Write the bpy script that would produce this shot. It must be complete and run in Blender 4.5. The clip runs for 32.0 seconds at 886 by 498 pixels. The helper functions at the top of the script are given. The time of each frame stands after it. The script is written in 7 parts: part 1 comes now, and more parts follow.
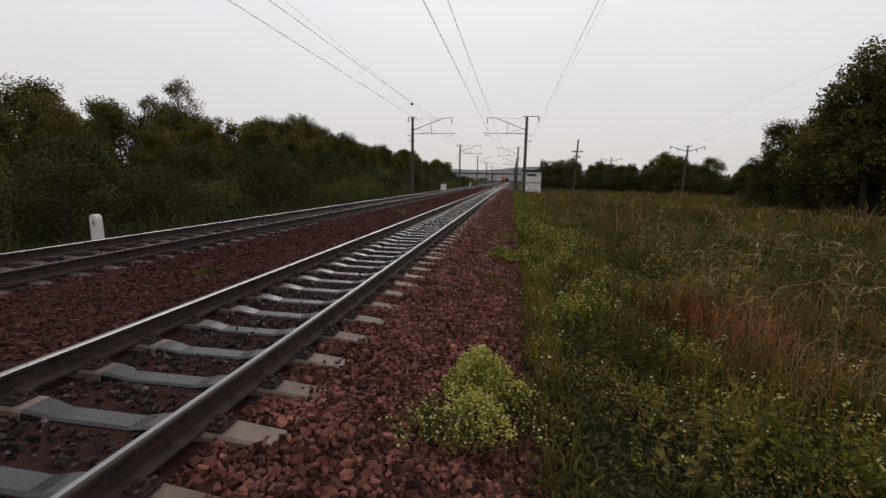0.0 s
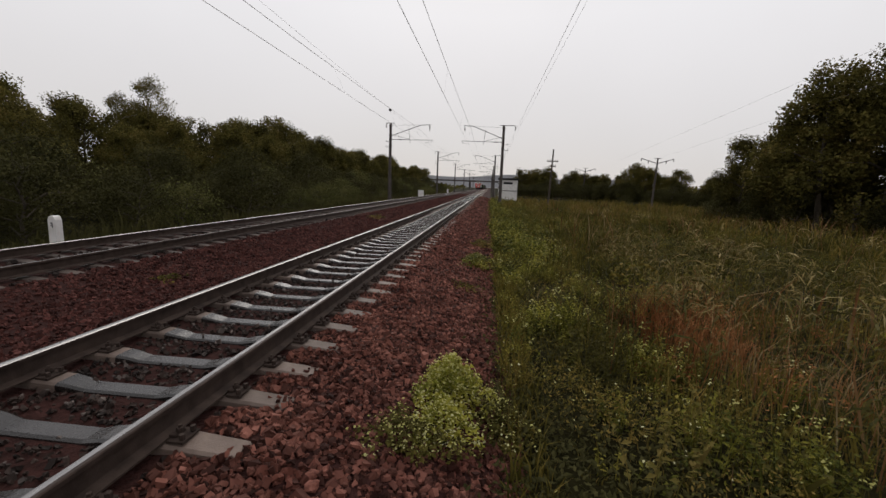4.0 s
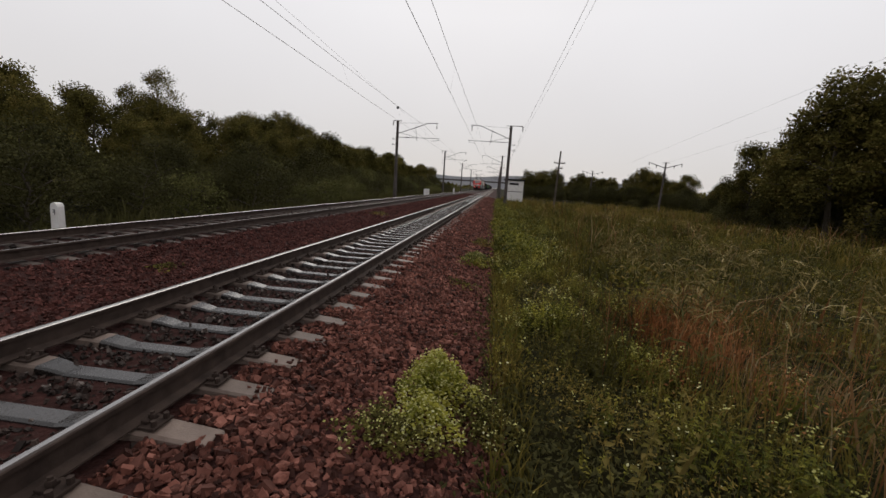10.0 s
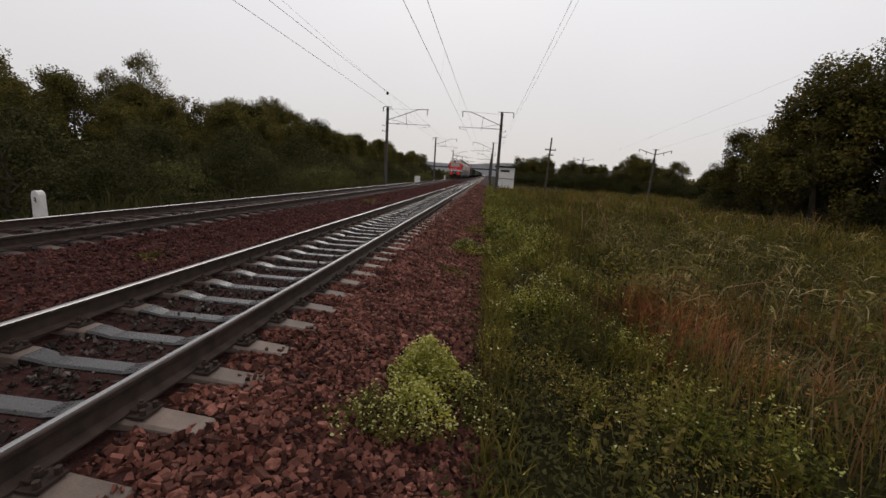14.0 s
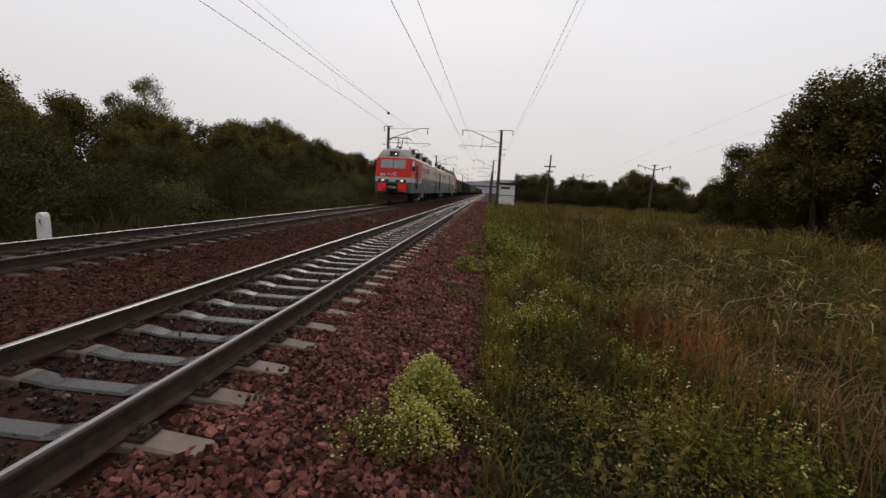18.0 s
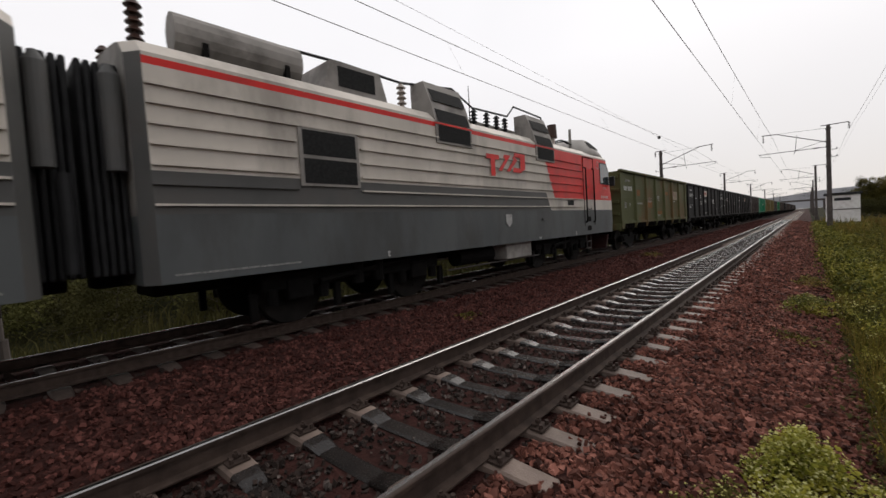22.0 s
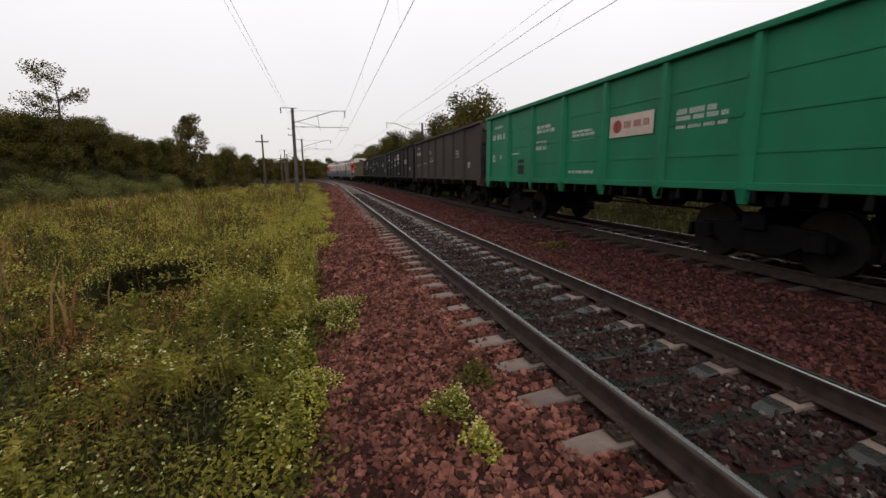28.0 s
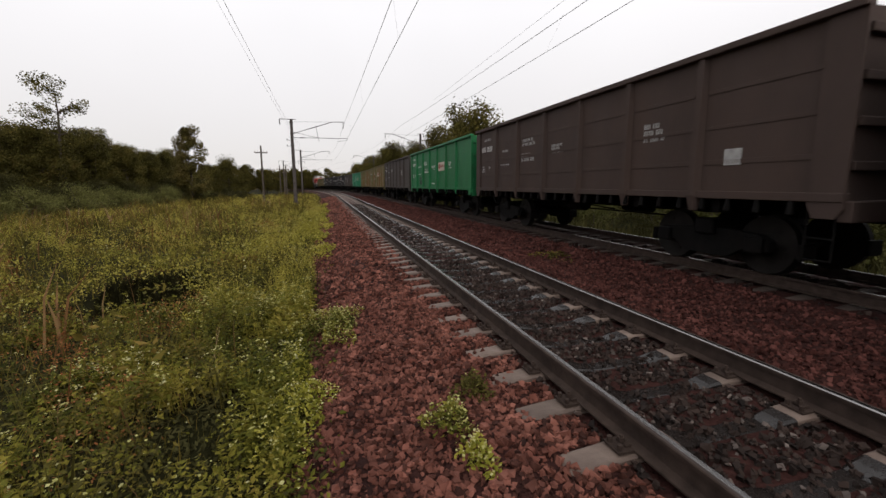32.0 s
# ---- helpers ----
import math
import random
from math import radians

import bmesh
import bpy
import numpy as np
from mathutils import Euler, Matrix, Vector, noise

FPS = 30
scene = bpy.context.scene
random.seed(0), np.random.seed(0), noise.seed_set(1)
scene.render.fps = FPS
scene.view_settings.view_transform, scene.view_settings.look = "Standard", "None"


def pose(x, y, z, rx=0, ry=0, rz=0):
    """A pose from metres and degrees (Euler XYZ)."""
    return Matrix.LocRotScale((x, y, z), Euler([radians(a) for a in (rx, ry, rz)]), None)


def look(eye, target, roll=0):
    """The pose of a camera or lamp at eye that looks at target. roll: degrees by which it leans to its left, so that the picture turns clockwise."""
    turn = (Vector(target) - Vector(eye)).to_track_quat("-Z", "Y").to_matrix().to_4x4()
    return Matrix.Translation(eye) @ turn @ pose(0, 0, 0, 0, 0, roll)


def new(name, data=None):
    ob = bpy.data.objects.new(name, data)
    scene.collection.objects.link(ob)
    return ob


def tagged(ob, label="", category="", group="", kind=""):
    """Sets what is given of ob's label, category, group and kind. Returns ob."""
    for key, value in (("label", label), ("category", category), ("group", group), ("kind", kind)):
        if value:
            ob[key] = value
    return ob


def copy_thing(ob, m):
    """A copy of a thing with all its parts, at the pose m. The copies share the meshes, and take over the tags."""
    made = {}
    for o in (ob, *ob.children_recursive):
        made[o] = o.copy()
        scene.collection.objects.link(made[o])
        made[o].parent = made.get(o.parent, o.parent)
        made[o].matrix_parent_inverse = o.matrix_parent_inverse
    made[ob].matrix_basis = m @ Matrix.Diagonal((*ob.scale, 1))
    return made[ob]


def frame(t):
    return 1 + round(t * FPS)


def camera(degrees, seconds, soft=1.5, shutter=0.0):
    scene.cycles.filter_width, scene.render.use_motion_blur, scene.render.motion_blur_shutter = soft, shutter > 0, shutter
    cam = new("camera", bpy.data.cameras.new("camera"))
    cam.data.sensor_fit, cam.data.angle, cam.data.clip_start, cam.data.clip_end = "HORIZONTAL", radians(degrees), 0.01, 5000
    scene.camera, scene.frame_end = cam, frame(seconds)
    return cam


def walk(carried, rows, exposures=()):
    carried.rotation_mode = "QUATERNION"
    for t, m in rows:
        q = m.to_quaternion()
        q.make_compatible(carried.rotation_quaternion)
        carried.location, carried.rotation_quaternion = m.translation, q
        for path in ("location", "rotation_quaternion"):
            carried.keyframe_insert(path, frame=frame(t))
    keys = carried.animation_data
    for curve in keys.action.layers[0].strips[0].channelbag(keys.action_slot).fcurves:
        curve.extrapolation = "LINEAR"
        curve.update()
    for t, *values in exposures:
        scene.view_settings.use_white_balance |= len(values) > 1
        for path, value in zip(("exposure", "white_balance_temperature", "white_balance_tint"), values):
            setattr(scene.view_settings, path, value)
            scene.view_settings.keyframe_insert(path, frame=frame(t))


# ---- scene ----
cam = camera(93.70, 32.0, soft=1.5, shutter=0.06)
PATH = [
    (0, pose(2.723, 0.131, 1.417, 80.39, -1.01, 9.40)),
    (0.5, pose(2.712, 0.129, 1.413, 81.02, -2.08, 9.97)),
    (1, pose(2.715, 0.132, 1.416, 81.58, -2.25, 8.43)),
    (1.5, pose(2.718, 0.137, 1.417, 81.78, -3.10, 6.87)),
    (2, pose(2.735, 0.137, 1.426, 81.53, -2.37, 6.49)),
    (2.5, pose(2.744, 0.137, 1.428, 81.58, -2.16, 6.65)),
    (4.5, pose(2.788, 0.105, 1.447, 80.98, -2.13, 6.00)),
    (5, pose(2.819, 0.107, 1.439, 78.60, -2.85, -0.62)),
    (5.5, pose(2.887, 0.161, 1.396, 79.90, -2.53, 4.78)),
    (6, pose(2.902, 0.175, 1.402, 81.05, -2.22, 9.09)),
    (6.5, pose(2.902, 0.180, 1.401, 81.59, -2.46, 8.77)),
    (7, pose(2.905, 0.168, 1.396, 81.24, -3.20, 7.32)),
    (7.5, pose(2.906, 0.167, 1.401, 81.69, -2.99, 6.91)),
    (8, pose(2.909, 0.170, 1.396, 82.11, -2.75, 7.20)),
    (8.5, pose(2.911, 0.172, 1.403, 82.04, -2.68, 7.60)),
    (9, pose(2.934, 0.128, 1.430, 81.22, -2.93, 7.52)),
    (9.5, pose(2.904, 0.183, 1.401, 81.53, -3.02, 7.84)),
    (10, pose(2.912, 0.185, 1.391, 81.21, -3.62, 7.30)),
    (10.5, pose(2.905, 0.190, 1.388, 80.18, -4.15, 7.06)),
    (11, pose(2.909, 0.193, 1.386, 81.13, -3.98, 7.19)),
    (11.5, pose(2.910, 0.198, 1.384, 80.06, -3.39, 7.26)),
    (12, pose(2.911, 0.204, 1.383, 79.80, -3.35, 6.79)),
    (12.5, pose(2.916, 0.207, 1.384, 79.66, -3.90, 6.29)),
    (13, pose(2.914, 0.205, 1.384, 79.59, -3.55, 6.57)),
    (13.5, pose(2.915, 0.199, 1.381, 79.55, -3.71, 6.28)),
    (15.5, pose(2.925, 0.193, 1.392, 79.81, -2.75, 5.70)),
    (16, pose(2.926, 0.189, 1.395, 80.34, -2.76, 6.21)),
    (16.5, pose(2.927, 0.175, 1.394, 81.15, -3.03, 6.39)),
    (17, pose(2.937, 0.168, 1.388, 82.13, -3.09, 6.35)),
    (17.5, pose(2.932, 0.170, 1.394, 82.01, -3.42, 5.73)),
    (18, pose(2.933, 0.175, 1.394, 81.91, -2.91, 6.18)),
    (18.5, pose(2.935, 0.162, 1.416, 82.45, -2.76, 6.78)),
    (19, pose(2.943, 0.151, 1.422, 82.16, -2.58, 7.60)),
    (19.5, pose(2.932, 0.146, 1.439, 82.11, -2.34, 8.26)),
    (20, pose(2.934, 0.128, 1.452, 81.61, -2.25, 9.43)),
    (20.5, pose(2.925, 0.108, 1.473, 81.08, -0.65, 11.94)),
    (21, pose(2.851, 0.089, 1.484, 82.16, 0.39, 16.92)),
    (21.5, pose(2.647, 0.078, 1.474, 85.10, 1.63, 27.25)),
    (22, pose(2.587, -0.006, 1.448, 87.45, 3.57, 41.27)),
    (22.1, pose(2.511, -0.010, 1.421, 88.92, 4.51, 43.05)),
    (22.3, pose(2.455, -0.007, 1.415, 88.71, 2.78, 55.24)),
    (22.5, pose(2.552, -0.005, 1.390, 89.28, 0.75, 78.36)),
    (22.6, pose(2.519, -0.047, 1.367, 91.06, 2.25, 87.66)),
    (22.8, pose(2.566, -0.051, 1.413, 92.16, 1.69, 109.70)),
    (23, pose(2.619, -0.086, 1.357, 93.01, 1.90, 129.40)),
    (23.2, pose(2.718, -0.244, 1.420, 89.68, 1.29, 142.64)),
    (23.5, pose(2.679, -0.275, 1.475, 84.10, 1.60, 159.33)),
    (24, pose(2.666, -0.271, 1.481, 81.48, 1.18, 163.95)),
    (24.5, pose(2.673, -0.267, 1.483, 80.84, 1.32, 164.35)),
    (25, pose(2.666, -0.262, 1.479, 81.11, 1.17, 164.15)),
    (25.5, pose(2.663, -0.261, 1.474, 81.02, 0.94, 163.72)),
    (27.5, pose(2.674, -0.260, 1.478, 80.24, 0.07, 164.11)),
    (28, pose(2.702, -0.218, 1.504, 79.78, 0.17, 164.34)),
    (28.5, pose(2.675, -0.261, 1.478, 80.20, 0.02, 164.52)),
    (29, pose(2.668, -0.261, 1.478, 79.98, 0.11, 163.86)),
    (29.5, pose(2.669, -0.259, 1.484, 80.31, -0.14, 163.33)),
    (30, pose(2.678, -0.255, 1.484, 81.22, -0.36, 163.95)),
    (30.5, pose(2.685, -0.249, 1.485, 81.54, -0.34, 163.88)),
    (31, pose(2.687, -0.249, 1.486, 81.09, -0.26, 164.07)),
    (31.5, pose(2.682, -0.250, 1.492, 80.93, 0.30, 164.38)),
    (32, pose(2.681, -0.245, 1.495, 81.16, 0.29, 164.11)),
]
walk(cam, PATH, [(0, -0.10), (19.5, -0.08), (20.3, -0.06), (21, 0.08), (22.3, 0.12), (23.1, 0.10), (24, 0.08), (25.5, 0.08), (28, 0.18), (32, 0.18)])

# ---- light ----
world = bpy.data.worlds.new("overcast_sky")
scene.world = world
world.use_nodes = True
wn, wl = world.node_tree.nodes, world.node_tree.links
wn.clear()
w_out = wn.new("ShaderNodeOutputWorld")
w_bg = wn.new("ShaderNodeBackground")
w_sky = wn.new("ShaderNodeTexSky")
w_sky.sky_type = "NISHITA"
w_sky.sun_disc = False
w_sky.sun_elevation = radians(35)
w_sky.sun_rotation = radians(-3)
w_scale = wn.new("ShaderNodeVectorMath")
w_scale.operation = "SCALE"
w_scale.inputs["Scale"].default_value = 0.08
wl.new(w_sky.outputs["Color"], w_scale.inputs[0])
# a closed cloud deck: paler overhead, a little greyer and warmer towards the horizon
w_geo = wn.new("ShaderNodeTexCoord")
w_sep = wn.new("ShaderNodeSeparateXYZ")
wl.new(w_geo.outputs["Generated"], w_sep.inputs[0])
w_ramp = wn.new("ShaderNodeValToRGB")
w_ramp.color_ramp.elements[0].position, w_ramp.color_ramp.elements[0].color = 0.0, (0.70, 0.665, 0.655, 1)
w_ramp.color_ramp.elements[1].position, w_ramp.color_ramp.elements[1].color = 0.35, (0.93, 0.91, 0.925, 1)
w_high = w_ramp.color_ramp.elements.new(0.62)
w_high.color = (0.92, 0.905, 0.925, 1)
w_top = w_ramp.color_ramp.elements.new(1.0)
w_top.color = (0.85, 0.84, 0.85, 1)
wl.new(w_sep.outputs["Z"], w_ramp.inputs[0])
w_noise = wn.new("ShaderNodeTexNoise")
w_noise.inputs["Scale"].default_value = 2.2
w_noise.inputs["Detail"].default_value = 4
wl.new(w_geo.outputs["Generated"], w_noise.inputs["Vector"])
w_cl = wn.new("ShaderNodeMapRange")
w_cl.inputs["To Min"].default_value, w_cl.inputs["To Max"].default_value = 0.94, 1.06
wl.new(w_noise.outputs[0], w_cl.inputs["Value"])
w_mul = wn.new("ShaderNodeVectorMath")
w_mul.operation = "SCALE"
wl.new(w_ramp.outputs["Color"], w_mul.inputs[0])
wl.new(w_cl.outputs["Result"], w_mul.inputs["Scale"])
w_mix = wn.new("ShaderNodeMix")
w_mix.data_type = "RGBA"
w_mix.inputs["Factor"].default_value = 0.94
wl.new(w_scale.outputs[0], w_mix.inputs["A"])
wl.new(w_mul.outputs[0], w_mix.inputs["B"])
wl.new(w_mix.outputs["Result"], w_bg.inputs["Color"])
w_bg.inputs["Strength"].default_value = 1.0
wl.new(w_bg.outputs[0], w_out.inputs[0])
sun = new("sun", bpy.data.lights.new("sun", "SUN"))
sun.data.energy, sun.data.angle, sun.data.color = 1.1, radians(45), (1.0, 0.93, 0.86)
sun.matrix_world = look((0, 0, 78), (6, -110, 0))

# ---- materials ----


def nodes_of(name):
    m = bpy.data.materials.new(name)
    m.use_nodes = True
    n = m.node_tree.nodes
    return m, n, m.node_tree.links, n["Principled BSDF"]


def surface(name, a, b, scale=6.0, rough=0.8, metal=0.0, bump=0.2, grain=60.0, dirt=None, dirt_scale=1.2, dirt_amount=0.45, vary=0.0, spec=0.2, stretch=(1, 1, 1), coords="Object", bump_dist=0.01):
    """Two-scale mottled surface: tone a to b over patches, fine grain in relief, optional stains."""
    m, n, l, p = nodes_of(name)
    tc = n.new("ShaderNodeTexCoord")
    mp = n.new("ShaderNodeMapping")
    mp.inputs["Scale"].default_value = stretch
    l.new(tc.outputs[coords], mp.inputs["Vector"])
    big = n.new("ShaderNodeTexNoise")
    big.inputs["Scale"].default_value, big.inputs["Detail"].default_value = scale, 6
    l.new(mp.outputs[0], big.inputs["Vector"])
    fine = n.new("ShaderNodeTexNoise")
    fine.inputs["Scale"].default_value, fine.inputs["Detail"].default_value = grain, 4
    l.new(mp.outputs[0], fine.inputs["Vector"])
    mix = n.new("ShaderNodeMix")
    mix.data_type = "RGBA"
    mix.inputs["A"].default_value, mix.inputs["B"].default_value = (*a, 1), (*b, 1)
    rng = n.new("ShaderNodeMapRange")
    rng.inputs["From Min"].default_value, rng.inputs["From Max"].default_value = 0.3, 0.7
    l.new(big.outputs[0], rng.inputs["Value"])
    l.new(rng.outputs["Result"], mix.inputs["Factor"])
    out = mix.outputs["Result"]
    if dirt:
        dn = n.new("ShaderNodeTexNoise")
        dn.inputs["Scale"].default_value, dn.inputs["Detail"].default_value = dirt_scale, 8
        dn.inputs["Roughness"].default_value = 0.65
        l.new(mp.outputs[0], dn.inputs["Vector"])
        dr = n.new("ShaderNodeMapRange")
        dr.inputs["From Min"].default_value, dr.inputs["From Max"].default_value = 0.48, 0.68
        dr.inputs["To Max"].default_value = dirt_amount
        l.new(dn.outputs[0], dr.inputs["Value"])
        dm = n.new("ShaderNodeMix")
        dm.data_type = "RGBA"
        dm.inputs["B"].default_value = (*dirt, 1)
        l.new(out, dm.inputs["A"])
        l.new(dr.outputs["Result"], dm.inputs["Factor"])
        out = dm.outputs["Result"]
    if vary:
        oi = n.new("ShaderNodeObjectInfo")
        isl = n.new("ShaderNodeNewGeometry")
        add = n.new("ShaderNodeMath")
        add.operation = "ADD"
        l.new(oi.outputs["Random"], add.inputs[0])
        l.new(isl.outputs["Random Per Island"], add.inputs[1])
        fr = n.new("ShaderNodeMath")
        fr.operation = "FRACT"
        l.new(add.outputs[0], fr.inputs[0])
        vr = n.new("ShaderNodeMapRange")
        vr.inputs["To Min"].default_value, vr.inputs["To Max"].default_value = 1 - vary, 1 + vary
        l.new(fr.outputs[0], vr.inputs["Value"])
        hs = n.new("ShaderNodeHueSaturation")
        l.new(vr.outputs["Result"], hs.inputs["Value"])
        l.new(out, hs.inputs["Color"])
        out = hs.outputs["Color"]
    l.new(out, p.inputs["Base Color"])
    rr = n.new("ShaderNodeMapRange")
    rr.inputs["To Min"].default_value, rr.inputs["To Max"].default_value = max(0.05, rough - 0.12), min(1.0, rough + 0.12)
    l.new(fine.outputs[0], rr.inputs["Value"])
    l.new(rr.outputs["Result"], p.inputs["Roughness"])
    p.inputs["Metallic"].default_value = metal
    p.inputs["Specular IOR Level"].default_value = spec
    if bump:
        bp = n.new("ShaderNodeBump")
        bp.inputs["Strength"].default_value, bp.inputs["Distance"].default_value = bump, bump_dist
        l.new(fine.outputs[0], bp.inputs["Height"])
        l.new(bp.outputs[0], p.inputs["Normal"])
    return m


def foliage(name, tones, rough=0.65, through_light=0.25, patch=0.5):
    """Leaf material: tone varies leaf by leaf and plant by plant, with some light through the blade."""
    m, n, l, p = nodes_of(name)
    isl = n.new("ShaderNodeNewGeometry")
    oi = n.new("ShaderNodeObjectInfo")
    tc = n.new("ShaderNodeTexCoord")
    nz = n.new("ShaderNodeTexNoise")
    nz.inputs["Scale"].default_value, nz.inputs["Detail"].default_value = patch, 5
    nz.inputs["Roughness"].default_value = 0.6
    l.new(tc.outputs["Object"], nz.inputs["Vector"])
    nr = n.new("ShaderNodeMapRange")
    nr.inputs["From Min"].default_value, nr.inputs["From Max"].default_value = 0.36, 0.64
    l.new(nz.outputs[0], nr.inputs["Value"])
    a1 = n.new("ShaderNodeMath")
    a1.operation = "MULTIPLY_ADD"
    a1.inputs[1].default_value, a1.inputs[2].default_value = 0.35, 0.0
    l.new(isl.outputs["Random Per Island"], a1.inputs[0])
    a2 = n.new("ShaderNodeMath")
    a2.operation = "MULTIPLY_ADD"
    a2.inputs[1].default_value = 0.22
    l.new(oi.outputs["Random"], a2.inputs[0])
    l.new(a1.outputs[0], a2.inputs[2])
    a3 = n.new("ShaderNodeMath")
    a3.operation = "MULTIPLY_ADD"
    a3.inputs[1].default_value = 0.6
    l.new(nr.outputs["Result"], a3.inputs[0])
    l.new(a2.outputs[0], a3.inputs[2])
    ramp = n.new("ShaderNodeValToRGB")
    e = ramp.color_ramp.elements
    e[0].color, e[0].position = (*tones[0], 1), 0.15
    e[1].color, e[1].position = (*tones[-1], 1), 1.1
    for i, t in enumerate(tones[1:-1]):
        x = e.new(0.15 + 0.85 * (i + 1) / (len(tones) - 1))
        x.color = (*t, 1)
    l.new(a3.outputs[0], ramp.inputs[0])
    l.new(ramp.outputs["Color"], p.inputs["Base Color"])
    p.inputs["Roughness"].default_value = rough
    p.inputs["Specular IOR Level"].default_value = 0.06
    if through_light:
        tr = n.new("ShaderNodeBsdfTranslucent")
        l.new(ramp.outputs["Color"], tr.inputs["Color"])
        mx = n.new("ShaderNodeMixShader")
        mx.inputs[0].default_value = through_light
        l.new(p.outputs[0], mx.inputs[1])
        l.new(tr.outputs[0], mx.inputs[2])
        l.new(mx.outputs[0], n["Material Output"].inputs["Surface"])
    return m


# bed darker than its stones, painting in the shade of the gaps
M_BALLAST = surface("gap_shade_stone_bed", (0.022, 0.0095, 0.008), (0.050, 0.021, 0.018), scale=18, rough=0.9, bump=0.9, grain=34, dirt=(0.016, 0.010, 0.009), dirt_scale=0.9, bump_dist=0.03, spec=0.05)
M_STONE = surface("crushed_red_stone", (0.050, 0.0155, 0.0105), (0.165, 0.068, 0.050), scale=3, rough=0.8, bump=0.4, grain=40, vary=0.8, spec=0.12)
# oily stone, its tone lowered further for the shade beside the train
M_STONE_DARK = surface("oily_shaded_stone", (0.012, 0.0072, 0.0058), (0.037, 0.0245, 0.020), scale=3, rough=0.75, bump=0.4, grain=40, vary=0.65, spec=0.15)
# darker copy of the red stone: train shade and lens falloff put into colour
M_STONE_MID = surface("brown_red_stone", (0.037, 0.0125, 0.010), (0.086, 0.034, 0.028), scale=3, rough=0.85, bump=0.4, grain=40, vary=0.65, spec=0.08)
M_STONE_GREY = surface("grey_crushed_stone", (0.045, 0.034, 0.030), (0.13, 0.105, 0.092), scale=3, rough=0.7, bump=0.4, grain=40, vary=0.6)
# soil tone lowered: shade in the gaps between plants is put into the colour
M_SOIL = surface("shade_dark_soil_and_thatch", (0.009, 0.009, 0.004), (0.024, 0.021, 0.008), scale=0.8, rough=0.97, bump=0.6, grain=9, dirt=(0.018, 0.022, 0.007), dirt_scale=0.15, bump_dist=0.06, spec=0.03)
M_CONCRETE = surface("sleeper_concrete", (0.085, 0.060, 0.049), (0.165, 0.124, 0.102), scale=5, rough=0.6, bump=0.35, grain=70, dirt=(0.05, 0.034, 0.028), dirt_scale=3.0, dirt_amount=0.7, vary=0.25, spec=0.25)
# far-track sleepers: a darker concrete copy with the train's shade in its colour
M_CONCRETE_SHADED = surface("shaded_sleeper_concrete", (0.045, 0.032, 0.027), (0.095, 0.072, 0.060), scale=5, rough=0.7, bump=0.35, grain=70, dirt=(0.018, 0.012, 0.010), dirt_scale=3.0, dirt_amount=0.8, vary=0.35, spec=0.3)
M_OILY = surface("oil_soaked_concrete", (0.007, 0.0055, 0.005), (0.016, 0.012, 0.0105), scale=4, rough=0.25, bump=0.15, grain=60, dirt=(0.012, 0.010, 0.009), dirt_scale=3.0, dirt_amount=0.8, vary=0.3, spec=0.5)
M_RAIL = surface("rusty_rail_web", (0.024, 0.0155, 0.0125), (0.056, 0.038, 0.030), scale=8, rough=0.85, metal=0.0, bump=0.3, grain=90)
M_RAILTOP = surface("polished_rail_head", (0.24, 0.23, 0.225), (0.33, 0.32, 0.315), scale=3, rough=0.24, metal=1.0, bump=0.05, grain=30, stretch=(8, 0.4, 8))
M_RAILDULL = surface("dull_rail_head", (0.045, 0.034, 0.030), (0.085, 0.068, 0.060), scale=4, rough=0.65, metal=0.6, bump=0.1, grain=40, stretch=(8, 0.5, 8))
# oily iron taken near black: shade under the train is put into the colour
M_IRON = surface("shade_dark_oily_iron", (0.0035, 0.0033, 0.0032), (0.008, 0.0073, 0.007), scale=6, rough=0.8, metal=0.1, bump=0.3, grain=50, dirt=(0.011, 0.008, 0.007), dirt_scale=2.0, spec=0.1)
M_MAST = surface("mast_concrete", (0.055, 0.046, 0.042), (0.098, 0.084, 0.077), scale=3, rough=0.9, bump=0.3, grain=40, dirt=(0.04, 0.03, 0.03), dirt_scale=0.8)
M_STEEL = surface("weathered_steel", (0.05, 0.045, 0.045), (0.10, 0.085, 0.08), scale=6, rough=0.65, metal=0.4, bump=0.2, grain=60)
# wire tone raised: paling by sky glare is put into the colour
M_WIRE = surface("glare_pale_copper_wire", (0.13, 0.115, 0.11), (0.18, 0.16, 0.15), scale=4, rough=0.5, metal=0.6, bump=0)
M_WHITE = surface("old_white_paint", (0.62, 0.60, 0.58), (0.76, 0.74, 0.72), scale=6, rough=0.7, bump=0.2, grain=50, dirt=(0.30, 0.26, 0.22), dirt_scale=3)
M_BLACK = surface("black_paint", (0.010, 0.010, 0.011), (0.022, 0.022, 0.023), scale=4, rough=0.6, bump=0.15, grain=50)
M_BARK = surface("tree_bark", (0.045, 0.036, 0.028), (0.10, 0.08, 0.062), scale=5, rough=0.9, bump=0.8, grain=22, stretch=(1, 1, 0.25))
M_BIRCH = surface("birch_bark", (0.16, 0.145, 0.125), (0.30, 0.28, 0.25), scale=4, rough=0.8, bump=0.3, grain=22, dirt=(0.04, 0.035, 0.03), dirt_scale=4, dirt_amount=0.9, stretch=(1, 1, 3))
M_LEAF = foliage("broadleaf_green", [(0.028, 0.024, 0.007), (0.062, 0.055, 0.014), (0.108, 0.094, 0.023), (0.155, 0.118, 0.034)], 0.85, 0.2)
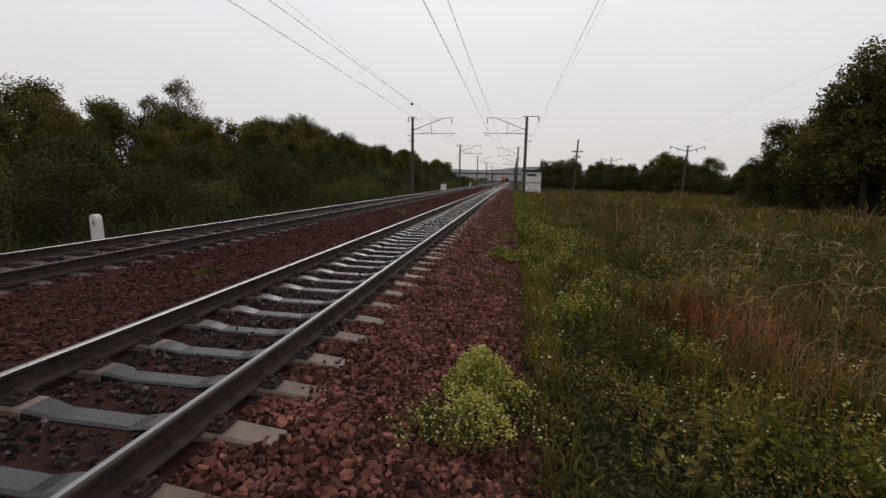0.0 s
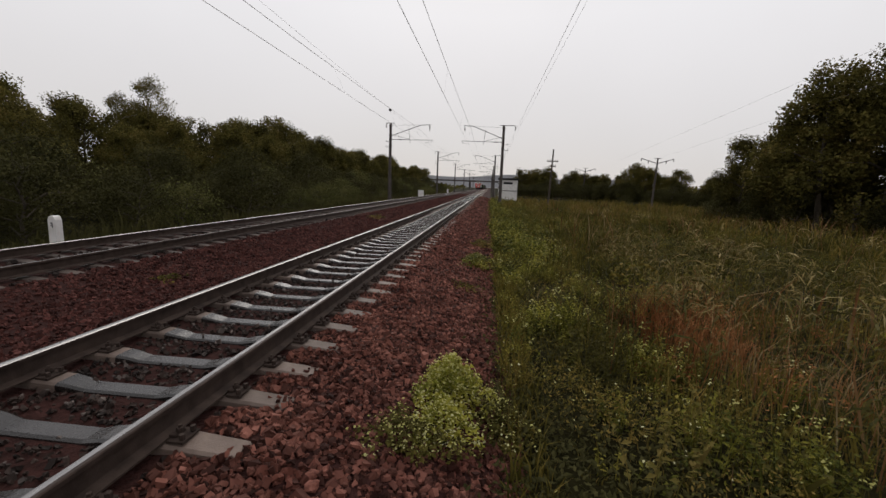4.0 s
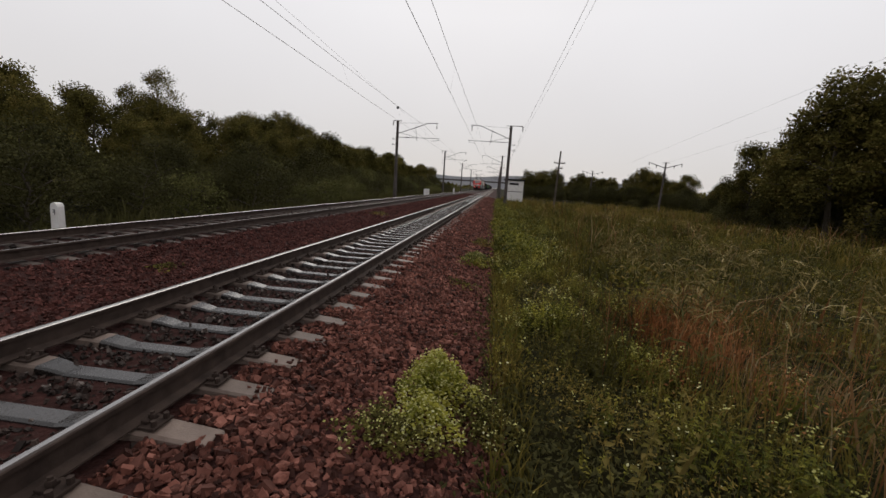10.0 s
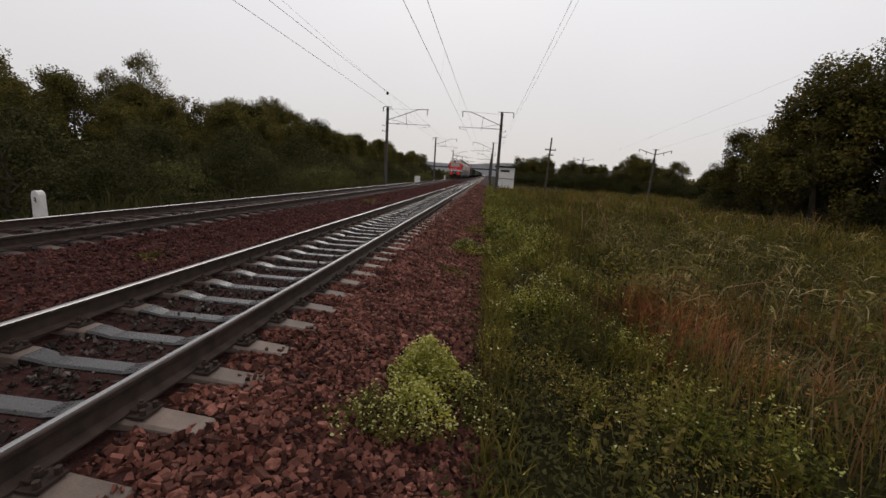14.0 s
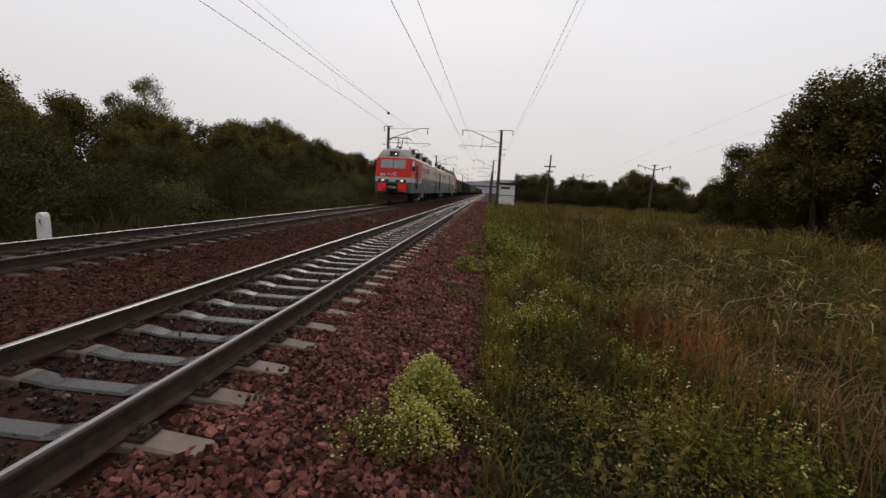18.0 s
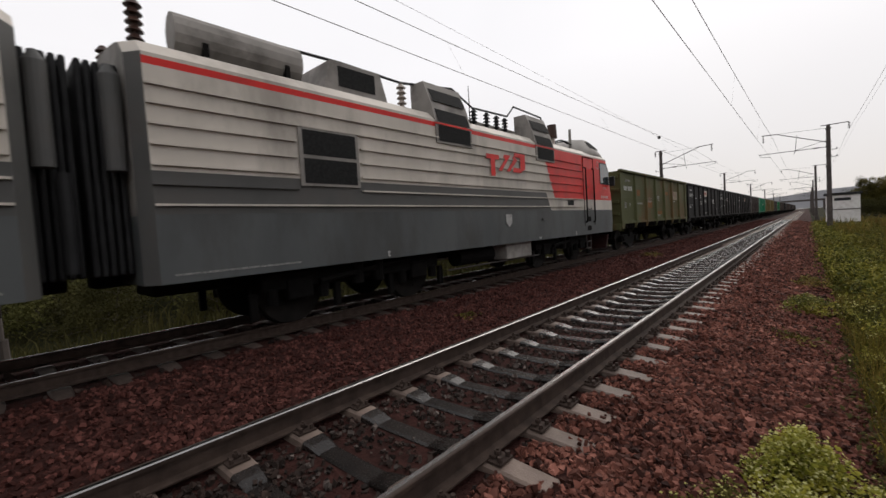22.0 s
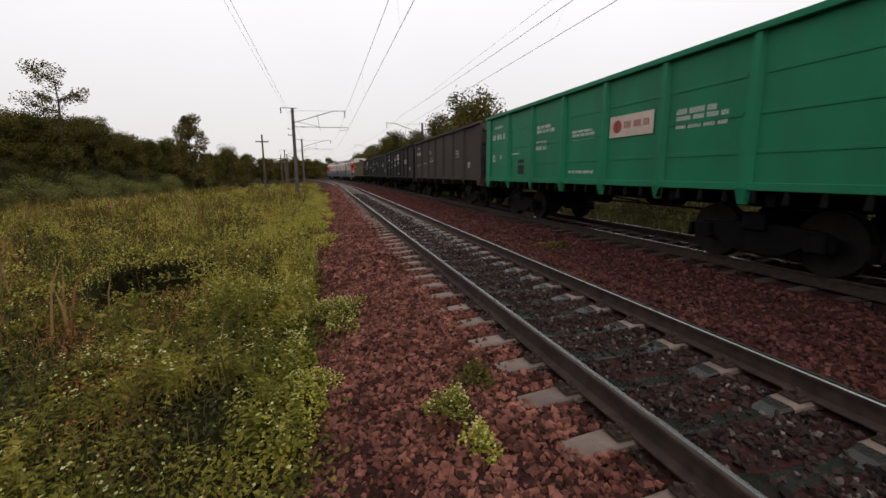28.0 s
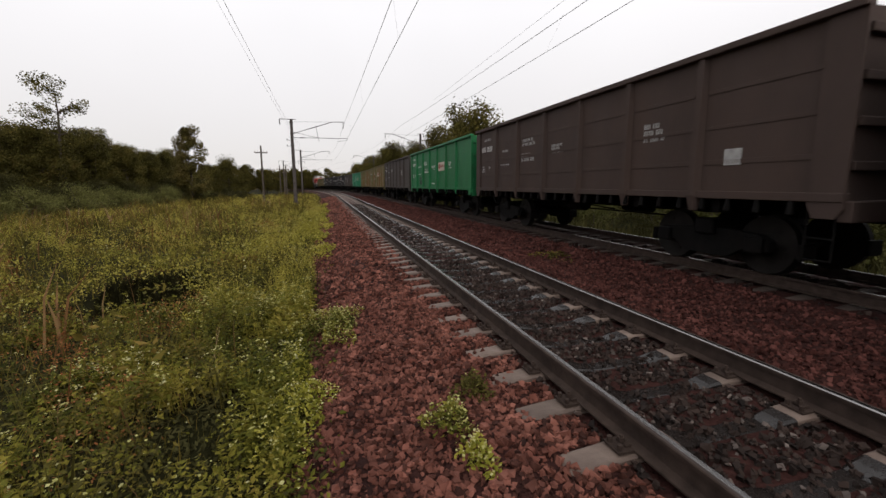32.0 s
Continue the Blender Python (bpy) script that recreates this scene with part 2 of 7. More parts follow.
M_LEAF_Y = foliage("yellowing_leaves", [(0.05, 0.045, 0.012), (0.09, 0.075, 0.02), (0.13, 0.10, 0.03)])

# ---- geometry helpers ----
D2 = -5.18  # centre line of the far track; the near one is x = 0


def bend(y):
    """Sideways shift of both tracks: straight ahead, a gentle curve far behind."""
    return 0.0009 * (y + 60) ** 2 if y < -60 else 0.0


def bend_yaw(y):
    return math.degrees(math.atan(-0.0018 * (y + 60))) if y < -60 else 0.0


def mesh_ob(name, bm, material, parent=None, label="", smooth=False):
    me = bpy.data.meshes.new(name)
    bm.to_mesh(me)
    bm.free()
    if smooth:
        for f in me.polygons:
            f.use_smooth = True
    for m in material if isinstance(material, (list, tuple)) else [material]:
        me.materials.append(m)
    ob = new(name, me)
    if parent:
        ob.parent = parent
    if label:
        ob["label"] = label
    return ob


def part(name, bm, material, parent, label="", smooth=False):
    return mesh_ob(name, bm, material, parent, label, smooth)


def shared(name, me, parent, m=None, label=""):
    ob = new(name, me)
    ob.parent = parent
    if m is not None:
        ob.matrix_basis = m
    if label:
        ob["label"] = label
    return ob


def empty(name, x=0, y=0, z=0, yaw=0):
    ob = new(name)
    ob.matrix_basis = pose(x, y, z, 0, 0, yaw)
    ob.empty_display_size = 0.2
    return ob


def box(bm, x0, x1, y0, y1, z0, z1, bevel=0.0, mat=0):
    r = bmesh.ops.create_cube(bm, size=1.0, matrix=Matrix.Translation(((x0 + x1) / 2, (y0 + y1) / 2, (z0 + z1) / 2)) @ Matrix.Diagonal((abs(x1 - x0), abs(y1 - y0), abs(z1 - z0), 1)))
    vs = r["verts"]
    if mat:
        for f in {f for v in vs for f in v.link_faces}:
            f.material_index = mat
    if bevel:
        es = list({e for v in vs for e in v.link_edges})
        bmesh.ops.bevel(bm, geom=es, offset=bevel, segments=2, affect="EDGES", profile=0.5)
    return bm


def boxm(x0, x1, y0, y1, z0, z1, bevel=0.0):
    return box(bmesh.new(), x0, x1, y0, y1, z0, z1, bevel)


def tube(bm, p0, p1, r0, r1=None, n=10, caps=True):
    """A tapered round bar between two points."""
    p0, p1 = Vector(p0), Vector(p1)
    r1 = r0 if r1 is None else r1
    d = p1 - p0
    m = Matrix.Translation((p0 + p1) / 2) @ d.to_track_quat("Z", "Y").to_matrix().to_4x4()
    bmesh.ops.create_cone(bm, cap_ends=caps, segments=n, radius1=r0, radius2=r1, depth=d.length, matrix=m)
    return bm


def pipe(bm, pts, r, n=6):
    for a, b in zip(pts, pts[1:]):
        tube(bm, a, b, r, r, n)
    return bm


def loft(bm, rings, closed=True, caps=True, mats=None):
    """Skins a list of rings of points (equal counts). mats: material index by segment."""
    vs = [[bm.verts.new(p) for p in ring] for ring in rings]
    n = len(rings[0])
    for a, b in zip(vs, vs[1:]):
        for i in range(n if closed else n - 1):
            f = bm.faces.new((a[i], a[(i + 1) % n], b[(i + 1) % n], b[i]))
            if mats:
                f.material_index = mats[i]
    if caps and closed:
        bm.faces.new(vs[0][::-1])
        bm.faces.new(vs[-1])
    return bm


def extrude_poly(bm, pts, axis, a, b):
    """A prism: a 2D outline pushed along an axis from a to b."""
    def put(p, t):
        return {"x": (t, p[0], p[1]), "y": (p[0], t, p[1]), "z": (p[0], p[1], t)}[axis]
    A = [bm.verts.new(put(p, a)) for p in pts]
    B = [bm.verts.new(put(p, b)) for p in pts]
    bm.faces.new(A)
    bm.faces.new(B[::-1])
    for i in range(len(pts)):
        j = (i + 1) % len(pts)
        bm.faces.new((A[i], B[i], B[j], A[j]))
    bmesh.ops.recalc_face_normals(bm, faces=bm.faces[:])
    return bm


def fast_mesh(name, verts, faces, material, smooth=False):
    me = bpy.data.meshes.new(name)
    me.from_pydata(verts, [], faces)
    me.materials.append(material)
    if smooth:
        me.polygons.foreach_set("use_smooth", [True] * len(me.polygons))
    me.update()
    return me


# ---- ground ----
def hollow(u, y):
    """Below 1 inside the bare dark hollow in the weeds."""
    return ((u - 6.3) / 1.15) ** 2 + ((y + 9.4) / 1.1) ** 2


def ground_z(u, y):
    """Field height at u metres to the side of the near track's centre."""
    if -8.6 < u < 2.9:
        return -0.95
    if u >= 2.9:
        z = np.interp(u, [2.9, 3.3, 5, 9, 30, 60], [-0.60, -0.62, -0.78, -0.95, -1.1, -0.9])
        z -= 0.55 * math.exp(-hollow(u, y) ** 2)
        w = min(1, (u - 2.9) / 5)
    else:
        z = np.interp(-u, [8.6, 10, 13, 30], [-0.6, -0.9, -1.5, -1.4])
        w = min(1, (-u - 8.6) / 6)
    far = min(1.0, math.hypot(u, y) / 150)
    return float(z + w * 0.12 * noise.noise((u * 0.25, y * 0.25, 3)) + w * far * 0.6 * noise.noise((u * 0.03, y * 0.03, 9)))


def grid_steps(lo, hi, marks):
    """Coordinates that are close near the track and wide far off."""
    out, x = [], lo
    while x < hi:
        out.append(x)
        x += marks(x)
    return out + [hi]


gx = grid_steps(-2600, 2600, lambda x: max(0.35, abs(x) * 0.10) if abs(x) < 40 else max(4, abs(x) * 0.2))
gy = grid_steps(-2600, 2600, lambda y: max(0.6, abs(y) * 0.08) if abs(y) < 60 else max(6, abs(y) * 0.15))
gv = [(u + bend(max(y, -320)), y, ground_z(u, y)) for y in gy for u in gx]
nx = len(gx)
gf = [(j * nx + i, j * nx + i + 1, (j + 1) * nx + i + 1, (j + 1) * nx + i) for j in range(len(gy) - 1) for i in range(nx - 1)]
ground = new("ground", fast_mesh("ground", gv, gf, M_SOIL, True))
tagged(ground, "dull green and brown field soil with dead grass thatch, darkened for shade between plants", "ground", kind="structure")

# ---- ballast bed ----
BED = [(-8.75, -0.95), (-8.3, -0.62), (-7.4, -0.34), (-6.8, -0.24), (-3.6, -0.24), (-3.2, -0.33), (-2.2, -0.36), (-1.75, -0.26), (-0.95, -0.235), (-0.52, -0.258), (0.52, -0.258), (0.95, -0.235), (1.6, -0.24), (2.0, -0.32), (2.7, -0.50), (3.15, -0.64), (3.4, -0.95)]
by = grid_steps(-330, 900, lambda y: 1.2 if -40 < y < 60 else 8)
bv = [(u + bend(y), y, z + (0.018 if abs(u) > 0.7 else 0.006) * noise.noise((u * 1.3, y * 1.3, 5)) + (0.018 * min(1, max(0, (1.6 - y) / 1.2)) if abs(u) < 0.55 else 0)) for y in by for u, z in BED]
nb = len(BED)
bf = [(j * nb + i, j * nb + i + 1, (j + 1) * nb + i + 1, (j + 1) * nb + i) for j in range(len(by) - 1) for i in range(nb - 1)]
ballast_bed = new("ballast_bed", fast_mesh("ballast_bed", bv, bf, M_BALLAST, True))
tagged(ballast_bed, "reddish-brown crushed stone railway ballast bed under both tracks", "ballast", kind="structure")

# ---- rails ----
RAIL = [(-0.075, -0.180), (0.075, -0.180), (0.075, -0.168), (0.012, -0.150), (0.010, -0.045), (0.036, -0.034), (0.037, -0.008), (0.030, -0.001), (0.010, 0.0), (-0.026, 0.0), (-0.037, -0.008), (-0.036, -0.034), (-0.010, -0.045), (-0.012, -0.150), (-0.075, -0.168)]


def build_rail(centre, side, owner):
    c = centre + side * 0.797
    ys = [900, 300, 100, 0, -60] + list(range(-68, -331, -8))
    bm = bmesh.new()
    rings = [[(c + bend(y) + px * side, y, pz) for px, pz in RAIL] for y in ys]
    loft(bm, rings, mats=[0, 0, 0, 0, 0, 0, 0, 2, 1, 1, 0, 0, 0, 0, 0])
    bmesh.ops.recalc_face_normals(bm, faces=bm.faces[:])
    return part("rail", bm, [M_RAIL, M_RAILTOP, M_RAILDULL], owner, "rusty steel rail with a polished running top")


def railway_track(name, centre):
    t = empty(name)
    tagged(t, "railway track with worn steel rails on concrete sleepers in red ballast", "railway track", kind="structure")
    for s in (-1, 1):
        build_rail(centre, s, t)
    return t


track_near = railway_track("track_near", 0.0)
track_far = railway_track("track_far", D2)

# one sleeper: wide rail seats, a dipped waist, bevelled top
SLEEPER_Y0 = 2.34
STEP_AHEAD, STEP_BACK = 0.56, 0.5815


def sleeper_y(i):
    return SLEEPER_Y0 + i * (STEP_AHEAD if i >= 0 else STEP_BACK)


def sleeper_mesh(material):
    bm = bmesh.new()
    rings = []
    for x, top, w in [(-1.35, -0.242, 0.098), (-1.32, -0.226, 0.106), (-0.80, -0.186, 0.118), (-0.52, -0.194, 0.112), (-0.42, -0.208, 0.104), (-0.3, -0.234, 0.095), (0.3, -0.234, 0.095), (0.42, -0.208, 0.104), (0.52, -0.194, 0.112), (0.80, -0.186, 0.118), (1.32, -0.226, 0.106), (1.35, -0.242, 0.098)]:
        rings.append([(x, -w - 0.03, -0.40), (x, -w * 0.93, top - 0.014), (x, -w * 0.93 + 0.022, top), (x, w * 0.93 - 0.022, top), (x, w * 0.93, top - 0.014), (x, w + 0.03, -0.40)])
    loft(bm, rings)
    bmesh.ops.recalc_face_normals(bm, faces=bm.faces[:])
    for f in bm.faces:
        if abs(f.calc_center_median().x) < 0.5 and len(f.verts) == 4:
            f.material_index = 1
    me = bpy.data.meshes.new("sleeper")
    bm.to_mesh(me)
    bm.free()
    me.materials.append(material)
    me.materials.append(M_OILY if material == M_CONCRETE else material)
    return me


ME_SLEEPER = sleeper_mesh(M_CONCRETE)
ME_SLEEPER_FAR = sleeper_mesh(M_CONCRETE_SHADED)


# ---- train: paints ----
M_RED = surface("locomotive_red", (0.52, 0.018, 0.016), (0.62, 0.028, 0.022), scale=1.5, rough=0.42, bump=0.05, grain=40, dirt=(0.22, 0.03, 0.025), dirt_scale=1.4, dirt_amount=0.4)
M_LGREY = surface("locomotive_light_grey", (0.46, 0.42, 0.37), (0.56, 0.51, 0.455), scale=1.5, rough=0.5, bump=0.05, grain=40, dirt=(0.17, 0.15, 0.13), dirt_scale=1.1, dirt_amount=0.5, stretch=(1, 1, 0.4))
M_DGREY = surface("locomotive_dark_grey", (0.072, 0.071, 0.069), (0.10, 0.098, 0.095), scale=1.5, rough=0.5, bump=0.05, grain=40, dirt=(0.07, 0.06, 0.055), dirt_scale=1.5)
M_BGREY = surface("locomotive_skirt_grey", (0.070, 0.075, 0.077), (0.096, 0.101, 0.102), scale=1.2, rough=0.48, bump=0.05, grain=40, dirt=(0.045, 0.041, 0.037), dirt_scale=1.0, dirt_amount=0.55, stretch=(1, 1, 0.35))
M_ROOF = surface("sooty_roof_grey", (0.20, 0.185, 0.17), (0.29, 0.27, 0.25), scale=2, rough=0.7, bump=0.1, grain=30, dirt=(0.05, 0.042, 0.038), dirt_scale=1.2, dirt_amount=0.7)
M_ROOFPALE = surface("pale_roof_grey", (0.27, 0.255, 0.235), (0.36, 0.34, 0.315), scale=2, rough=0.6, bump=0.05, grain=30, dirt=(0.10, 0.09, 0.08), dirt_scale=1.5, dirt_amount=0.5)
M_SIGNAL = surface("bright_red_marker_paint", (0.85, 0.025, 0.015), (0.92, 0.035, 0.02), scale=2, rough=0.4, bump=0.03, grain=40)
M_PORC = surface("insulator_porcelain", (0.30, 0.25, 0.22), (0.42, 0.37, 0.33), scale=3, rough=0.3, bump=0)
M_BROWNINS = surface("brown_insulator", (0.035, 0.018, 0.014), (0.055, 0.028, 0.02), scale=3, rough=0.35, bump=0)
# flat near-black sheets: the shaded depth of vents and slots is only painted
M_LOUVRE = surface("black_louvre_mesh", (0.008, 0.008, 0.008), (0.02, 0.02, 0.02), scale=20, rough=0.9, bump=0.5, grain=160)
M_VENT = surface("grey_vent_mesh", (0.10, 0.098, 0.092), (0.15, 0.145, 0.135), scale=8, rough=0.7, bump=0.6, grain=120)
M_LETTER = surface("white_stencil_paint", (0.50, 0.49, 0.47), (0.62, 0.61, 0.59), scale=8, rough=0.7, bump=0)
M_LETTER_W = surface("faded_stencil_paint", (0.26, 0.255, 0.245), (0.40, 0.39, 0.38), scale=9, rough=0.8, bump=0)
M_SIGN = surface("white_sign_board", (0.47, 0.38, 0.31), (0.58, 0.49, 0.42), scale=3, rough=0.7, bump=0, dirt=(0.30, 0.25, 0.22), dirt_scale=2)
M_SIGNRED = surface("dull_red_emblem", (0.25, 0.05, 0.04), (0.32, 0.07, 0.055), scale=5, rough=0.7, bump=0)
M_PLOUGH = surface("dusty_dark_red_plough", (0.03, 0.012, 0.011), (0.05, 0.02, 0.018), scale=3, rough=0.8, bump=0.2, dirt=(0.04, 0.03, 0.027), dirt_scale=2)
# wheel tone lowered likewise, for the shade under the train
M_TYRE = surface("shade_dark_wheel_steel", (0.007, 0.006, 0.0055), (0.016, 0.0135, 0.012), scale=5, rough=0.7, metal=0.2, bump=0.2, grain=40)


def glass_material():
    m, n, l, p = nodes_of("tinted_cab_glass")
    # opaque pane: the dark of the unlit inside is put into its colour
    p.inputs["Base Color"].default_value = (0.045, 0.055, 0.058, 1)
    p.inputs["Roughness"].default_value = 0.06
    p.inputs["Specular IOR Level"].default_value = 0.9
    return m


M_GLASS = glass_material()
def screen_material():
    """Windscreen: glossy glass, with more of the sky's reflection painted as a pale base."""
    m, n, l, p = nodes_of("sky_toned_windscreen_glass")
    p.inputs["Base Color"].default_value = (0.20, 0.205, 0.19, 1)
    p.inputs["Roughness"].default_value = 0.05
    p.inputs["Specular IOR Level"].default_value = 1.0
    return m


M_SCREEN = screen_material()
m_lamp, n_lamp, _, p_lamp = nodes_of("lit_headlamp")
p_lamp.inputs["Base Color"].default_value = (0.8, 0.75, 0.65, 1)
p_lamp.inputs["Emission Color"].default_value = (1.0, 0.88, 0.7, 1)
p_lamp.inputs["Emission Strength"].default_value = 1.2
M_LAMP = m_lamp

V = 17.37  # metres a second, towards -y
TRAVEL = [(0, 4.0), (15, 1.2), (18, 0.5), (19.5, 0.1), (21, 0.05), (22, -0.12), (22.3, 0.0), (22.8, 0.4), (23, 0.45), (23.3, 0.1), (24.3, 0.1), (28, 0.75), (30, 1.2), (32, 1.75)]


def travel(t):
    """Metres run since t = 20 s: close to V, a little slower at first."""
    return V * (t - 20) + float(np.interp(t, [a for a, b in TRAVEL], [b for a, b in TRAVEL]))


BODY, GAP = 16.6, 0.95
WHEELS = []  # (wheelset, radius, unit offset)


def slant(z):
    return 5.30 + (z - 2.27) * 0.47


def dslant(z):
    return 5.59 + (z - 1.88) * 0.52


def wheelset(owner, x_half, y, r, wheel_material=None):
    bm = bmesh.new()
    tube(bm, (-x_half - 0.18, 0, 0), (x_half + 0.18, 0, 0), 0.085, 0.085, 10)
    for s in (-1, 1):
        tube(bm, (s * (x_half - 0.065), 0, 0), (s * (x_half + 0.065), 0, 0), r, r, 28)
        tube(bm, (s * (x_half - 0.095), 0, 0), (s * (x_half - 0.065), 0, 0), r + 0.03, r + 0.028, 28)
        tube(bm, (s * (x_half + 0.066), 0, 0), (s * (x_half + 0.09), 0, 0), r * 0.42, r * 0.30, 16)
        for k in range(6):
            a = k * math.pi / 3
            tube(bm, (s * (x_half + 0.06), r * 0.62 * math.cos(a), r * 0.62 * math.sin(a)), (s * (x_half + 0.074), r * 0.62 * math.cos(a), r * 0.62 * math.sin(a)), r * 0.10, r * 0.10, 8)
    w = part("wheelset", bm, M_TYRE, owner, "worn steel wheelset with polished treads, darkened for underbody shade")
    w.matrix_basis = pose(0, y, r)
    return w


def loco_bogie(owner, yc):
    bm = bmesh.new()
    for s in (-1, 1):
        box(bm, s * 1.02, s * 1.18, yc - 2.1, yc + 2.1, 0.62, 0.92, 0.03)
        for a in (-1.45, 1.45):
            box(bm, s * 1.04, s * 1.24, yc + a - 0.24, yc + a + 0.24, 0.44, 0.80, 0.04)
            for q in (-0.48, 0.48):
                tube(bm, (s * 1.14, yc + a + q, 0.40), (s * 1.14, yc + a + q, 0.66), 0.095, 0.095, 10)
            box(bm, s * 1.06, s * 1.16, yc + a - 0.85, yc + a - 0.72, 0.18, 0.62, 0.02)
            box(bm, s * 1.06, s * 1.16, yc + a + 0.72, yc + a + 0.85, 0.18, 0.62, 0.02)
        tube(bm, (s * 1.28, yc - 1.1, 0.88), (s * 1.28, yc + 1.1, 0.70), 0.05, 0.05, 8)
        for q in (-0.25, 0.25):
            tube(bm, (s * 1.22, yc + q, 0.55), (s * 1.22, yc + q, 1.02), 0.12, 0.12, 10)
    box(bm, -1.05, 1.05, yc - 0.35, yc + 0.35, 0.55, 0.95, 0.04)
    for a in (-1.9, 1.9):
        box(bm, -1.05, 1.05, yc + a - 0.12, yc + a + 0.12, 0.60, 0.88, 0.03)
    b = part("bogie", bm, M_IRON, owner, "oily locomotive bogie frame with coil springs, blackened for underbody shade")
    for a in (-1.45, 1.45):
        wheelset(b, 0.80, yc + a, 0.625)
    return b


def insulator(owner, x, y, z, h=0.35, r=0.09, mat=None, n=5):
    bm = bmesh.new()
    tube(bm, (x, y, z), (x, y, z + h), r * 0.45, r * 0.45, 8)
    for i in range(n):
        zz = z + h * (i + 0.5) / n
        tube(bm, (x, y, zz - h * 0.05), (x, y, zz + h * 0.05), r, r * 0.55, 12)
    return part("insulator", bm, mat or M_PORC, owner, "ribbed porcelain roof insulator")


def text_part(name, body, size, m, owner, material, label=""):
    cu = bpy.data.curves.new(name, "FONT")
    cu.body, cu.size, cu.extrude, cu.align_x, cu.align_y = body, size, 0.002, "CENTER", "CENTER"
    cu.materials.append(material)
    ob = new(name, cu)
    ob.parent = owner
    ob.matrix_basis = m
    if label:
        ob["label"] = label
    return ob


def bars(owner, side, x, y0, y1, z0, z1, rows, material, name="stencil_marking", fill=0.75, seed=0, label="unreadable painted stencil writing"):
    """Unreadable writing on a wall x = const, as rows of plain upright bars in word groups."""
    rnd = random.Random(seed)
    bm = bmesh.new()
    h = (z1 - z0) / rows
    for r in range(rows):
        y = min(y0, y1)
        end = max(y0, y1) - (rnd.random() * 0.3 * abs(y1 - y0) if r else 0)
        lo, hi = z0 + r * h + h * (1 - fill) / 2, z0 + (r + 1) * h - h * (1 - fill) / 2
        word = rnd.randrange(3, 8)
        while y < end - 0.01:
            box(bm, x, x + side * 0.004, y, min(end, y + h * 0.17), lo, hi)
            word -= 1
            y += h * 0.36 + (h * 0.4 if word == 0 else 0)
            word = word or rnd.randrange(3, 8)
    return tagged(part(name, bm, material, owner, label), label, kind="stuff")


def emblem(owner, side, x, y0, y1, z0, z1, material, label):
    """The railway's red wordmark, as plain slanted shapes."""
    w, h = y1 - y0, z1 - z0
    for poly in ([(0, 0.80), (0.30, 0.80), (0.30, 0.62), (0.20, 0.62), (0.20, 0.0), (0.10, 0.0), (0.10, 0.62), (0, 0.62)],
                 [(0.28, 0.22), (0.36, 0.22), (0.60, 0.86), (0.44, 0.86), (0.40, 0.72), (0.46, 0.72)],
                 [(0.48, 0.22), (0.56, 0.22), (0.78, 0.72), (0.70, 0.86), (0.64, 0.80), (0.68, 0.72)],
                 [(0.66, 0.22), (0.86, 0.22), (1.0, 0.40), (1.0, 1.0), (0.70, 1.0), (0.70, 0.84), (0.86, 0.84), (0.86, 0.40), (0.66, 0.40)]):
        bm = bmesh.new()
        pts = [(y0 + (a if side > 0 else 1 - a) * w, z0 + b * h) for a, b in poly]
        extrude_poly(bm, pts, "x", x, x + side * 0.004)
        part("emblem_stroke", bm, material, owner, label)


def pantograph(owner, y, z, raised):
    bm = bmesh.new()
    for s in (-0.55, 0.55):
        box(bm, s - 0.04, s + 0.04, y - 0.8, y + 0.8, z, z + 0.07)
    for q in (-0.7, 0.7):
        box(bm, -0.6, 0.6, y + q - 0.04, y + q + 0.04, z, z + 0.07)
    part("pantograph_base", bm, M_IRON, owner)
    top = 5.85 if raised else z + 0.42
    knee = (0, y + (-0.85 if raised else -1.1), z + (top - z) * (0.46 if raised else 0.5))
    bm = bmesh.new()
    tube(bm, (0, y + 0.55, z + 0.1), knee, 0.075, 0.06, 10)
    tube(bm, (-0.3, knee[1], knee[2]), (0.3, knee[1], knee[2]), 0.05, 0.05, 8)
    tube(bm, (-0.35, y + 0.55, z + 0.1), (0.35, y + 0.55, z + 0.1), 0.07, 0.07, 8)
    for s in (-0.22, 0.22):
        tube(bm, (s * 0.6, knee[1], knee[2]), (s, y - 0.3, top - 0.1), 0.036, 0.03, 8)
    tube(bm, (0.12, y + 0.25, z + 0.1), (0.1, knee[1] + 0.12, knee[2] - 0.06), 0.025, 0.025, 6)
    tube(bm, (0, y + 0.2, z + 0.12), (0, y - 0.5, z + 0.2), 0.06, 0.06, 8)
    part("pantograph_arm", bm, M_IRON, owner, "black jointed pantograph arm")
    bm = bmesh.new()
    for q in (-0.45, -0.15):
        pipe(bm, [(-0.98, y + q, top - 0.22), (-0.75, y + q, top - 0.03), (0.75, y + q, top - 0.03), (0.98, y + q, top - 0.22)], 0.025, 6)
    for s in (-0.4, 0.4):
        tube(bm, (s, y - 0.45, top - 0.04), (s, y - 0.15, top - 0.04), 0.02, 0.02, 6)
    part("collector_head", bm, M_IRON, owner, "twin carbon strip collector head")


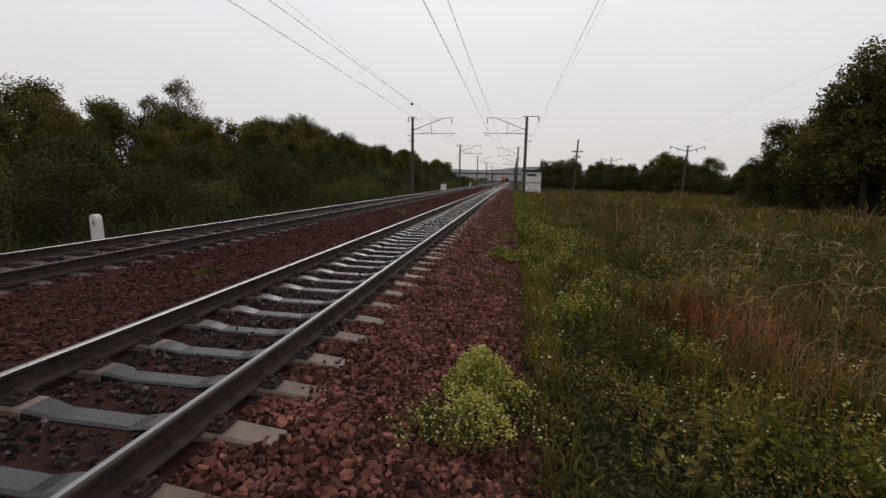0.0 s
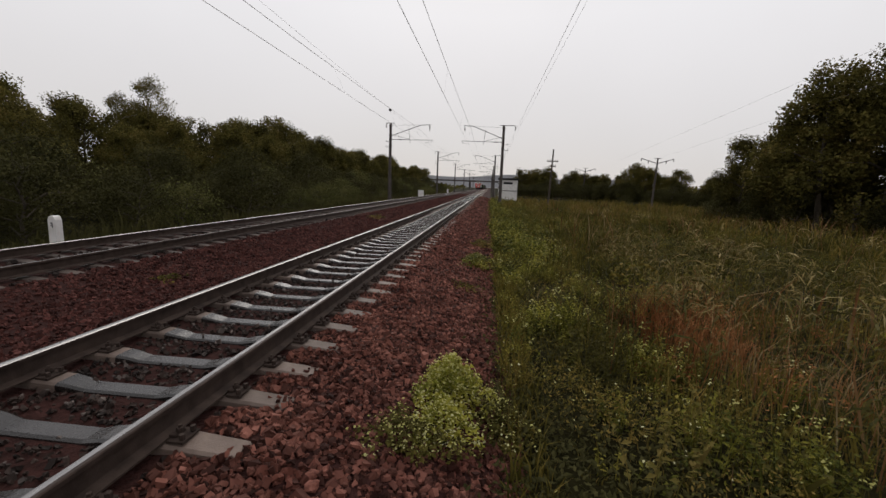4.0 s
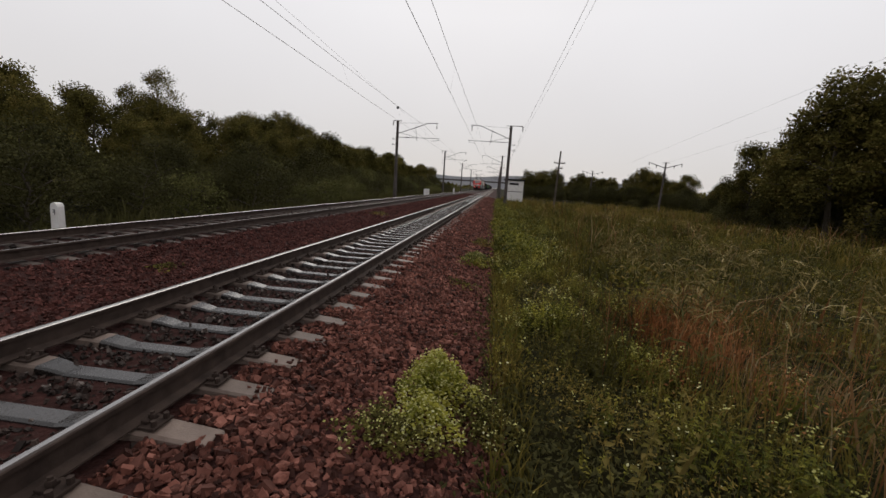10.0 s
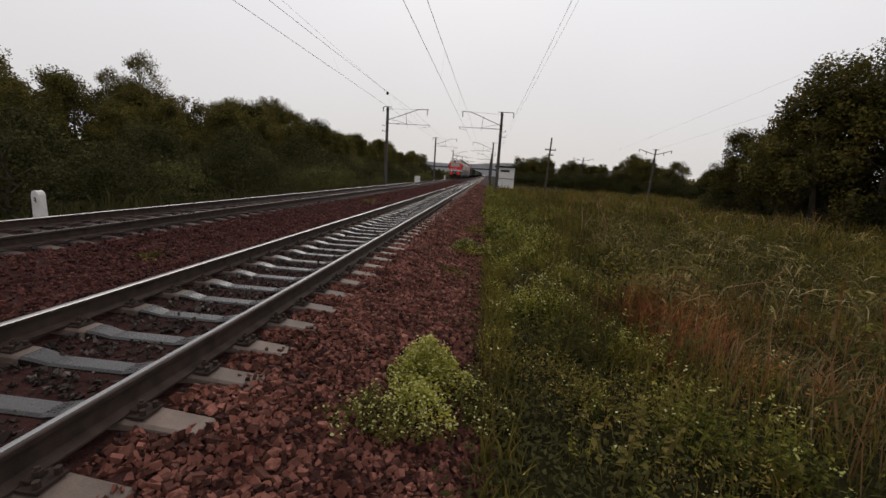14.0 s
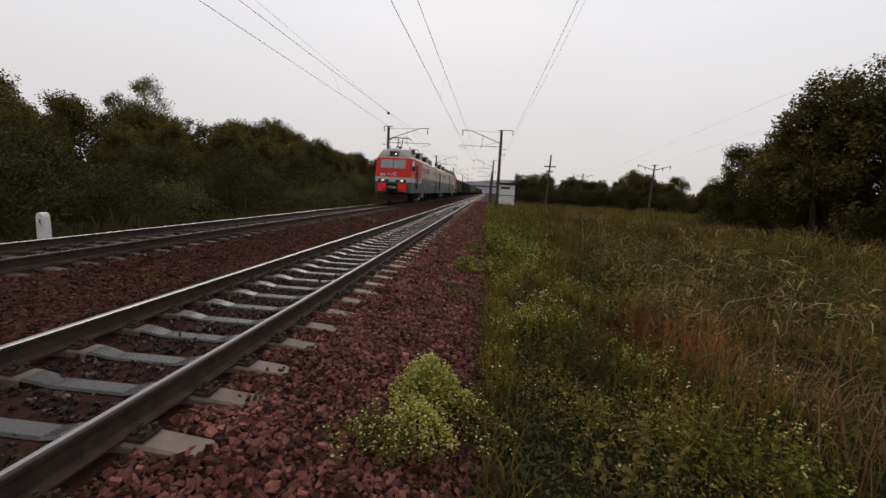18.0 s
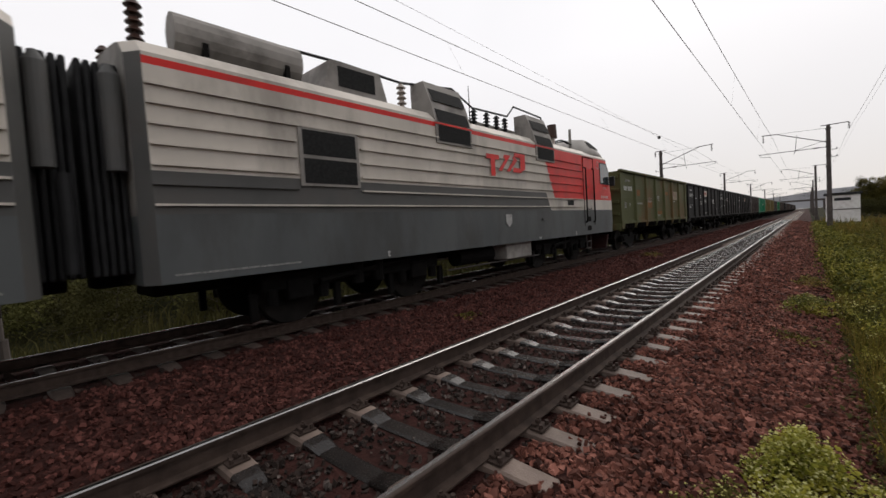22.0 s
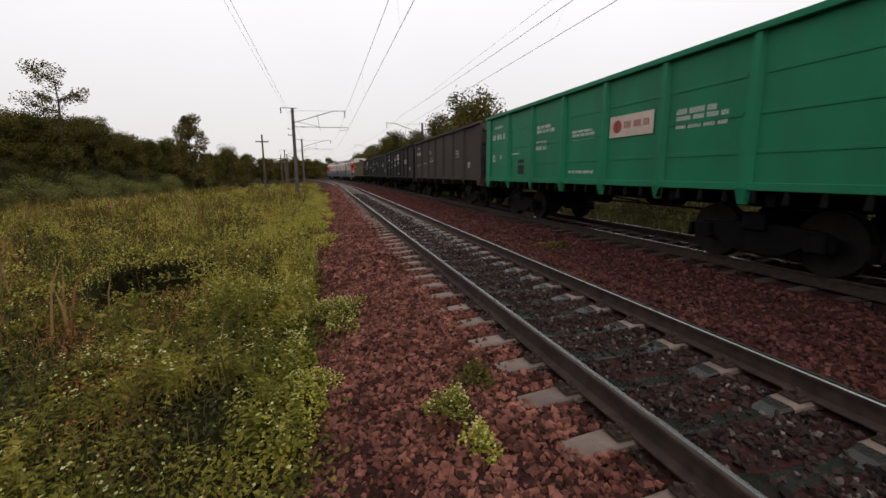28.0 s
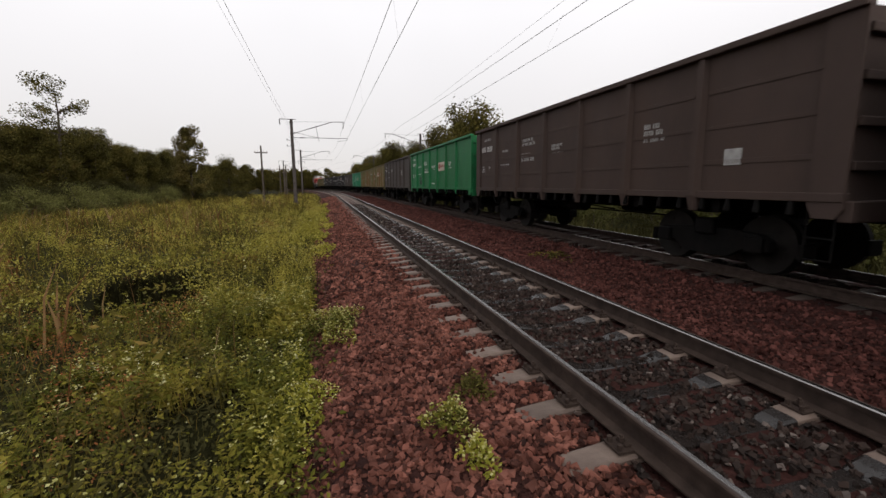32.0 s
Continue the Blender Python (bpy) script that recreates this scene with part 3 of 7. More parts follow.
def side_vent(owner, side, y0, y1, big=True):
    """Leaning roof-edge air intake with three dark openings."""
    zs = [3.42, 3.86, 4.26, 4.66] if big else [3.50, 3.86, 4.24, 4.60]
    xs = [1.585, 1.585, 1.47, 1.25]
    bm = bmesh.new()
    prof = list(zip(xs, zs)) + [(0.85, zs[3]), (0.85, 3.6), (1.40, 3.42)]
    extrude_poly(bm, [(side * a, b) for a, b in prof], "y", y0, y1)
    v = part("air_intake", bm, M_ROOF, owner, "grey leaning roof-edge air intake with dark louvres")
    for i in range(3):
        bm = bmesh.new()
        a = Vector((side * (xs[i] + 0.006), 0, zs[i] + 0.05))
        b = Vector((side * (xs[i + 1] + 0.006), 0, zs[i + 1] - 0.04))
        q = [bm.verts.new((p.x + side * d, yy, p.z)) for d in (0, 0.004) for p, yy in ((a, y0 + 0.07), (a, y1 - 0.07), (b, y1 - 0.07), (b, y0 + 0.07))]
        for f in ((4, 5, 6, 7), (0, 1, 5, 4), (1, 2, 6, 5), (2, 3, 7, 6), (3, 0, 4, 7)):
            bm.faces.new([q[k] for k in f])
        bmesh.ops.recalc_face_normals(bm, faces=bm.faces[:])
        part("louvre", bm, M_LOUVRE, v, "flat black sheet for the shade in a louvre opening")
    bm = bmesh.new()
    box(bm, side * 1.575, side * 1.60, y0 - 0.02, y1 + 0.02, 3.835, 3.875)
    part("red_strip", bm, M_RED, v)
    return v


def roof_hood(owner, side, y0, y1):
    """Pale hood on the roof edge: ribbed flank, dark sloping ends."""
    bm = bmesh.new()
    extrude_poly(bm, [(y0 - 0.25, 4.06), (y0 + 0.12, 4.62), (y1 - 0.2, 4.62), (y1 + 0.2, 4.06)], "x", side * 0.8, side * 1.37)
    h = part("roof_hood", bm, M_ROOFPALE, owner, "pale ribbed hood on the roof edge")
    for z in (4.22, 4.40, 4.58):
        e = (z - 4.06) / 0.56
        part("hood_rib", boxm(side * 1.37, side * 1.395, y0 - 0.18 + 0.3 * e, y1 + 0.14 - 0.32 * e, z - 0.012, z + 0.012), M_ROOFPALE, h)
    bm = bmesh.new()
    q = [(side * a, y0 - 0.25 + 0.37 * f - 0.008, 4.06 + 0.56 * f) for a, f in ((0.86, 0.1), (1.33, 0.1), (1.33, 0.9), (0.86, 0.9))]
    lo = [bm.verts.new(p) for p in q]
    hi = [bm.verts.new((p[0], p[1] + 0.006, p[2])) for p in q]
    bm.faces.new(lo)
    bm.faces.new(hi[::-1])
    for i in range(4):
        bm.faces.new((lo[i], hi[i], hi[(i + 1) % 4], lo[(i + 1) % 4]))
    bmesh.ops.recalc_face_normals(bm, faces=bm.faces[:])
    part("hood_opening", bm, M_LOUVRE, h, "flat dark sheet for the shaded opening in the hood's sloping end")


def roof_set(s, cab):
    """Roof gear that both kinds of section carry."""
    for y0, y1 in ((5.25, 6.45), (9.7, 11.0)):
        if cab:
            side_vent(s, -1, y0, y1)
        else:
            roof_hood(s, -1, y0, y1)
        roof_hood(s, 1, y0, y1)
    part("roof_hatch", boxm(-0.9, 0.9, 5.3, 10.8, 4.15, 4.34, 0.04), M_ROOF, s)
    for side in (-1, 1):
        for y in (7.15, 7.6, 8.1, 8.7):
            insulator(s, side * 0.95, y, 4.20, 0.34, 0.10, M_BLACK)
        insulator(s, side * 0.95, 4.75, 4.18, 0.42, 0.11)
        insulator(s, side * 0.95, 11.4, 4.18, 0.42, 0.11)
        bm = bmesh.new()
        pipe(bm, [(side * 0.95, 4.75, 4.60), (side * 0.95, 4.85, 4.82), (side * 0.95, 6.6, 4.86), (side * 0.95, 7.0, 4.60), (side * 0.95, 8.75, 4.56), (side * 0.95, 9.6, 4.80), (side * 0.95, 11.4, 4.62), (side * 0.9, 13.0, 4.66), (side * 0.9, 15.6, 4.60)], 0.022, 6)
        part("roof_busbar", bm, M_BLACK, s, "thin dark high-voltage busbar pipe")
        part("choke_coil", tube(bmesh.new(), (side * 0.9, 3.95, 4.40), (side * 0.9, 3.95, 4.74), 0.18, 0.16, 14), M_BROWNINS, s, "dark brown ribbed choke coil")
        part("choke_stand", tube(bmesh.new(), (side * 0.9, 3.95, 4.16), (side * 0.9, 3.95, 4.40), 0.09, 0.09, 10), M_PORC, s)
        part("aerial", tube(bmesh.new(), (side * 1.0, 8.95, 4.15), (side * 1.0, 8.95, 4.95), 0.018, 0.008, 6), M_IRON, s)
        r = part("air_reservoir", tube(bmesh.new(), (side * 0.88, 13.9, 4.44), (side * 0.88, 15.9, 4.44), 0.21, 0.21, 14), M_ROOF, s, "sooty grey cylindrical air reservoir")
        for q in (14.2, 15.5):
            part("saddle", boxm(side * 0.68, side * 1.08, q - 0.04, q + 0.04, 4.15, 4.36), M_IRON, r)
    bm = bmesh.new()
    extrude_poly(bm, [(11.9, 4.16), (13.5, 4.16), (13.3, 4.62), (12.1, 4.62)], "x", -1.05, 1.05)
    part("resistor_housing", bm, M_ROOF, s, "grey trapezoid roof resistor housing")
    part("resistor_grille", boxm(-1.056, 1.056, 12.25, 13.15, 4.28, 4.56), M_LOUVRE, s)


def lift_roof_gear(s):
    """Roof gear stands tall on its stools: heights above the roof deck are stretched."""
    gear = ("air_intake", "louvre", "roof_hood", "hood_rib", "hood_opening", "roof_hatch", "insulator", "roof_busbar", "choke", "aerial", "air_reservoir", "saddle", "resistor", "cab_roof_cap", "roof_side_grille", "exhaust_stub")
    for ob in s.children_recursive:
        if ob.name.startswith(gear):
            for v in ob.data.vertices:
                if v.co.z > 4.12:
                    v.co.z = 4.12 + (v.co.z - 4.12) * 1.38


def underframe(s):
    for yc in (3.95, 12.9):
        loco_bogie(s, yc)
    for side in (-1, 1):
        part("battery_box", boxm(side * 0.95, side * 1.42, 6.75, 8.15, 0.52, 0.98, 0.03), M_ROOF, s, "dusty beige battery box under the frame")
        part("underfloor_tank", tube(bmesh.new(), (side * 1.05, 8.5, 0.74), (side * 1.05, 10.0, 0.74), 0.22, 0.22, 14), M_IRON, s)
        bm = bmesh.new()
        pipe(bm, [(side * 1.35, 6.2, 0.50), (side * 1.35, 10.6, 0.50)], 0.02, 6)
        part("brake_rod", bm, M_STEEL, s)
    part("frame_beam", boxm(-0.5, 0.5, 0.6, BODY - 0.3, 0.72, 1.0, 0.02), M_IRON, s)
    for q in (-0.62, BODY - 0.25):
        part("coupler", boxm(-0.22, 0.22, q, q + 0.6, 0.92, 1.22, 0.05), M_IRON, s, "black cast automatic coupler")


def side_details(s, cab):
    for side in (-1, 1):
        X = side * 1.55
        for i, z in enumerate((2.0, 2.27, 2.52, 2.78, 3.04, 3.30, 3.54)):
            a = 3.05 if cab else 0.35
            if cab:
                cut = slant(z) if z > 2.28 else a
                if cut > a + 0.1:
                    part("side_rib", boxm(X, X + side * 0.042, a, cut - 0.01, z - 0.014, z + 0.014), M_RED, s)
                    a = cut
                segs = [(a, 13.15), (14.45, BODY - 0.15)] if z < 3.3 and z > 2.2 and side < 0 else [(a, BODY - 0.15)]
            else:
                segs = [(a, 2.45), (3.65, BODY - 0.15)]
            for p, q in segs:
                part("side_rib", boxm(X, X + side * 0.042, p, q, z - 0.014, z + 0.014), M_DGREY if z < 2.4 and p > 6 else M_LGREY, s)
        # door with two handrails, foot holes and a ladder
        d0, d1 = (1.96, 2.95) if cab else (2.55, 3.55)
        bm = bmesh.new()
        for q in (d0, d1 - 0.03):
            box(bm, X, X + side * 0.012, q, q + 0.03, 1.30, 3.86)
        box(bm, X, X + side * 0.012, d0, d1, 3.83, 3.86)
        door = part("door_frame", bm, M_IRON, s, "side entrance door seam")
        bm = bmesh.new()
        pipe(bm, [(X + side * 0.01, d0 + 0.35, 1.95), (X + side * 0.05, d0 + 0.38, 1.90), (X + side * 0.05, d1 - 0.35, 1.90), (X + side * 0.01, d1 - 0.32, 1.95)], 0.012, 6)
        part("door_grip", bm, M_STEEL, door)
        part("door_handle", boxm(X, X + side * 0.03, d1 - 0.40, d1 - 0.20, 2.72, 2.76), M_STEEL, door)
        for q in (d0 + 0.14, d1 - 0.1):
            bm = bmesh.new()
            pipe(bm, [(X, q, 1.42), (X + side * 0.07, q, 1.46), (X + side * 0.07, q, 3.42), (X, q, 3.46)], 0.028, 8)
            part("door_handrail", bm, M_IRON, s, "dark vertical door handrail")
        for z in (1.12, 1.46):
            oval = [(d0 + 0.57 + 0.19 * math.copysign(abs(math.cos(a)) ** 0.5, math.cos(a)), z + 0.08 + 0.095 * math.copysign(abs(math.sin(a)) ** 0.5, math.sin(a))) for a in (k * math.pi / 10 for k in range(20))]
            # flat black oval painting the shade inside the hole
            part("foot_hole", extrude_poly(bmesh.new(), oval, "x", X, X + side * 0.006), M_IRON, s, "flat black oval for the shade in a foot hole")
        bm = bmesh.new()
        for q in (d0 + 0.38, d0 + 0.76):
            tube(bm, (X - side * 0.05, q, 0.98), (X - side * 0.05, q, 0.42), 0.014, 0.014, 6)
        for z in (0.44, 0.70):
            box(bm, X - side * 0.12, X - side * 0.02, d0 + 0.38, d0 + 0.76, z - 0.015, z + 0.015)
        part("step_ladder", bm, M_STEEL, s, "steel step ladder below the door")
        text_part("jacking_mark", "t", 0.22, pose(X + side * 0.003, 3.75, 1.07, 90, 0, 90 * side), s, M_LETTER)
        text_part("jacking_mark", "t", 0.22, pose(X + side * 0.003, 12.6, 1.07, 90, 0, 90 * side), s, M_LETTER)
        text_part("voltage_mark", "50 V", 0.09, pose(X + side * 0.003, 6.4, 1.03, 90, 0, 90 * side), s, M_LETTER)
        bars(s, side, X + side * 0.001, BODY - 2.1, BODY - 0.3, 1.06, 1.10, 1, M_LETTER_W, seed=3)
        # maker's shield
        bm = bmesh.new()
        extrude_poly(bm, [(8.02, 1.78), (8.32, 1.78), (8.32, 1.54), (8.17, 1.43), (8.02, 1.54)], "x", X, X + side * 0.02)
        part("builder_plate", bm, M_LETTER_W, s, "small pale shield-shaped builder plate")
        part("socket_cover", boxm(X, X + side * 0.035, 5.95, 6.25, 1.58, 1.63), M_DGREY, s)
        emblem(s, side, X + side * 0.045, 7.2, 9.15, 2.80, 3.50, M_RED, "red painted wordmark stroke")
        if cab:
            part("marker_window", boxm(X, X + side * 0.012, 3.85, 4.35, 2.05, 2.22, 0.005), M_LOUVRE, s)
            if side < 0:
                bm = bmesh.new()
                box(bm, X, X + side * 0.035, 13.2, 14.4, 2.32, 3.30, 0.01)
                g = part("grille_frame", bm, M_ROOF, s)
            for z in (2.37, 2.84) if side < 0 else ():
                part("grille_opening", boxm(X + side * 0.035, X + side * 0.040, 13.27, 14.33, z, z + 0.41), M_LOUVRE, g, "flat dark sheet for the shade in an air grille opening")
        if side > 0 or not cab:
            for q in (6.45, 10.1, 15.2) if cab else (1.35, 6.6, 10.2, 15.2):
                bm = tube(bmesh.new(), (X, q, 3.28), (X + side * 0.046, q, 3.28), 0.27, 0.27, 28)
                rim = part("vent_rim", bm, M_LGREY, s, "pale round vent rim")
                bm = tube(bmesh.new(), (X + side * 0.046, q, 3.28), (X + side * 0.05, q, 3.28), 0.215, 0.215, 24)
                part("round_vent", bm, M_VENT, rim, "round grey mesh side vent")


def shell(s, cab):
    """Painted body: rings in plan from the skirt to the roof, colours laid along real seams."""
    def ring(z):
        if cab:
            f = float(np.interp(z, [0.9, 1.4, 2.2, 2.8, 3.7, 3.93, 4.12, 4.27], [-0.15, -0.25, -0.25, -0.13, 0.15, 0.25, 0.45, 0.85]))
        else:
            f = 0.0
        w = float(np.interp(z, [0.9, 3.93, 4.12, 4.17, 4.22, 4.27], [1.55, 1.55, 1.36, 1.2, 0.9, 0.5]))
        inset = float(np.interp(z, [0.9, 2.2, 3.9, 4.27], [0.20, 0.24, 0.42, 0.46])) if cab else 0.0
        nose = w - (inset if cab else 0.06)
        half = [(nose, f), (w - (0.33 * inset or 0.05), f + 0.09 if cab else 0.0), (w - (0.06 * inset or 0.012), f + 0.28 if cab else 0.02), (w, f + 0.55 if cab else 0.1), (w, 2.2), (w, slant(z)), (w, dslant(z) if z < 2.5 else slant(z) + 0.4), (w, BODY - 0.14), (w - 0.20, BODY)]
        return [(x, y, z) for x, y in half] + [(-x, y, z) for x, y in reversed(half)]

    def colour(z, i):
        i = i if i <= 8 else 17 - i - 1 if i < 17 else 17
        if z < 1.88:
            return 3
        if not cab:
            return 2 if z < 2.44 else (0 if 3.78 < z < 3.88 else 4 if z > 4.16 else 1)
        front = i == 17 or i <= 4
        if z < 2.27:
            return 1 if front or i == 5 else 2
        if z < 2.44:
            return 0 if front else 1 if i == 5 else 2
        if z < 3.90:
            return 0 if front or 3.78 < z < 3.88 else 1
        return 1 if z < 4.16 else 4

    zs = [0.97, 1.4, 1.88, 2.27, 2.44, 2.8, 3.2, 3.7, 3.78, 3.88, 3.93, 4.02, 4.12, 4.17, 4.22, 4.27]
    bm = bmesh.new()
    rings = [[bm.verts.new(p) for p in ring(z)] for z in zs]
    n = len(rings[0])
    for (za, a), (zb, b) in zip(zip(zs, rings), zip(zs[1:], rings[1:])):
        for i in range(n):
            j = (i + 1) % n
            fc = bm.faces.new((a[i], a[j], b[j], b[i]))
            k = i if i < 8 else (8 if i == 8 else (17 if i == 17 else 16 - i))
            fc.material_index = 4 if k == 8 and za > 1.8 else 2 if k == 7 and za < 3.9 else colour((za + zb) / 2, k)
    bm.faces.new(rings[0][::-1])
    bm.faces.new(rings[-1]).material_index = 4
    bmesh.ops.recalc_face_normals(bm, faces=bm.faces[:])
    return part("body", bm, [M_RED, M_LGREY, M_DGREY, M_BGREY, M_ROOF], s, "ribbed steel body in red, pale grey and slate grey")


def pane_on_front(owner, x0, x1, z0, z1, name, material, lift):
    """A flat pane leaning back with the cab front."""
    def y(z):
        return float(np.interp(z, [2.2, 2.8, 3.7, 3.95], [-0.25, -0.13, 0.15, 0.25])) - lift
    bm = bmesh.new()
    front = [bm.verts.new(p) for p in ((x0, y(z0), z0), (x1, y(z0), z0), (x1, y(z1), z1), (x0, y(z1), z1))]
    back = [bm.verts.new((v.co.x, v.co.y + 0.02, v.co.z)) for v in front]
    bm.faces.new(front)
    bm.faces.new(back[::-1])
    for i in range(4):
        bm.faces.new((front[i], back[i], back[(i + 1) % 4], front[(i + 1) % 4]))
    bmesh.ops.recalc_face_normals(bm, faces=bm.faces[:])
    return part(name, bm, material, owner)


def cab_details(s, lit, designation):
    frame_part = pane_on_front(s, -1.13, 1.13, 2.94, 3.80, "windscreen_frame", M_RED, 0.012)
    frame_part["label"] = "red windscreen surround"
    for x0, x1 in ((-1.06, -0.04), (0.04, 1.06)):
        seal = pane_on_front(s, x0 - 0.02, x1 + 0.02, 2.97, 3.75, "windscreen_seal", M_BLACK, 0.018)
        pane = pane_on_front(seal, x0, x1, 2.99, 3.73, "windscreen", M_SCREEN, 0.026)
        pane["label"] = "sloping windscreen pane with grey sky reflection put into its colour"
        bm = bmesh.new()
        tube(bm, (x0 + 0.35, -0.16, 2.90), (x0 + 0.75, -0.04, 3.36), 0.012, 0.010, 5)
        part("wiper", bm, M_BLACK, seal)
    # pale cap over the cab and the roof lamp box
    bm = bmesh.new()
    loft(bm, [[(-w, y, 3.94), (-w + 0.04, y, zt - (zt - 3.94) * 0.55), (-w * 0.80, y, zt - 0.06), (-w * 0.5, y, zt), (w * 0.5, y, zt), (w * 0.80, y, zt - 0.06), (w - 0.04, y, zt - (zt - 3.94) * 0.55), (w, y, 3.94)] for y, w, zt in ((0.25, 1.22, 4.0), (0.37, 1.36, 4.16), (0.60, 1.44, 4.32), (1.0, 1.47, 4.48), (1.5, 1.48, 4.56), (1.95, 1.48, 4.56), (2.45, 1.46, 4.24))])
    bmesh.ops.recalc_face_normals(bm, faces=bm.faces[:])
    part("cab_roof_cap", bm, M_ROOFPALE, s, "pale grey rounded cap over the cab roof", True)
    bm = bmesh.new()
    extrude_poly(bm, [(0.31, 3.95), (0.20, 4.05), (0.28, 4.44), (0.48, 4.54), (1.25, 4.56), (1.25, 4.1)], "x", -0.40, 0.40)
    hb = part("headlamp_box", bm, M_ROOF, s, "dark roof headlamp box")
    part("headlamp_glass", boxm(-0.33, 0.33, 0.18, 0.25, 4.07, 4.40), M_BLACK, hb)
    for x in (-0.15, 0.15):
        part("headlamp", tube(bmesh.new(), (x, 0.19, 4.20), (x, 0.17, 4.20), 0.07, 0.07, 14), M_LAMP if lit and x > 0 else M_GLASS, hb)
    for side in (-1, 1):
        bm = bmesh.new()
        q = [bm.verts.new((side * a, b, c)) for a, b, c in ((1.402, 1.0, 4.24), (1.402, 1.86, 4.24), (1.215, 1.86, 4.45), (1.215, 1.35, 4.45))]
        bm.faces.new(q if side < 0 else q[::-1])
        bmesh.ops.recalc_face_normals(bm, faces=bm.faces[:])
        r = bmesh.ops.extrude_face_region(bm, geom=bm.faces[:])
        bmesh.ops.translate(bm, vec=(side * 0.012, 0, 0.012), verts=[v for v in r["geom"] if isinstance(v, bmesh.types.BMVert)])
        bmesh.ops.recalc_face_normals(bm, faces=bm.faces[:])
        part("roof_side_grille", bm, M_LOUVRE, s, "dark grille in the cab roof slope")
        part("exhaust_stub", tube(bmesh.new(), (side * 0.9, 2.45, 4.2), (side * 0.9, 2.45, 4.78), 0.06, 0.05, 8), M_ROOF, s)
        # cab side window, mirror, lettering bars
        X = side * 1.55
        bm = bmesh.new()
        extrude_poly(bm, [(0.24, 2.91), (1.30, 2.91), (1.30, 3.76), (0.60, 3.76), (0.34, 3.5)], "x", X - side * 0.002, X + side * 0.012)
        seal = part("side_window_seal", bm, M_BLACK, s)
        bm = bmesh.new()
        extrude_poly(bm, [(0.30, 2.95), (1.26, 2.95), (1.26, 3.72), (0.64, 3.72), (0.40, 3.48)], "x", X + side * 0.012, X + side * 0.018)
        part("side_window", bm, M_GLASS, seal, "cab side window")
        bm = bmesh.new()
        box(bm, X + side * 0.05, X + side * 0.25, 0.26, 0.38, 2.85, 3.25, 0.03)
        tube(bm, (X, 0.32, 3.15), (X + side * 0.1, 0.32, 3.15), 0.02, 0.02, 6)
        part("wing_mirror", bm, M_BLACK, s, "black wing mirror")
        bars(s, side, X + side * 0.001, 0.45, 1.25, 2.33, 2.46, 1, M_LETTER, "painted_number", seed=5, label="white painted running number")
        text_part("depot_name", "ЧИТА", 0.10, pose(X + side * 0.003, 0.82, 2.76, 90, 0, 90 * side), s, M_LETTER)
        bm = bmesh.new()
        tube(bm, (X, 1.47, 3.63), (X + side * 0.004, 1.47, 3.63), 0.15, 0.15, 20)
        ro = part("roundel", bm, M_LETTER_W, s)
        part("roundel_centre", tube(bmesh.new(), (X + side * 0.004, 1.47, 3.63), (X + side * 0.007, 1.47, 3.63), 0.125, 0.125, 20), M_RED, ro)
        # lamp cluster on the grey band
        for k, x in enumerate((0.82, 1.10)):
            lamp = part("buffer_lamp_rim", tube(bmesh.new(), (side * x, -0.22, 1.98), (side * x, -0.28, 1.98), 0.115, 0.105, 18), M_IRON, s)
            lens = part("buffer_lamp", tube(bmesh.new(), (side * x, -0.28, 1.98), (side * x, -0.29, 1.98), 0.085, 0.08, 18), M_LAMP if lit and k == 0 else M_GLASS, lamp)
        part("hand_step", boxm(side * 0.30, side * 0.64, -0.28, -0.24, 1.88, 2.06, 0.008), M_DGREY, s)
        part("hand_step_slot", boxm(side * 0.34, side * 0.60, -0.284, -0.28, 1.92, 2.02), M_LOUVRE, s)
        bm = bmesh.new()
        box(bm, side * 0.50, side * 1.22, -0.30, -0.18, 1.06, 1.73, 0.01)
        part("marker_panel", bm, M_SIGNAL, s, "bright red warning panel beside the coupler")
        part("buffer_grille", boxm(side * 0.50, side * 0.85, -0.304, -0.30, 1.06, 1.30), M_SIGNRED, s)
    # black panel between the red ones, carrying the class lettering
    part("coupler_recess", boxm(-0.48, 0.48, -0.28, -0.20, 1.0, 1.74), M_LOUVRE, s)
    if designation:
        text_part("class_designation", "3ЭС5К", 0.27, pose(0, -0.284, 1.42, 90, 0, 0), s, M_LETTER, "white class lettering on black")
    bm = bmesh.new()
    for k, x in enumerate((-1.02, -0.87, -0.72)):
        box(bm, x, x + 0.11, -0.256, -0.2, 2.34, 2.54)
    part("painted_number", bm, M_LETTER, s, "white painted running number")
    for a, b, c, d in ((-0.40, 2.36, -0.34, 2.58), (-0.34, 2.52, -0.18, 2.58), (-0.14, 2.40, 0.06, 2.46), (0.02, 2.40, 0.10, 2.62), (0.12, 2.40, 0.34, 2.46), (0.28, 2.40, 0.34, 2.66), (0.16, 2.60, 0.34, 2.66)):
        part("emblem_stroke", boxm(a, c, float(np.interp((b + d) / 2, [2.2, 2.8], [-0.25, -0.13])) - 0.012, -0.1, b, d), M_LETTER, s, "white wordmark stroke")
    bm = bmesh.new()
    extrude_poly(bm, [(-1.25, 0.30), (-1.35, 0.85), (1.35, 0.85), (1.25, 0.30), (0.5, 0.22), (-0.5, 0.22)], "y", 0.0, 0.14)
    part("obstacle_deflector", bm, M_PLOUGH, s, "dusty dark red obstacle deflector")
    for side in (-1, 1):
        bm = bmesh.new()
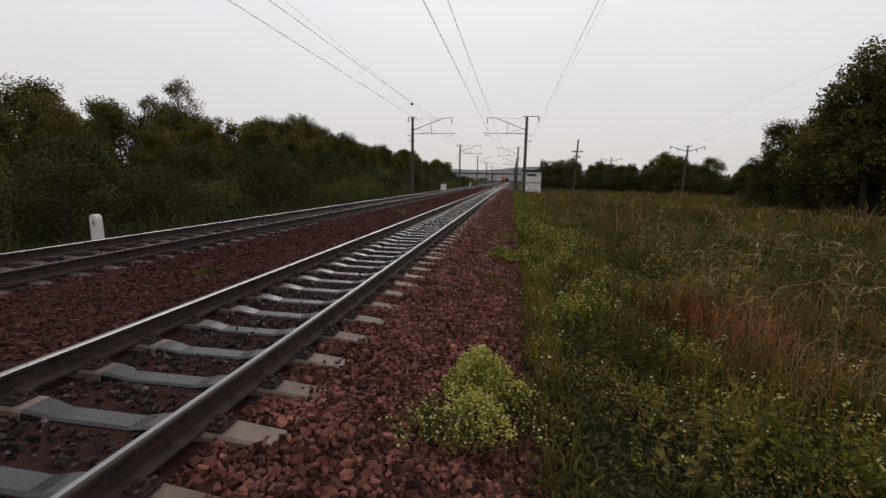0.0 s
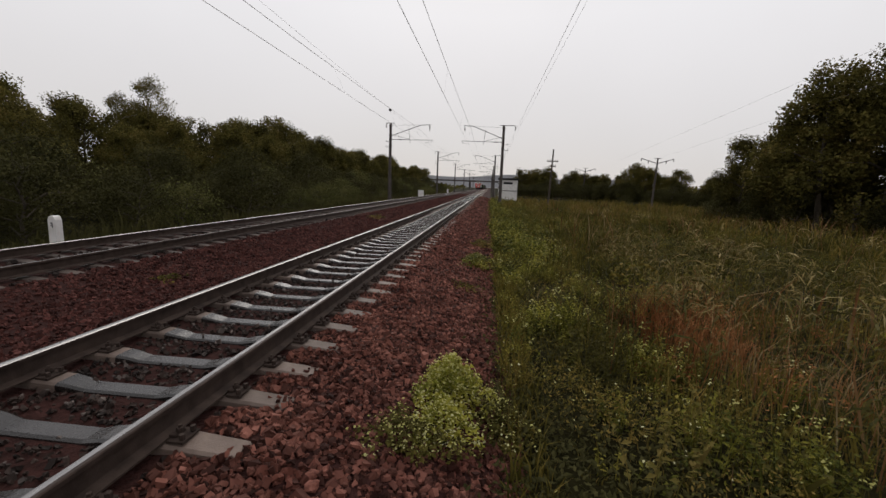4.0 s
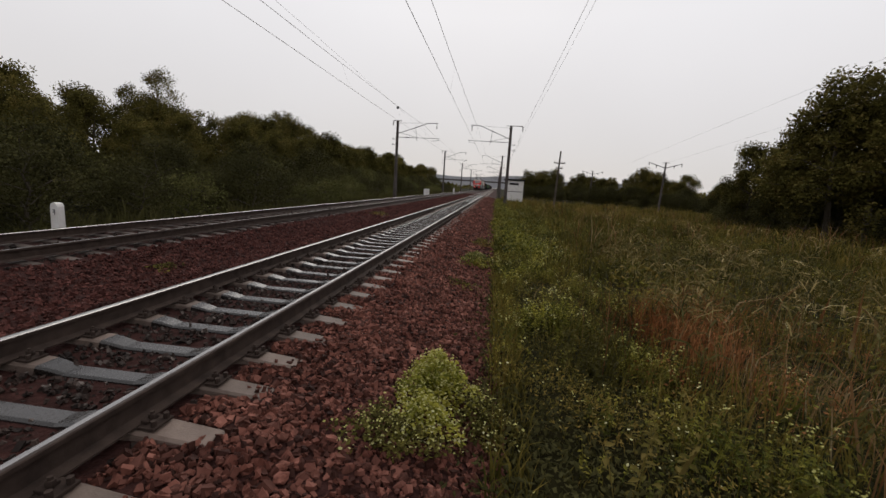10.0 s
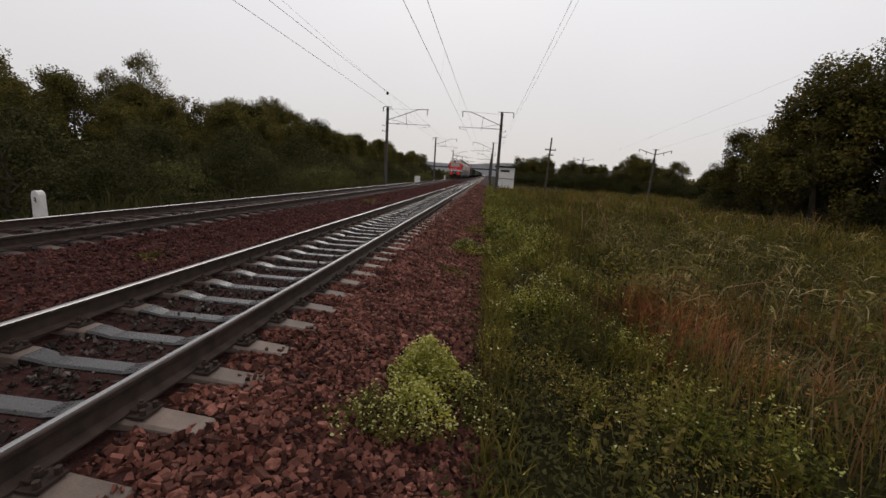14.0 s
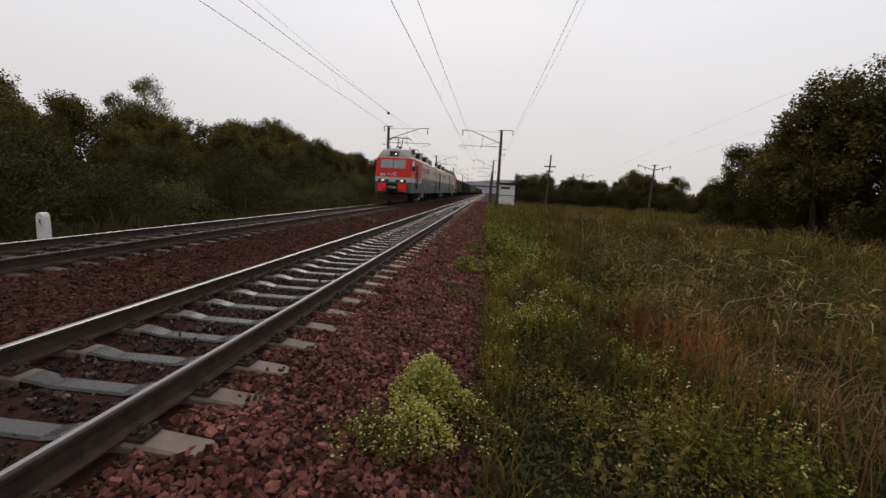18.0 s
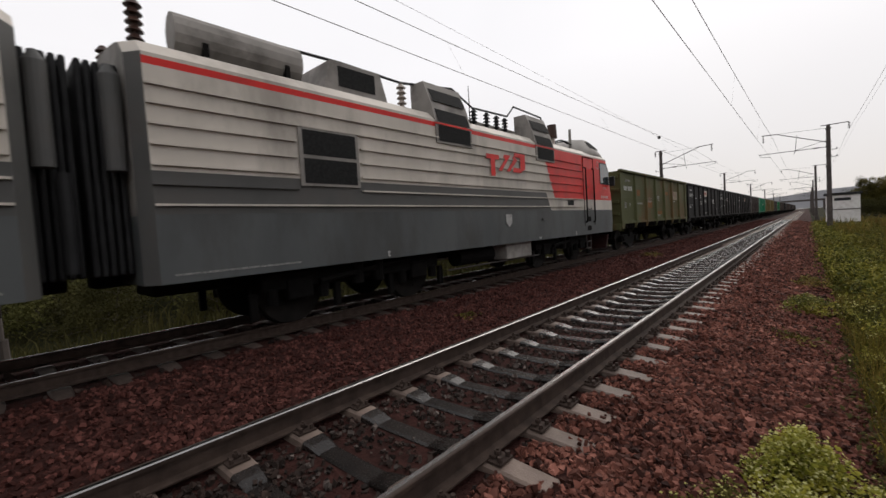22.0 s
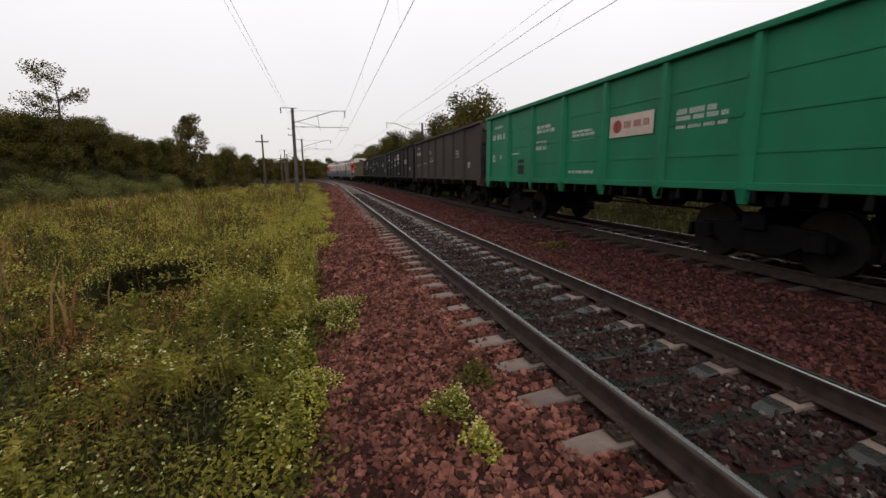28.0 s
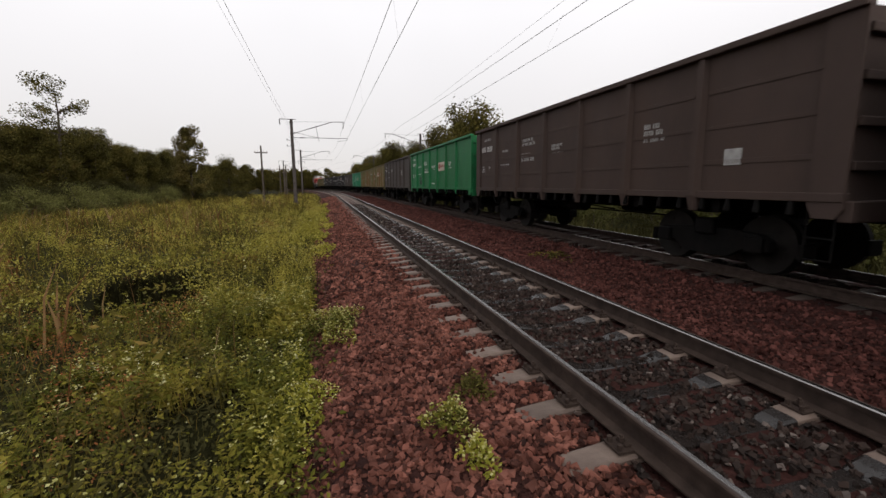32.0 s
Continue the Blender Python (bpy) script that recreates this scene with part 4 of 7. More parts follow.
        pipe(bm, [(side * 0.42, -0.24, 1.1), (side * 0.46, -0.40, 0.8), (side * 0.30, -0.44, 0.62)], 0.025, 6)
        part("brake_hose", bm, M_BLACK, s)


def locomotive_section(cab, raised=True, lit=True, designation=True):
    s = empty("locomotive_section")
    shell(s, cab)
    side_details(s, cab)
    roof_set(s, cab)
    underframe(s)
    if cab:
        cab_details(s, lit, designation)
        pantograph(s, 3.0, 4.22, raised)
    bm = bmesh.new()
    for k in range(5):
        box(bm, -1.05, 1.05, BODY + 0.01 + k * 0.09, BODY + 0.08 + k * 0.09, 1.12, 3.86, 0.03)
    part("gangway_bellows", bm, M_BLACK, s, "black pleated gangway bellows")
    if not cab:
        bm = bmesh.new()
        for k in range(5):
            box(bm, -1.05, 1.05, -0.08 - k * 0.09, -0.01 - k * 0.09, 1.12, 3.86, 0.03)
        part("gangway_bellows", bm, M_BLACK, s)
        for e in (0.0, BODY):
            bm = bmesh.new()
            for side in (-1, 1):
                tube(bm, (side * 1.2, e + (0.30 if e else -0.30), 1.2), (side * 1.2, e + (0.30 if e else -0.30), 2.4), 0.07, 0.07, 10)
            part("cable_trunk", bm, M_BLACK, s)
    for side in (-1, 1):
        bm = tube(bmesh.new(), (side * 1.22, BODY + 0.14, 2.45), (side * 1.22, BODY + 0.14, 3.65), 0.11, 0.11, 14)
        tube(bm, (side * 1.22, BODY + 0.14, 3.65), (side * 1.22, BODY + 0.14, 3.78), 0.11, 0.04, 14)
        part("end_canister", bm, M_DGREY, s, "upright grey cable canister on the body end")
        insulator(s, side * 0.95, BODY - 0.25, 4.14, 0.5, 0.11, M_BROWNINS, 6)
    lift_roof_gear(s)
    return s


UNITS = []  # (thing, offset along the train, turned round)
front = locomotive_section(True)
tagged(front, "leading red and grey electric locomotive section with raised pantograph", "locomotive", "coupled locomotive sections")
middle = locomotive_section(False)
tagged(middle, "cabless grey booster section of the electric locomotive", "locomotive", "coupled locomotive sections")
rear = locomotive_section(True, raised=False, lit=False, designation=True)
tagged(rear, "trailing red and grey electric locomotive section with rear cab", "locomotive", "coupled locomotive sections")
NOSE = 0.95  # nose of the train at t = 20 s
UNITS += [(front, NOSE, 0), (middle, NOSE + BODY + GAP, 0), (rear, NOSE + 2 * (BODY + GAP) + BODY, 1)]

# ---- open wagons ----
WL = 13.25


def wagon_paint(name, a, dirt, amount=0.5, rough=0.7):
    return surface(name, a, tuple(c * 1.25 for c in a), scale=1.3, rough=rough, bump=0.12, grain=45, dirt=dirt, dirt_scale=0.9, dirt_amount=amount, stretch=(1, 1, 0.5), spec=0.15)


def truck(owner, yc):
    bm = bmesh.new()
    for s in (-1, 1):
        pts = [(yc - 1.15, 0.56), (yc - 0.95, 0.66), (yc - 0.35, 0.70), (yc + 0.35, 0.70), (yc + 0.95, 0.66), (yc + 1.15, 0.56), (yc + 1.15, 0.40), (yc + 0.72, 0.40), (yc + 0.42, 0.22), (yc - 0.42, 0.22), (yc - 0.72, 0.40), (yc - 1.15, 0.40)]
        extrude_poly(bm, pts, "x", s * 0.96, s * 1.12)
        for q in (-0.2, 0.0, 0.2):
            tube(bm, (s * 1.04, yc + q, 0.26), (s * 1.04, yc + q, 0.60), 0.075, 0.075, 8)
        for q in (-0.925, 0.925):
            box(bm, s * 0.94, s * 1.20, yc + q - 0.15, yc + q + 0.15, 0.36, 0.62, 0.03)
        box(bm, s * 0.60, s * 0.92, yc - 1.5, yc - 1.42, 0.30, 0.56, 0.02)
        box(bm, s * 0.60, s * 0.92, yc + 1.42, yc + 1.5, 0.30, 0.56, 0.02)
    box(bm, -1.2, 1.2, yc - 0.2, yc + 0.2, 0.58, 0.86, 0.04)
    b = part("truck", bm, M_IRON, owner, "grimy cast iron two-axle wagon truck, blackened for underbody shade")
    for q in (-0.925, 0.925):
        wheelset(b, 0.80, yc + q, 0.4785)
    return b


def gondola(paint, seed, sign=None, lettering=None, patches=()):
    g = empty("gondola_wagon")
    rnd = random.Random(seed)
    lettering = lettering or M_LETTER_W
    posts = [2.08 + 1.78 * i for i in range(6)]
    edges = [0.0] + posts + [WL]
    for side in (-1, 1):
        X = side * 1.50
        w = w_wall = part("side_wall", boxm(X, X - side * 0.05, 0.05, WL - 0.05, 1.30, 3.60), paint, g)
        for k in range(7):
            y0, y1 = edges[k] + 0.14, edges[k + 1] - 0.14
            for z in (1.80, 2.38, 2.96):
                bm = bmesh.new()
                box(bm, X, X + side * 0.012, y0, y1, z, z + 0.05 + 0.03 * rnd.random(), 0.004)
                part("panel_crease", bm, paint, w)
        for y in posts:
            bm = bmesh.new()
            ring = lambda z, d, h: [(X, y - h, z), (X + side * d, y - h * 0.55, z), (X + side * d, y + h * 0.55, z), (X, y + h, z)]
            loft(bm, [ring(1.02, 0.05, 0.09), ring(1.28, 0.11, 0.13), ring(1.6, 0.11, 0.12), ring(3.58, 0.08, 0.10)])
            bmesh.ops.recalc_face_normals(bm, faces=bm.faces[:])
            part("side_post", bm, paint, g)
        bm = bmesh.new()
        box(bm, X - side * 0.06, X + side * 0.11, 0.0, WL, 3.57, 3.68, 0.015)
        part("top_chord", bm, paint, g)
        bm = bmesh.new()
        box(bm, X - side * 0.06, X + side * 0.07, 0.0, WL, 1.24, 1.36, 0.01)
        part("side_sill", bm, paint, g)
        for e in (0.0, 1.0):
            bm = bmesh.new()
            f = (lambda v: v) if e == 0 else (lambda v: WL - v)
            extrude_poly(bm, [(f(0.0), 3.60), (f(0.0), 1.15), (f(0.08), 1.02), (f(0.34), 1.02), (f(0.42), 1.2), (f(0.42), 3.60)], "x", X + side * 0.004, X + side * 0.05)
            part("corner_plate", bm, paint, g)
        # drop-door hinges and locks under the sill
        for k in range(26):
            y = 0.62 + k * (WL - 1.24) / 25
            bm = bmesh.new()
            tube(bm, (X + side * 0.03, y, 1.26), (X + side * 0.05, y, 1.05), 0.035, 0.05, 6)
            part("door_latch", bm, M_IRON, g)
        # stencils
        x = X + side * 0.053
        bars(g, side, x - side * 0.049, 0.56, 1.70, 2.74, 3.04, 1, M_LETTER, "painted_number", 0.85, seed, "painted wagon number")
        bars(g, side, x - side * 0.049, 0.80, 1.45, 3.16, 3.28, 1, lettering, seed=seed + 1)
        text_part("capacity_mark", "20", 0.17, pose(X + side * 0.004, 1.35, 2.12, 90, 0, 90 * side), g, lettering)
        bars(g, side, x - side * 0.049, 0.60, 0.90, 1.95, 2.22, 3, lettering, seed=seed + 2)
        for k, (p, z0, z1, r) in enumerate(((1, 2.62, 2.72, 1), (1, 2.15, 2.22, 1), (2, 2.7, 2.95, 2), (2, 2.2, 2.5, 2), (3, 2.35, 2.62, 3), (5, 2.30, 2.68, 3), (3, 1.50, 1.60, 1))):
            if rnd.random() < 0.8:
                y0 = edges[p] + rnd.uniform(0.2, 0.5)
                bars(g, side, X + side * 0.001, y0, y0 + rnd.uniform(0.5, 1.1), z0, z1, r, lettering, seed=seed + 9 + k)
        if paint in DARK_PAINTS:
            part("inspection_plate", boxm(X, X + side * 0.012, WL - 1.75, WL - 1.45, 1.78, 2.04, 0.004), M_LETTER_W, g, "small pale inspection plate")
        if sign and sign[1] < 2.4:
            part("data_panel", boxm(X, X + side * 0.006, edges[1] + 0.75, edges[1] + 1.2, 1.50, 1.98), M_BLACK, g, "black stencil panel")
        for p, z0, z1, w, mat, words in patches:
            y0 = edges[p] + 0.2
            part("paint_patch", boxm(X, X + side * 0.005, y0, y0 + w, z0, z1), mat, w_wall, words)
        if sign:
            p, z = sign
            y0 = edges[p] + 0.2
            sb = part("sign_board", boxm(X + side * 0.012, X + side * 0.026, y0, y0 + 1.34, z, z + 0.46, 0.004), M_SIGN, g, "white sign board with a red emblem")
            part("sign_emblem", tube(bmesh.new(), (X + side * 0.026, y0 + (0.26 if side > 0 else 1.08), z + 0.23), (X + side * 0.03, y0 + (0.26 if side > 0 else 1.08), z + 0.23), 0.14, 0.14, 16), M_SIGNRED, sb)
            bars(sb, side, X + side * 0.0262, y0 + (0.48 if side > 0 else 0.1), y0 + (1.24 if side > 0 else 0.86), z + 0.17, z + 0.33, 1, M_SIGNRED, "sign_lettering", 0.9, seed + 40, "dull red lettering bars")
    for e in (0, 1):
        y = 0.10 if e == 0 else WL - 0.10
        d = -1 if e == 0 else 1
        part("end_wall", boxm(-1.46, 1.46, y - 0.03, y + 0.03, 1.25, 3.62), paint, g)
        for z in (1.7, 2.25, 2.8, 3.35):
            part("end_rib", boxm(-1.44, 1.44, y + d * 0.03, y + d * 0.11, z - 0.06, z + 0.06, 0.015), paint, g)
        part("end_beam", boxm(-1.5, 1.5, y + d * 0.0, y + d * 0.18, 0.98, 1.26, 0.02), paint, g)
        bm = bmesh.new()
        box(bm, -0.13, 0.13, y, y + d * 0.55, 0.95, 1.20, 0.03)
        box(bm, -0.22, 0.22, y + d * 0.40, y + d * 0.66, 0.90, 1.24, 0.05)
        part("coupler", bm, M_IRON, g)
        bm = bmesh.new()
        pipe(bm, [(0.5, y + d * 0.1, 1.0), (0.45, y + d * 0.3, 0.7), (0.25, y + d * 0.5, 0.62)], 0.025, 6)
        part("brake_hose", bm, M_BLACK, g)
        for side in (-1, 1):
            bm = bmesh.new()
            yy = 0.25 if e == 0 else WL - 0.25
            pipe(bm, [(side * 1.5, yy - 0.17, 1.1), (side * 1.5, yy - 0.17, 0.45), (side * 1.5, yy + 0.17, 0.45), (side * 1.5, yy + 0.17, 1.1)], 0.012, 5)
            pipe(bm, [(side * 1.5, yy - 0.17, 0.75), (side * 1.5, yy + 0.17, 0.75)], 0.012, 5)
            part("step_ladder", bm, M_IRON, g)
    part("wagon_floor", boxm(-1.45, 1.45, 0.12, WL - 0.12, 1.26, 1.32), M_IRON, g)
    part("centre_sill", boxm(-0.22, 0.22, 0.2, WL - 0.2, 0.90, 1.26), M_IRON, g)
    for k in range(1, 7):
        part("cross_beam", boxm(-1.42, 1.42, WL * k / 7 - 0.07, WL * k / 7 + 0.07, 1.0, 1.26), M_IRON, g)
    part("brake_cylinder", tube(bmesh.new(), (0.55, WL / 2 - 0.9, 0.92), (0.55, WL / 2 - 0.2, 0.92), 0.19, 0.19, 14), M_IRON, g)
    part("air_tank", tube(bmesh.new(), (-0.5, WL / 2 + 0.2, 0.90), (-0.5, WL / 2 + 1.2, 0.90), 0.17, 0.17, 14), M_IRON, g)
    bm = bmesh.new()
    pipe(bm, [(0.3, 2.6, 0.78), (0.3, WL - 2.6, 0.78)], 0.02, 6)
    pipe(bm, [(0.55, WL / 2 - 0.2, 0.92), (0.1, WL / 2 + 0.5, 0.80)], 0.02, 6)
    part("brake_rigging", bm, M_IRON, g)
    for yc in (WL / 2 - 4.325, WL / 2 + 4.325):
        truck(g, yc)
    return g


PAINTS = {
    "olive": wagon_paint("olive_green_wagon_paint", (0.066, 0.070, 0.030), (0.13, 0.062, 0.026), 0.85),
    "black": wagon_paint("black_wagon_paint", (0.012, 0.0108, 0.0105), (0.028, 0.023, 0.02), 0.5),
    "soot": wagon_paint("sooty_brown_wagon_paint", (0.042, 0.032, 0.028), (0.068, 0.05, 0.042), 0.6),
    "brown": wagon_paint("rust_brown_wagon_paint", (0.052, 0.036, 0.031), (0.07, 0.045, 0.036), 0.6),
    "teal": wagon_paint("fresh_teal_green_wagon_paint", (0.012, 0.150, 0.072), (0.03, 0.10, 0.055), 0.35, 0.5),
    "khaki": wagon_paint("khaki_rusty_wagon_paint", (0.112, 0.094, 0.037), (0.165, 0.075, 0.028), 0.9),
    "slate": wagon_paint("slate_grey_wagon_paint", (0.052, 0.043, 0.040), (0.07, 0.054, 0.047), 0.5),
    "green": wagon_paint("mid_green_wagon_paint", (0.014, 0.125, 0.045), (0.03, 0.08, 0.035), 0.4, 0.55),
}
DARK_PAINTS = (PAINTS["black"], PAINTS["brown"], PAINTS["soot"])
ORDER = [("olive", None, "weathered olive green open wagon with pale rust patches"), ("black", (3, 2.85), "sooty black open wagon with a white sign board"), ("black", None, "sooty black open wagon with white stencils"), ("black", (3, 2.75), "sooty black open wagon with a pinkish sign board"), ("soot", None, "sooty brown open wagon"), ("teal", (4, 2.30), "bright teal green open wagon with a white sign board"), ("khaki", None, "rusty khaki open wagon with orange numbers"), ("khaki", (4, 2.45), "khaki open wagon with a white sign board"), ("slate", None, "slate grey open wagon with pale lettering"), ("green", (4, 2.25), "mid green open wagon with a pale sign board"), ("brown", None, "dark rust brown open wagon"), ("soot", None, "sooty brown open wagon"), ("black", None, "sooty black open wagon"), ("slate", None, "slate grey open wagon")]
M_PEEL = surface("peeled_sign_patch", (0.20, 0.13, 0.085), (0.42, 0.37, 0.31), scale=5, rough=0.85, bump=0.15, dirt=(0.13, 0.06, 0.028), dirt_scale=4, dirt_amount=0.95)
M_RUSTPATCH = surface("orange_rust_patch", (0.13, 0.055, 0.02), (0.24, 0.11, 0.04), scale=4, rough=0.9, bump=0.2, dirt=(0.09, 0.075, 0.035), dirt_scale=5, dirt_amount=0.9)
M_TEALBAND = surface("faded_teal_band", (0.035, 0.085, 0.06), (0.06, 0.12, 0.08), scale=4, rough=0.8, bump=0.1, dirt=(0.10, 0.075, 0.035), dirt_scale=4, dirt_amount=0.8)
PATCHES = {"olive": ((5, 2.45, 2.98, 1.35, M_PEEL, "peeled white sign patch"), (1, 2.55, 2.85, 0.7, M_RUSTPATCH, "orange rust patch"), (2, 1.95, 2.3, 1.0, M_RUSTPATCH, "orange rust patch"), (4, 2.7, 2.9, 0.8, M_RUSTPATCH, "orange rust patch"), (3, 1.6, 1.9, 1.2, M_RUSTPATCH, "orange rust patch")),
           "khaki": ((0, 2.72, 3.0, 1.3, M_TEALBAND, "faded teal paint band"), (0, 3.05, 3.22, 1.2, M_RUSTPATCH, "orange lettering patch"), (1, 2.3, 2.6, 0.9, M_RUSTPATCH, "orange rust patch"), (2, 2.35, 2.75, 1.2, M_RUSTPATCH, "orange rust patch"), (3, 2.3, 2.55, 0.8, M_PEEL, "peeled pale patch"), (5, 2.1, 2.5, 1.1, M_RUSTPATCH, "orange rust patch"))}
MADE = {}
for i in range(25):
    kind, sign, words = ORDER[i] if i < len(ORDER) else ORDER[(10, 8, 11, 12, 4)[i % 5]]
    key = (kind, sign)
    if key in MADE and i != 2:
        g = copy_thing(MADE[key], pose(0, 0, 0))
    else:
        g = MADE[key] = gondola(PAINTS[kind], 100 + 17 * i, sign, M_LETTER if kind in ("black", "teal", "green") else None, PATCHES.get(kind, ()))
    tagged(g, words, "freight wagon", "open wagons of the freight train")
    UNITS.append((g, NOSE + 52.85 + 13.92 * i, 0))


def motions():
    """The train runs past at a steady pace; wheels turn while they are near."""
    for u, off, turned in UNITS:
        rows = []
        for k in range(65):
            t = k * 0.5
            y = off - travel(t)
            rows.append((t, pose(D2 + bend(y), y, 0, 0, 0, bend_yaw(y) + 180 * turned)))
        walk(u, rows)
        near = [t for t in range(961) if abs(off - travel(t / 30)) < 24]
        if len(near) < 10:
            continue
        for w in u.children_recursive:
            if not w.name.startswith("wheelset"):
                continue
            loc = w.matrix_basis.translation.copy()
            r = loc.z
            sgn = -1 if turned else 1
            rows = [(0.0, Matrix.Translation(loc))] if near[0] > 0 else []
            a = 0.0
            for t in near:
                a = (t - near[0]) * V / 30 / r * sgn
                rows.append((t / 30, Matrix.Translation(loc) @ Matrix.Rotation(a, 4, "X")))
            if near[-1] < 960:
                rows.append((32.0, Matrix.Translation(loc) @ Matrix.Rotation(a, 4, "X")))
            walk(w, rows)


# ---- masts, wires, lineside things ----


def catenary_mast(x, y, top, arm, feeder, words):
    """Concrete pole with a sloping cantilever over the track. arm: signed reach; feeder: outer bracket."""
    s = 1 if arm > 0 else -1
    a = abs(arm)
    m = empty("catenary_mast", x, y, 0)
    tagged(m, words, "catenary mast", "catenary masts along the line")
    bm = bmesh.new()
    tube(bm, (0, 0, -1.2), (0, 0, top), 0.20, 0.135, 14)
    part("pole", bm, M_MAST, m, "tapered grey concrete pole")
    bm = bmesh.new()
    tube(bm, (0, 0, -0.9), (0, 0, -0.1), 0.27, 0.24, 14)
    part("pole_footing", bm, M_MAST, m)
    for z in (top - 0.25, top - 1.35, top - 1.75, top - 2.5):
        bm = bmesh.new()
        tube(bm, (0, 0, z - 0.05), (0, 0, z + 0.05), 0.19, 0.19, 12)
        part("clamp", bm, M_STEEL, m)
    bm = bmesh.new()
    pipe(bm, [(0.1 * s, 0, top - 1.35), (s * a * 0.76, 0, top - 0.10), (s * a, 0, top - 0.06)], 0.035, 8)
    part("cantilever", bm, M_STEEL, m, "dark steel sloping cantilever tube")
    bm = bmesh.new()
    pipe(bm, [(0.1 * s, 0, top - 0.2), (s * a * 0.76, 0, top - 0.10)], 0.012, 5)
    part("tie_rod", bm, M_STEEL, m)
    bm = bmesh.new()
    pipe(bm, [(0.1 * s, 0, top - 1.75), (s * a * 1.05, 0, top - 1.72)], 0.026, 8)
    part("registration_tube", bm, M_STEEL, m)
    bm = bmesh.new()
    pipe(bm, [(s * a * 0.45, 0, top - 0.45), (s * a * 0.48, 0, top - 1.75), (s * a * 0.5, 0, top - 2.05)], 0.022, 6)
    pipe(bm, [(0.1 * s, 0, top - 1.2), (s * a * 0.48, 0, top - 1.7)], 0.018, 6)
    part("brace", bm, M_STEEL, m)
    bm = bmesh.new()
    pipe(bm, [(s * a * 1.03, 0, top - 1.72), (s * a * 1.03, 0, top - 1.9), (s * a * 0.85, 0, top - 2.05)], 0.015, 6)
    part("steady_arm", bm, M_STEEL, m)
    for xx, z, h in ((s * a * 0.97, top - 0.62, 0.5), (s * a * 0.22, top - 1.86, 0.0)):
        bm = bmesh.new()
        n = 4
        for i in range(n):
            if h:
                tube(bm, (xx, 0, z + i * h / n), (xx, 0, z + i * h / n + 0.05), 0.10, 0.05, 10)
            else:
                tube(bm, (xx + i * 0.11, 0, top - 1.745), (xx + i * 0.11 + 0.05, 0, top - 1.745), 0.09, 0.05, 10)
        if h:
            tube(bm, (xx, 0, z - 0.1), (xx, 0, z + h + 0.06), 0.018, 0.018, 6)
        part("insulator", bm, M_BROWNINS, m, "brown disc insulator string")
    if feeder:
        bm = bmesh.new()
        f = -s * abs(feeder)
        pipe(bm, [(0.45 * s, 0, top + 0.04), (f, 0, top + 0.04)], 0.035, 6)
        part("feeder_bracket", bm, M_STEEL, m)
        bm = bmesh.new()
        for i in range(4):
            tube(bm, (f, 0, top - 0.1 - i * 0.12), (f, 0, top - 0.04 - i * 0.12), 0.05, 0.09, 10)
        tube(bm, (f, 0, top), (f, 0, top - 0.55), 0.015, 0.015, 6)
        part("feeder_insulator", bm, M_BROWNINS, m)
        for z in (top - 2.0, top - 2.6):
            bm = bmesh.new()
            pipe(bm, [(0, 0, z), (-s * 0.55, 0, z)], 0.022, 6)
            tube(bm, (-s * 0.5, 0, z), (-s * 0.5, 0, z + 0.16), 0.045, 0.02, 8)
            part("side_arm", bm, M_STEEL, m)
    return m


for i, y in enumerate((47.5, 91.0, 137.0, 185.0, 235.0, 290.0)):
    catenary_mast(-8.7, y, 8.15 if i == 0 else 8.6, 4.6, 0.5 if i == 0 else 0.6, "grey concrete catenary mast beyond the far track with a steel cantilever")
    catenary_mast(3.95 if i == 0 else 3.6, y, 8.15, -4.4, 1.25, "grey concrete catenary mast beside the grass with cantilever and feeder bracket")
catenary_mast(-8.9, 0.1, 8.6, 4.6, 0.5, "grey concrete catenary mast beyond the far track, seen over the train")
catenary_mast(5.5, -46.0, 8.0, -5.25, 1.1, "grey concrete catenary mast standing in tall grass")
catenary_mast(6.7, -88.0, 8.2, -5.6, 1.1, "grey concrete catenary mast at the start of the curve")
catenary_mast(13.5, -130.0, 8.4, -6.0, 1.2, "grey concrete catenary mast on the far curve")
catenary_mast(-11.0, -60.0, 8.6, 5.2, 0.5, "grey concrete catenary mast half hidden behind the far track")
catenary_mast(-9.5, -105.0, 8.6, 5.0, 0.5, "grey concrete catenary mast beyond the far track")


def wire(name, pts, r, words, category="overhead wire"):
    bm = bmesh.new()
    loft(bm, [[(x + r * math.cos(a), y, z + r * math.sin(a)) for a in (0, 1.257, 2.513, 3.77, 5.027)] for x, y, z in pts])
    bmesh.ops.recalc_face_normals(bm, faces=bm.faces[:])
    return tagged(mesh_ob(name, bm, M_WIRE), words, category)


SUPPORTS = [290, 235, 185, 137, 91, 47.5, -46, -88, -130, -190]


def spans(x, z, sag, curve=True, lead=0.0):
    pts = []
    for a, b in zip(SUPPORTS, SUPPORTS[1:]):
        n = 10 if a == 47.5 else 4
        for k in range(n):
            t = k / n
            y = a + (b - a) * t
            pts.append((x + lead * (0.5 - abs(t - 0.5)) + (bend(y) + (0.6 * min(1, max(0, -y / 46)) if x > 3 else 0) if curve else 0), y, z - sag * 4 * t * (1 - t) * ((a - b) / 88)))
    pts.append((x + bend(-190), -190, z))
    return pts


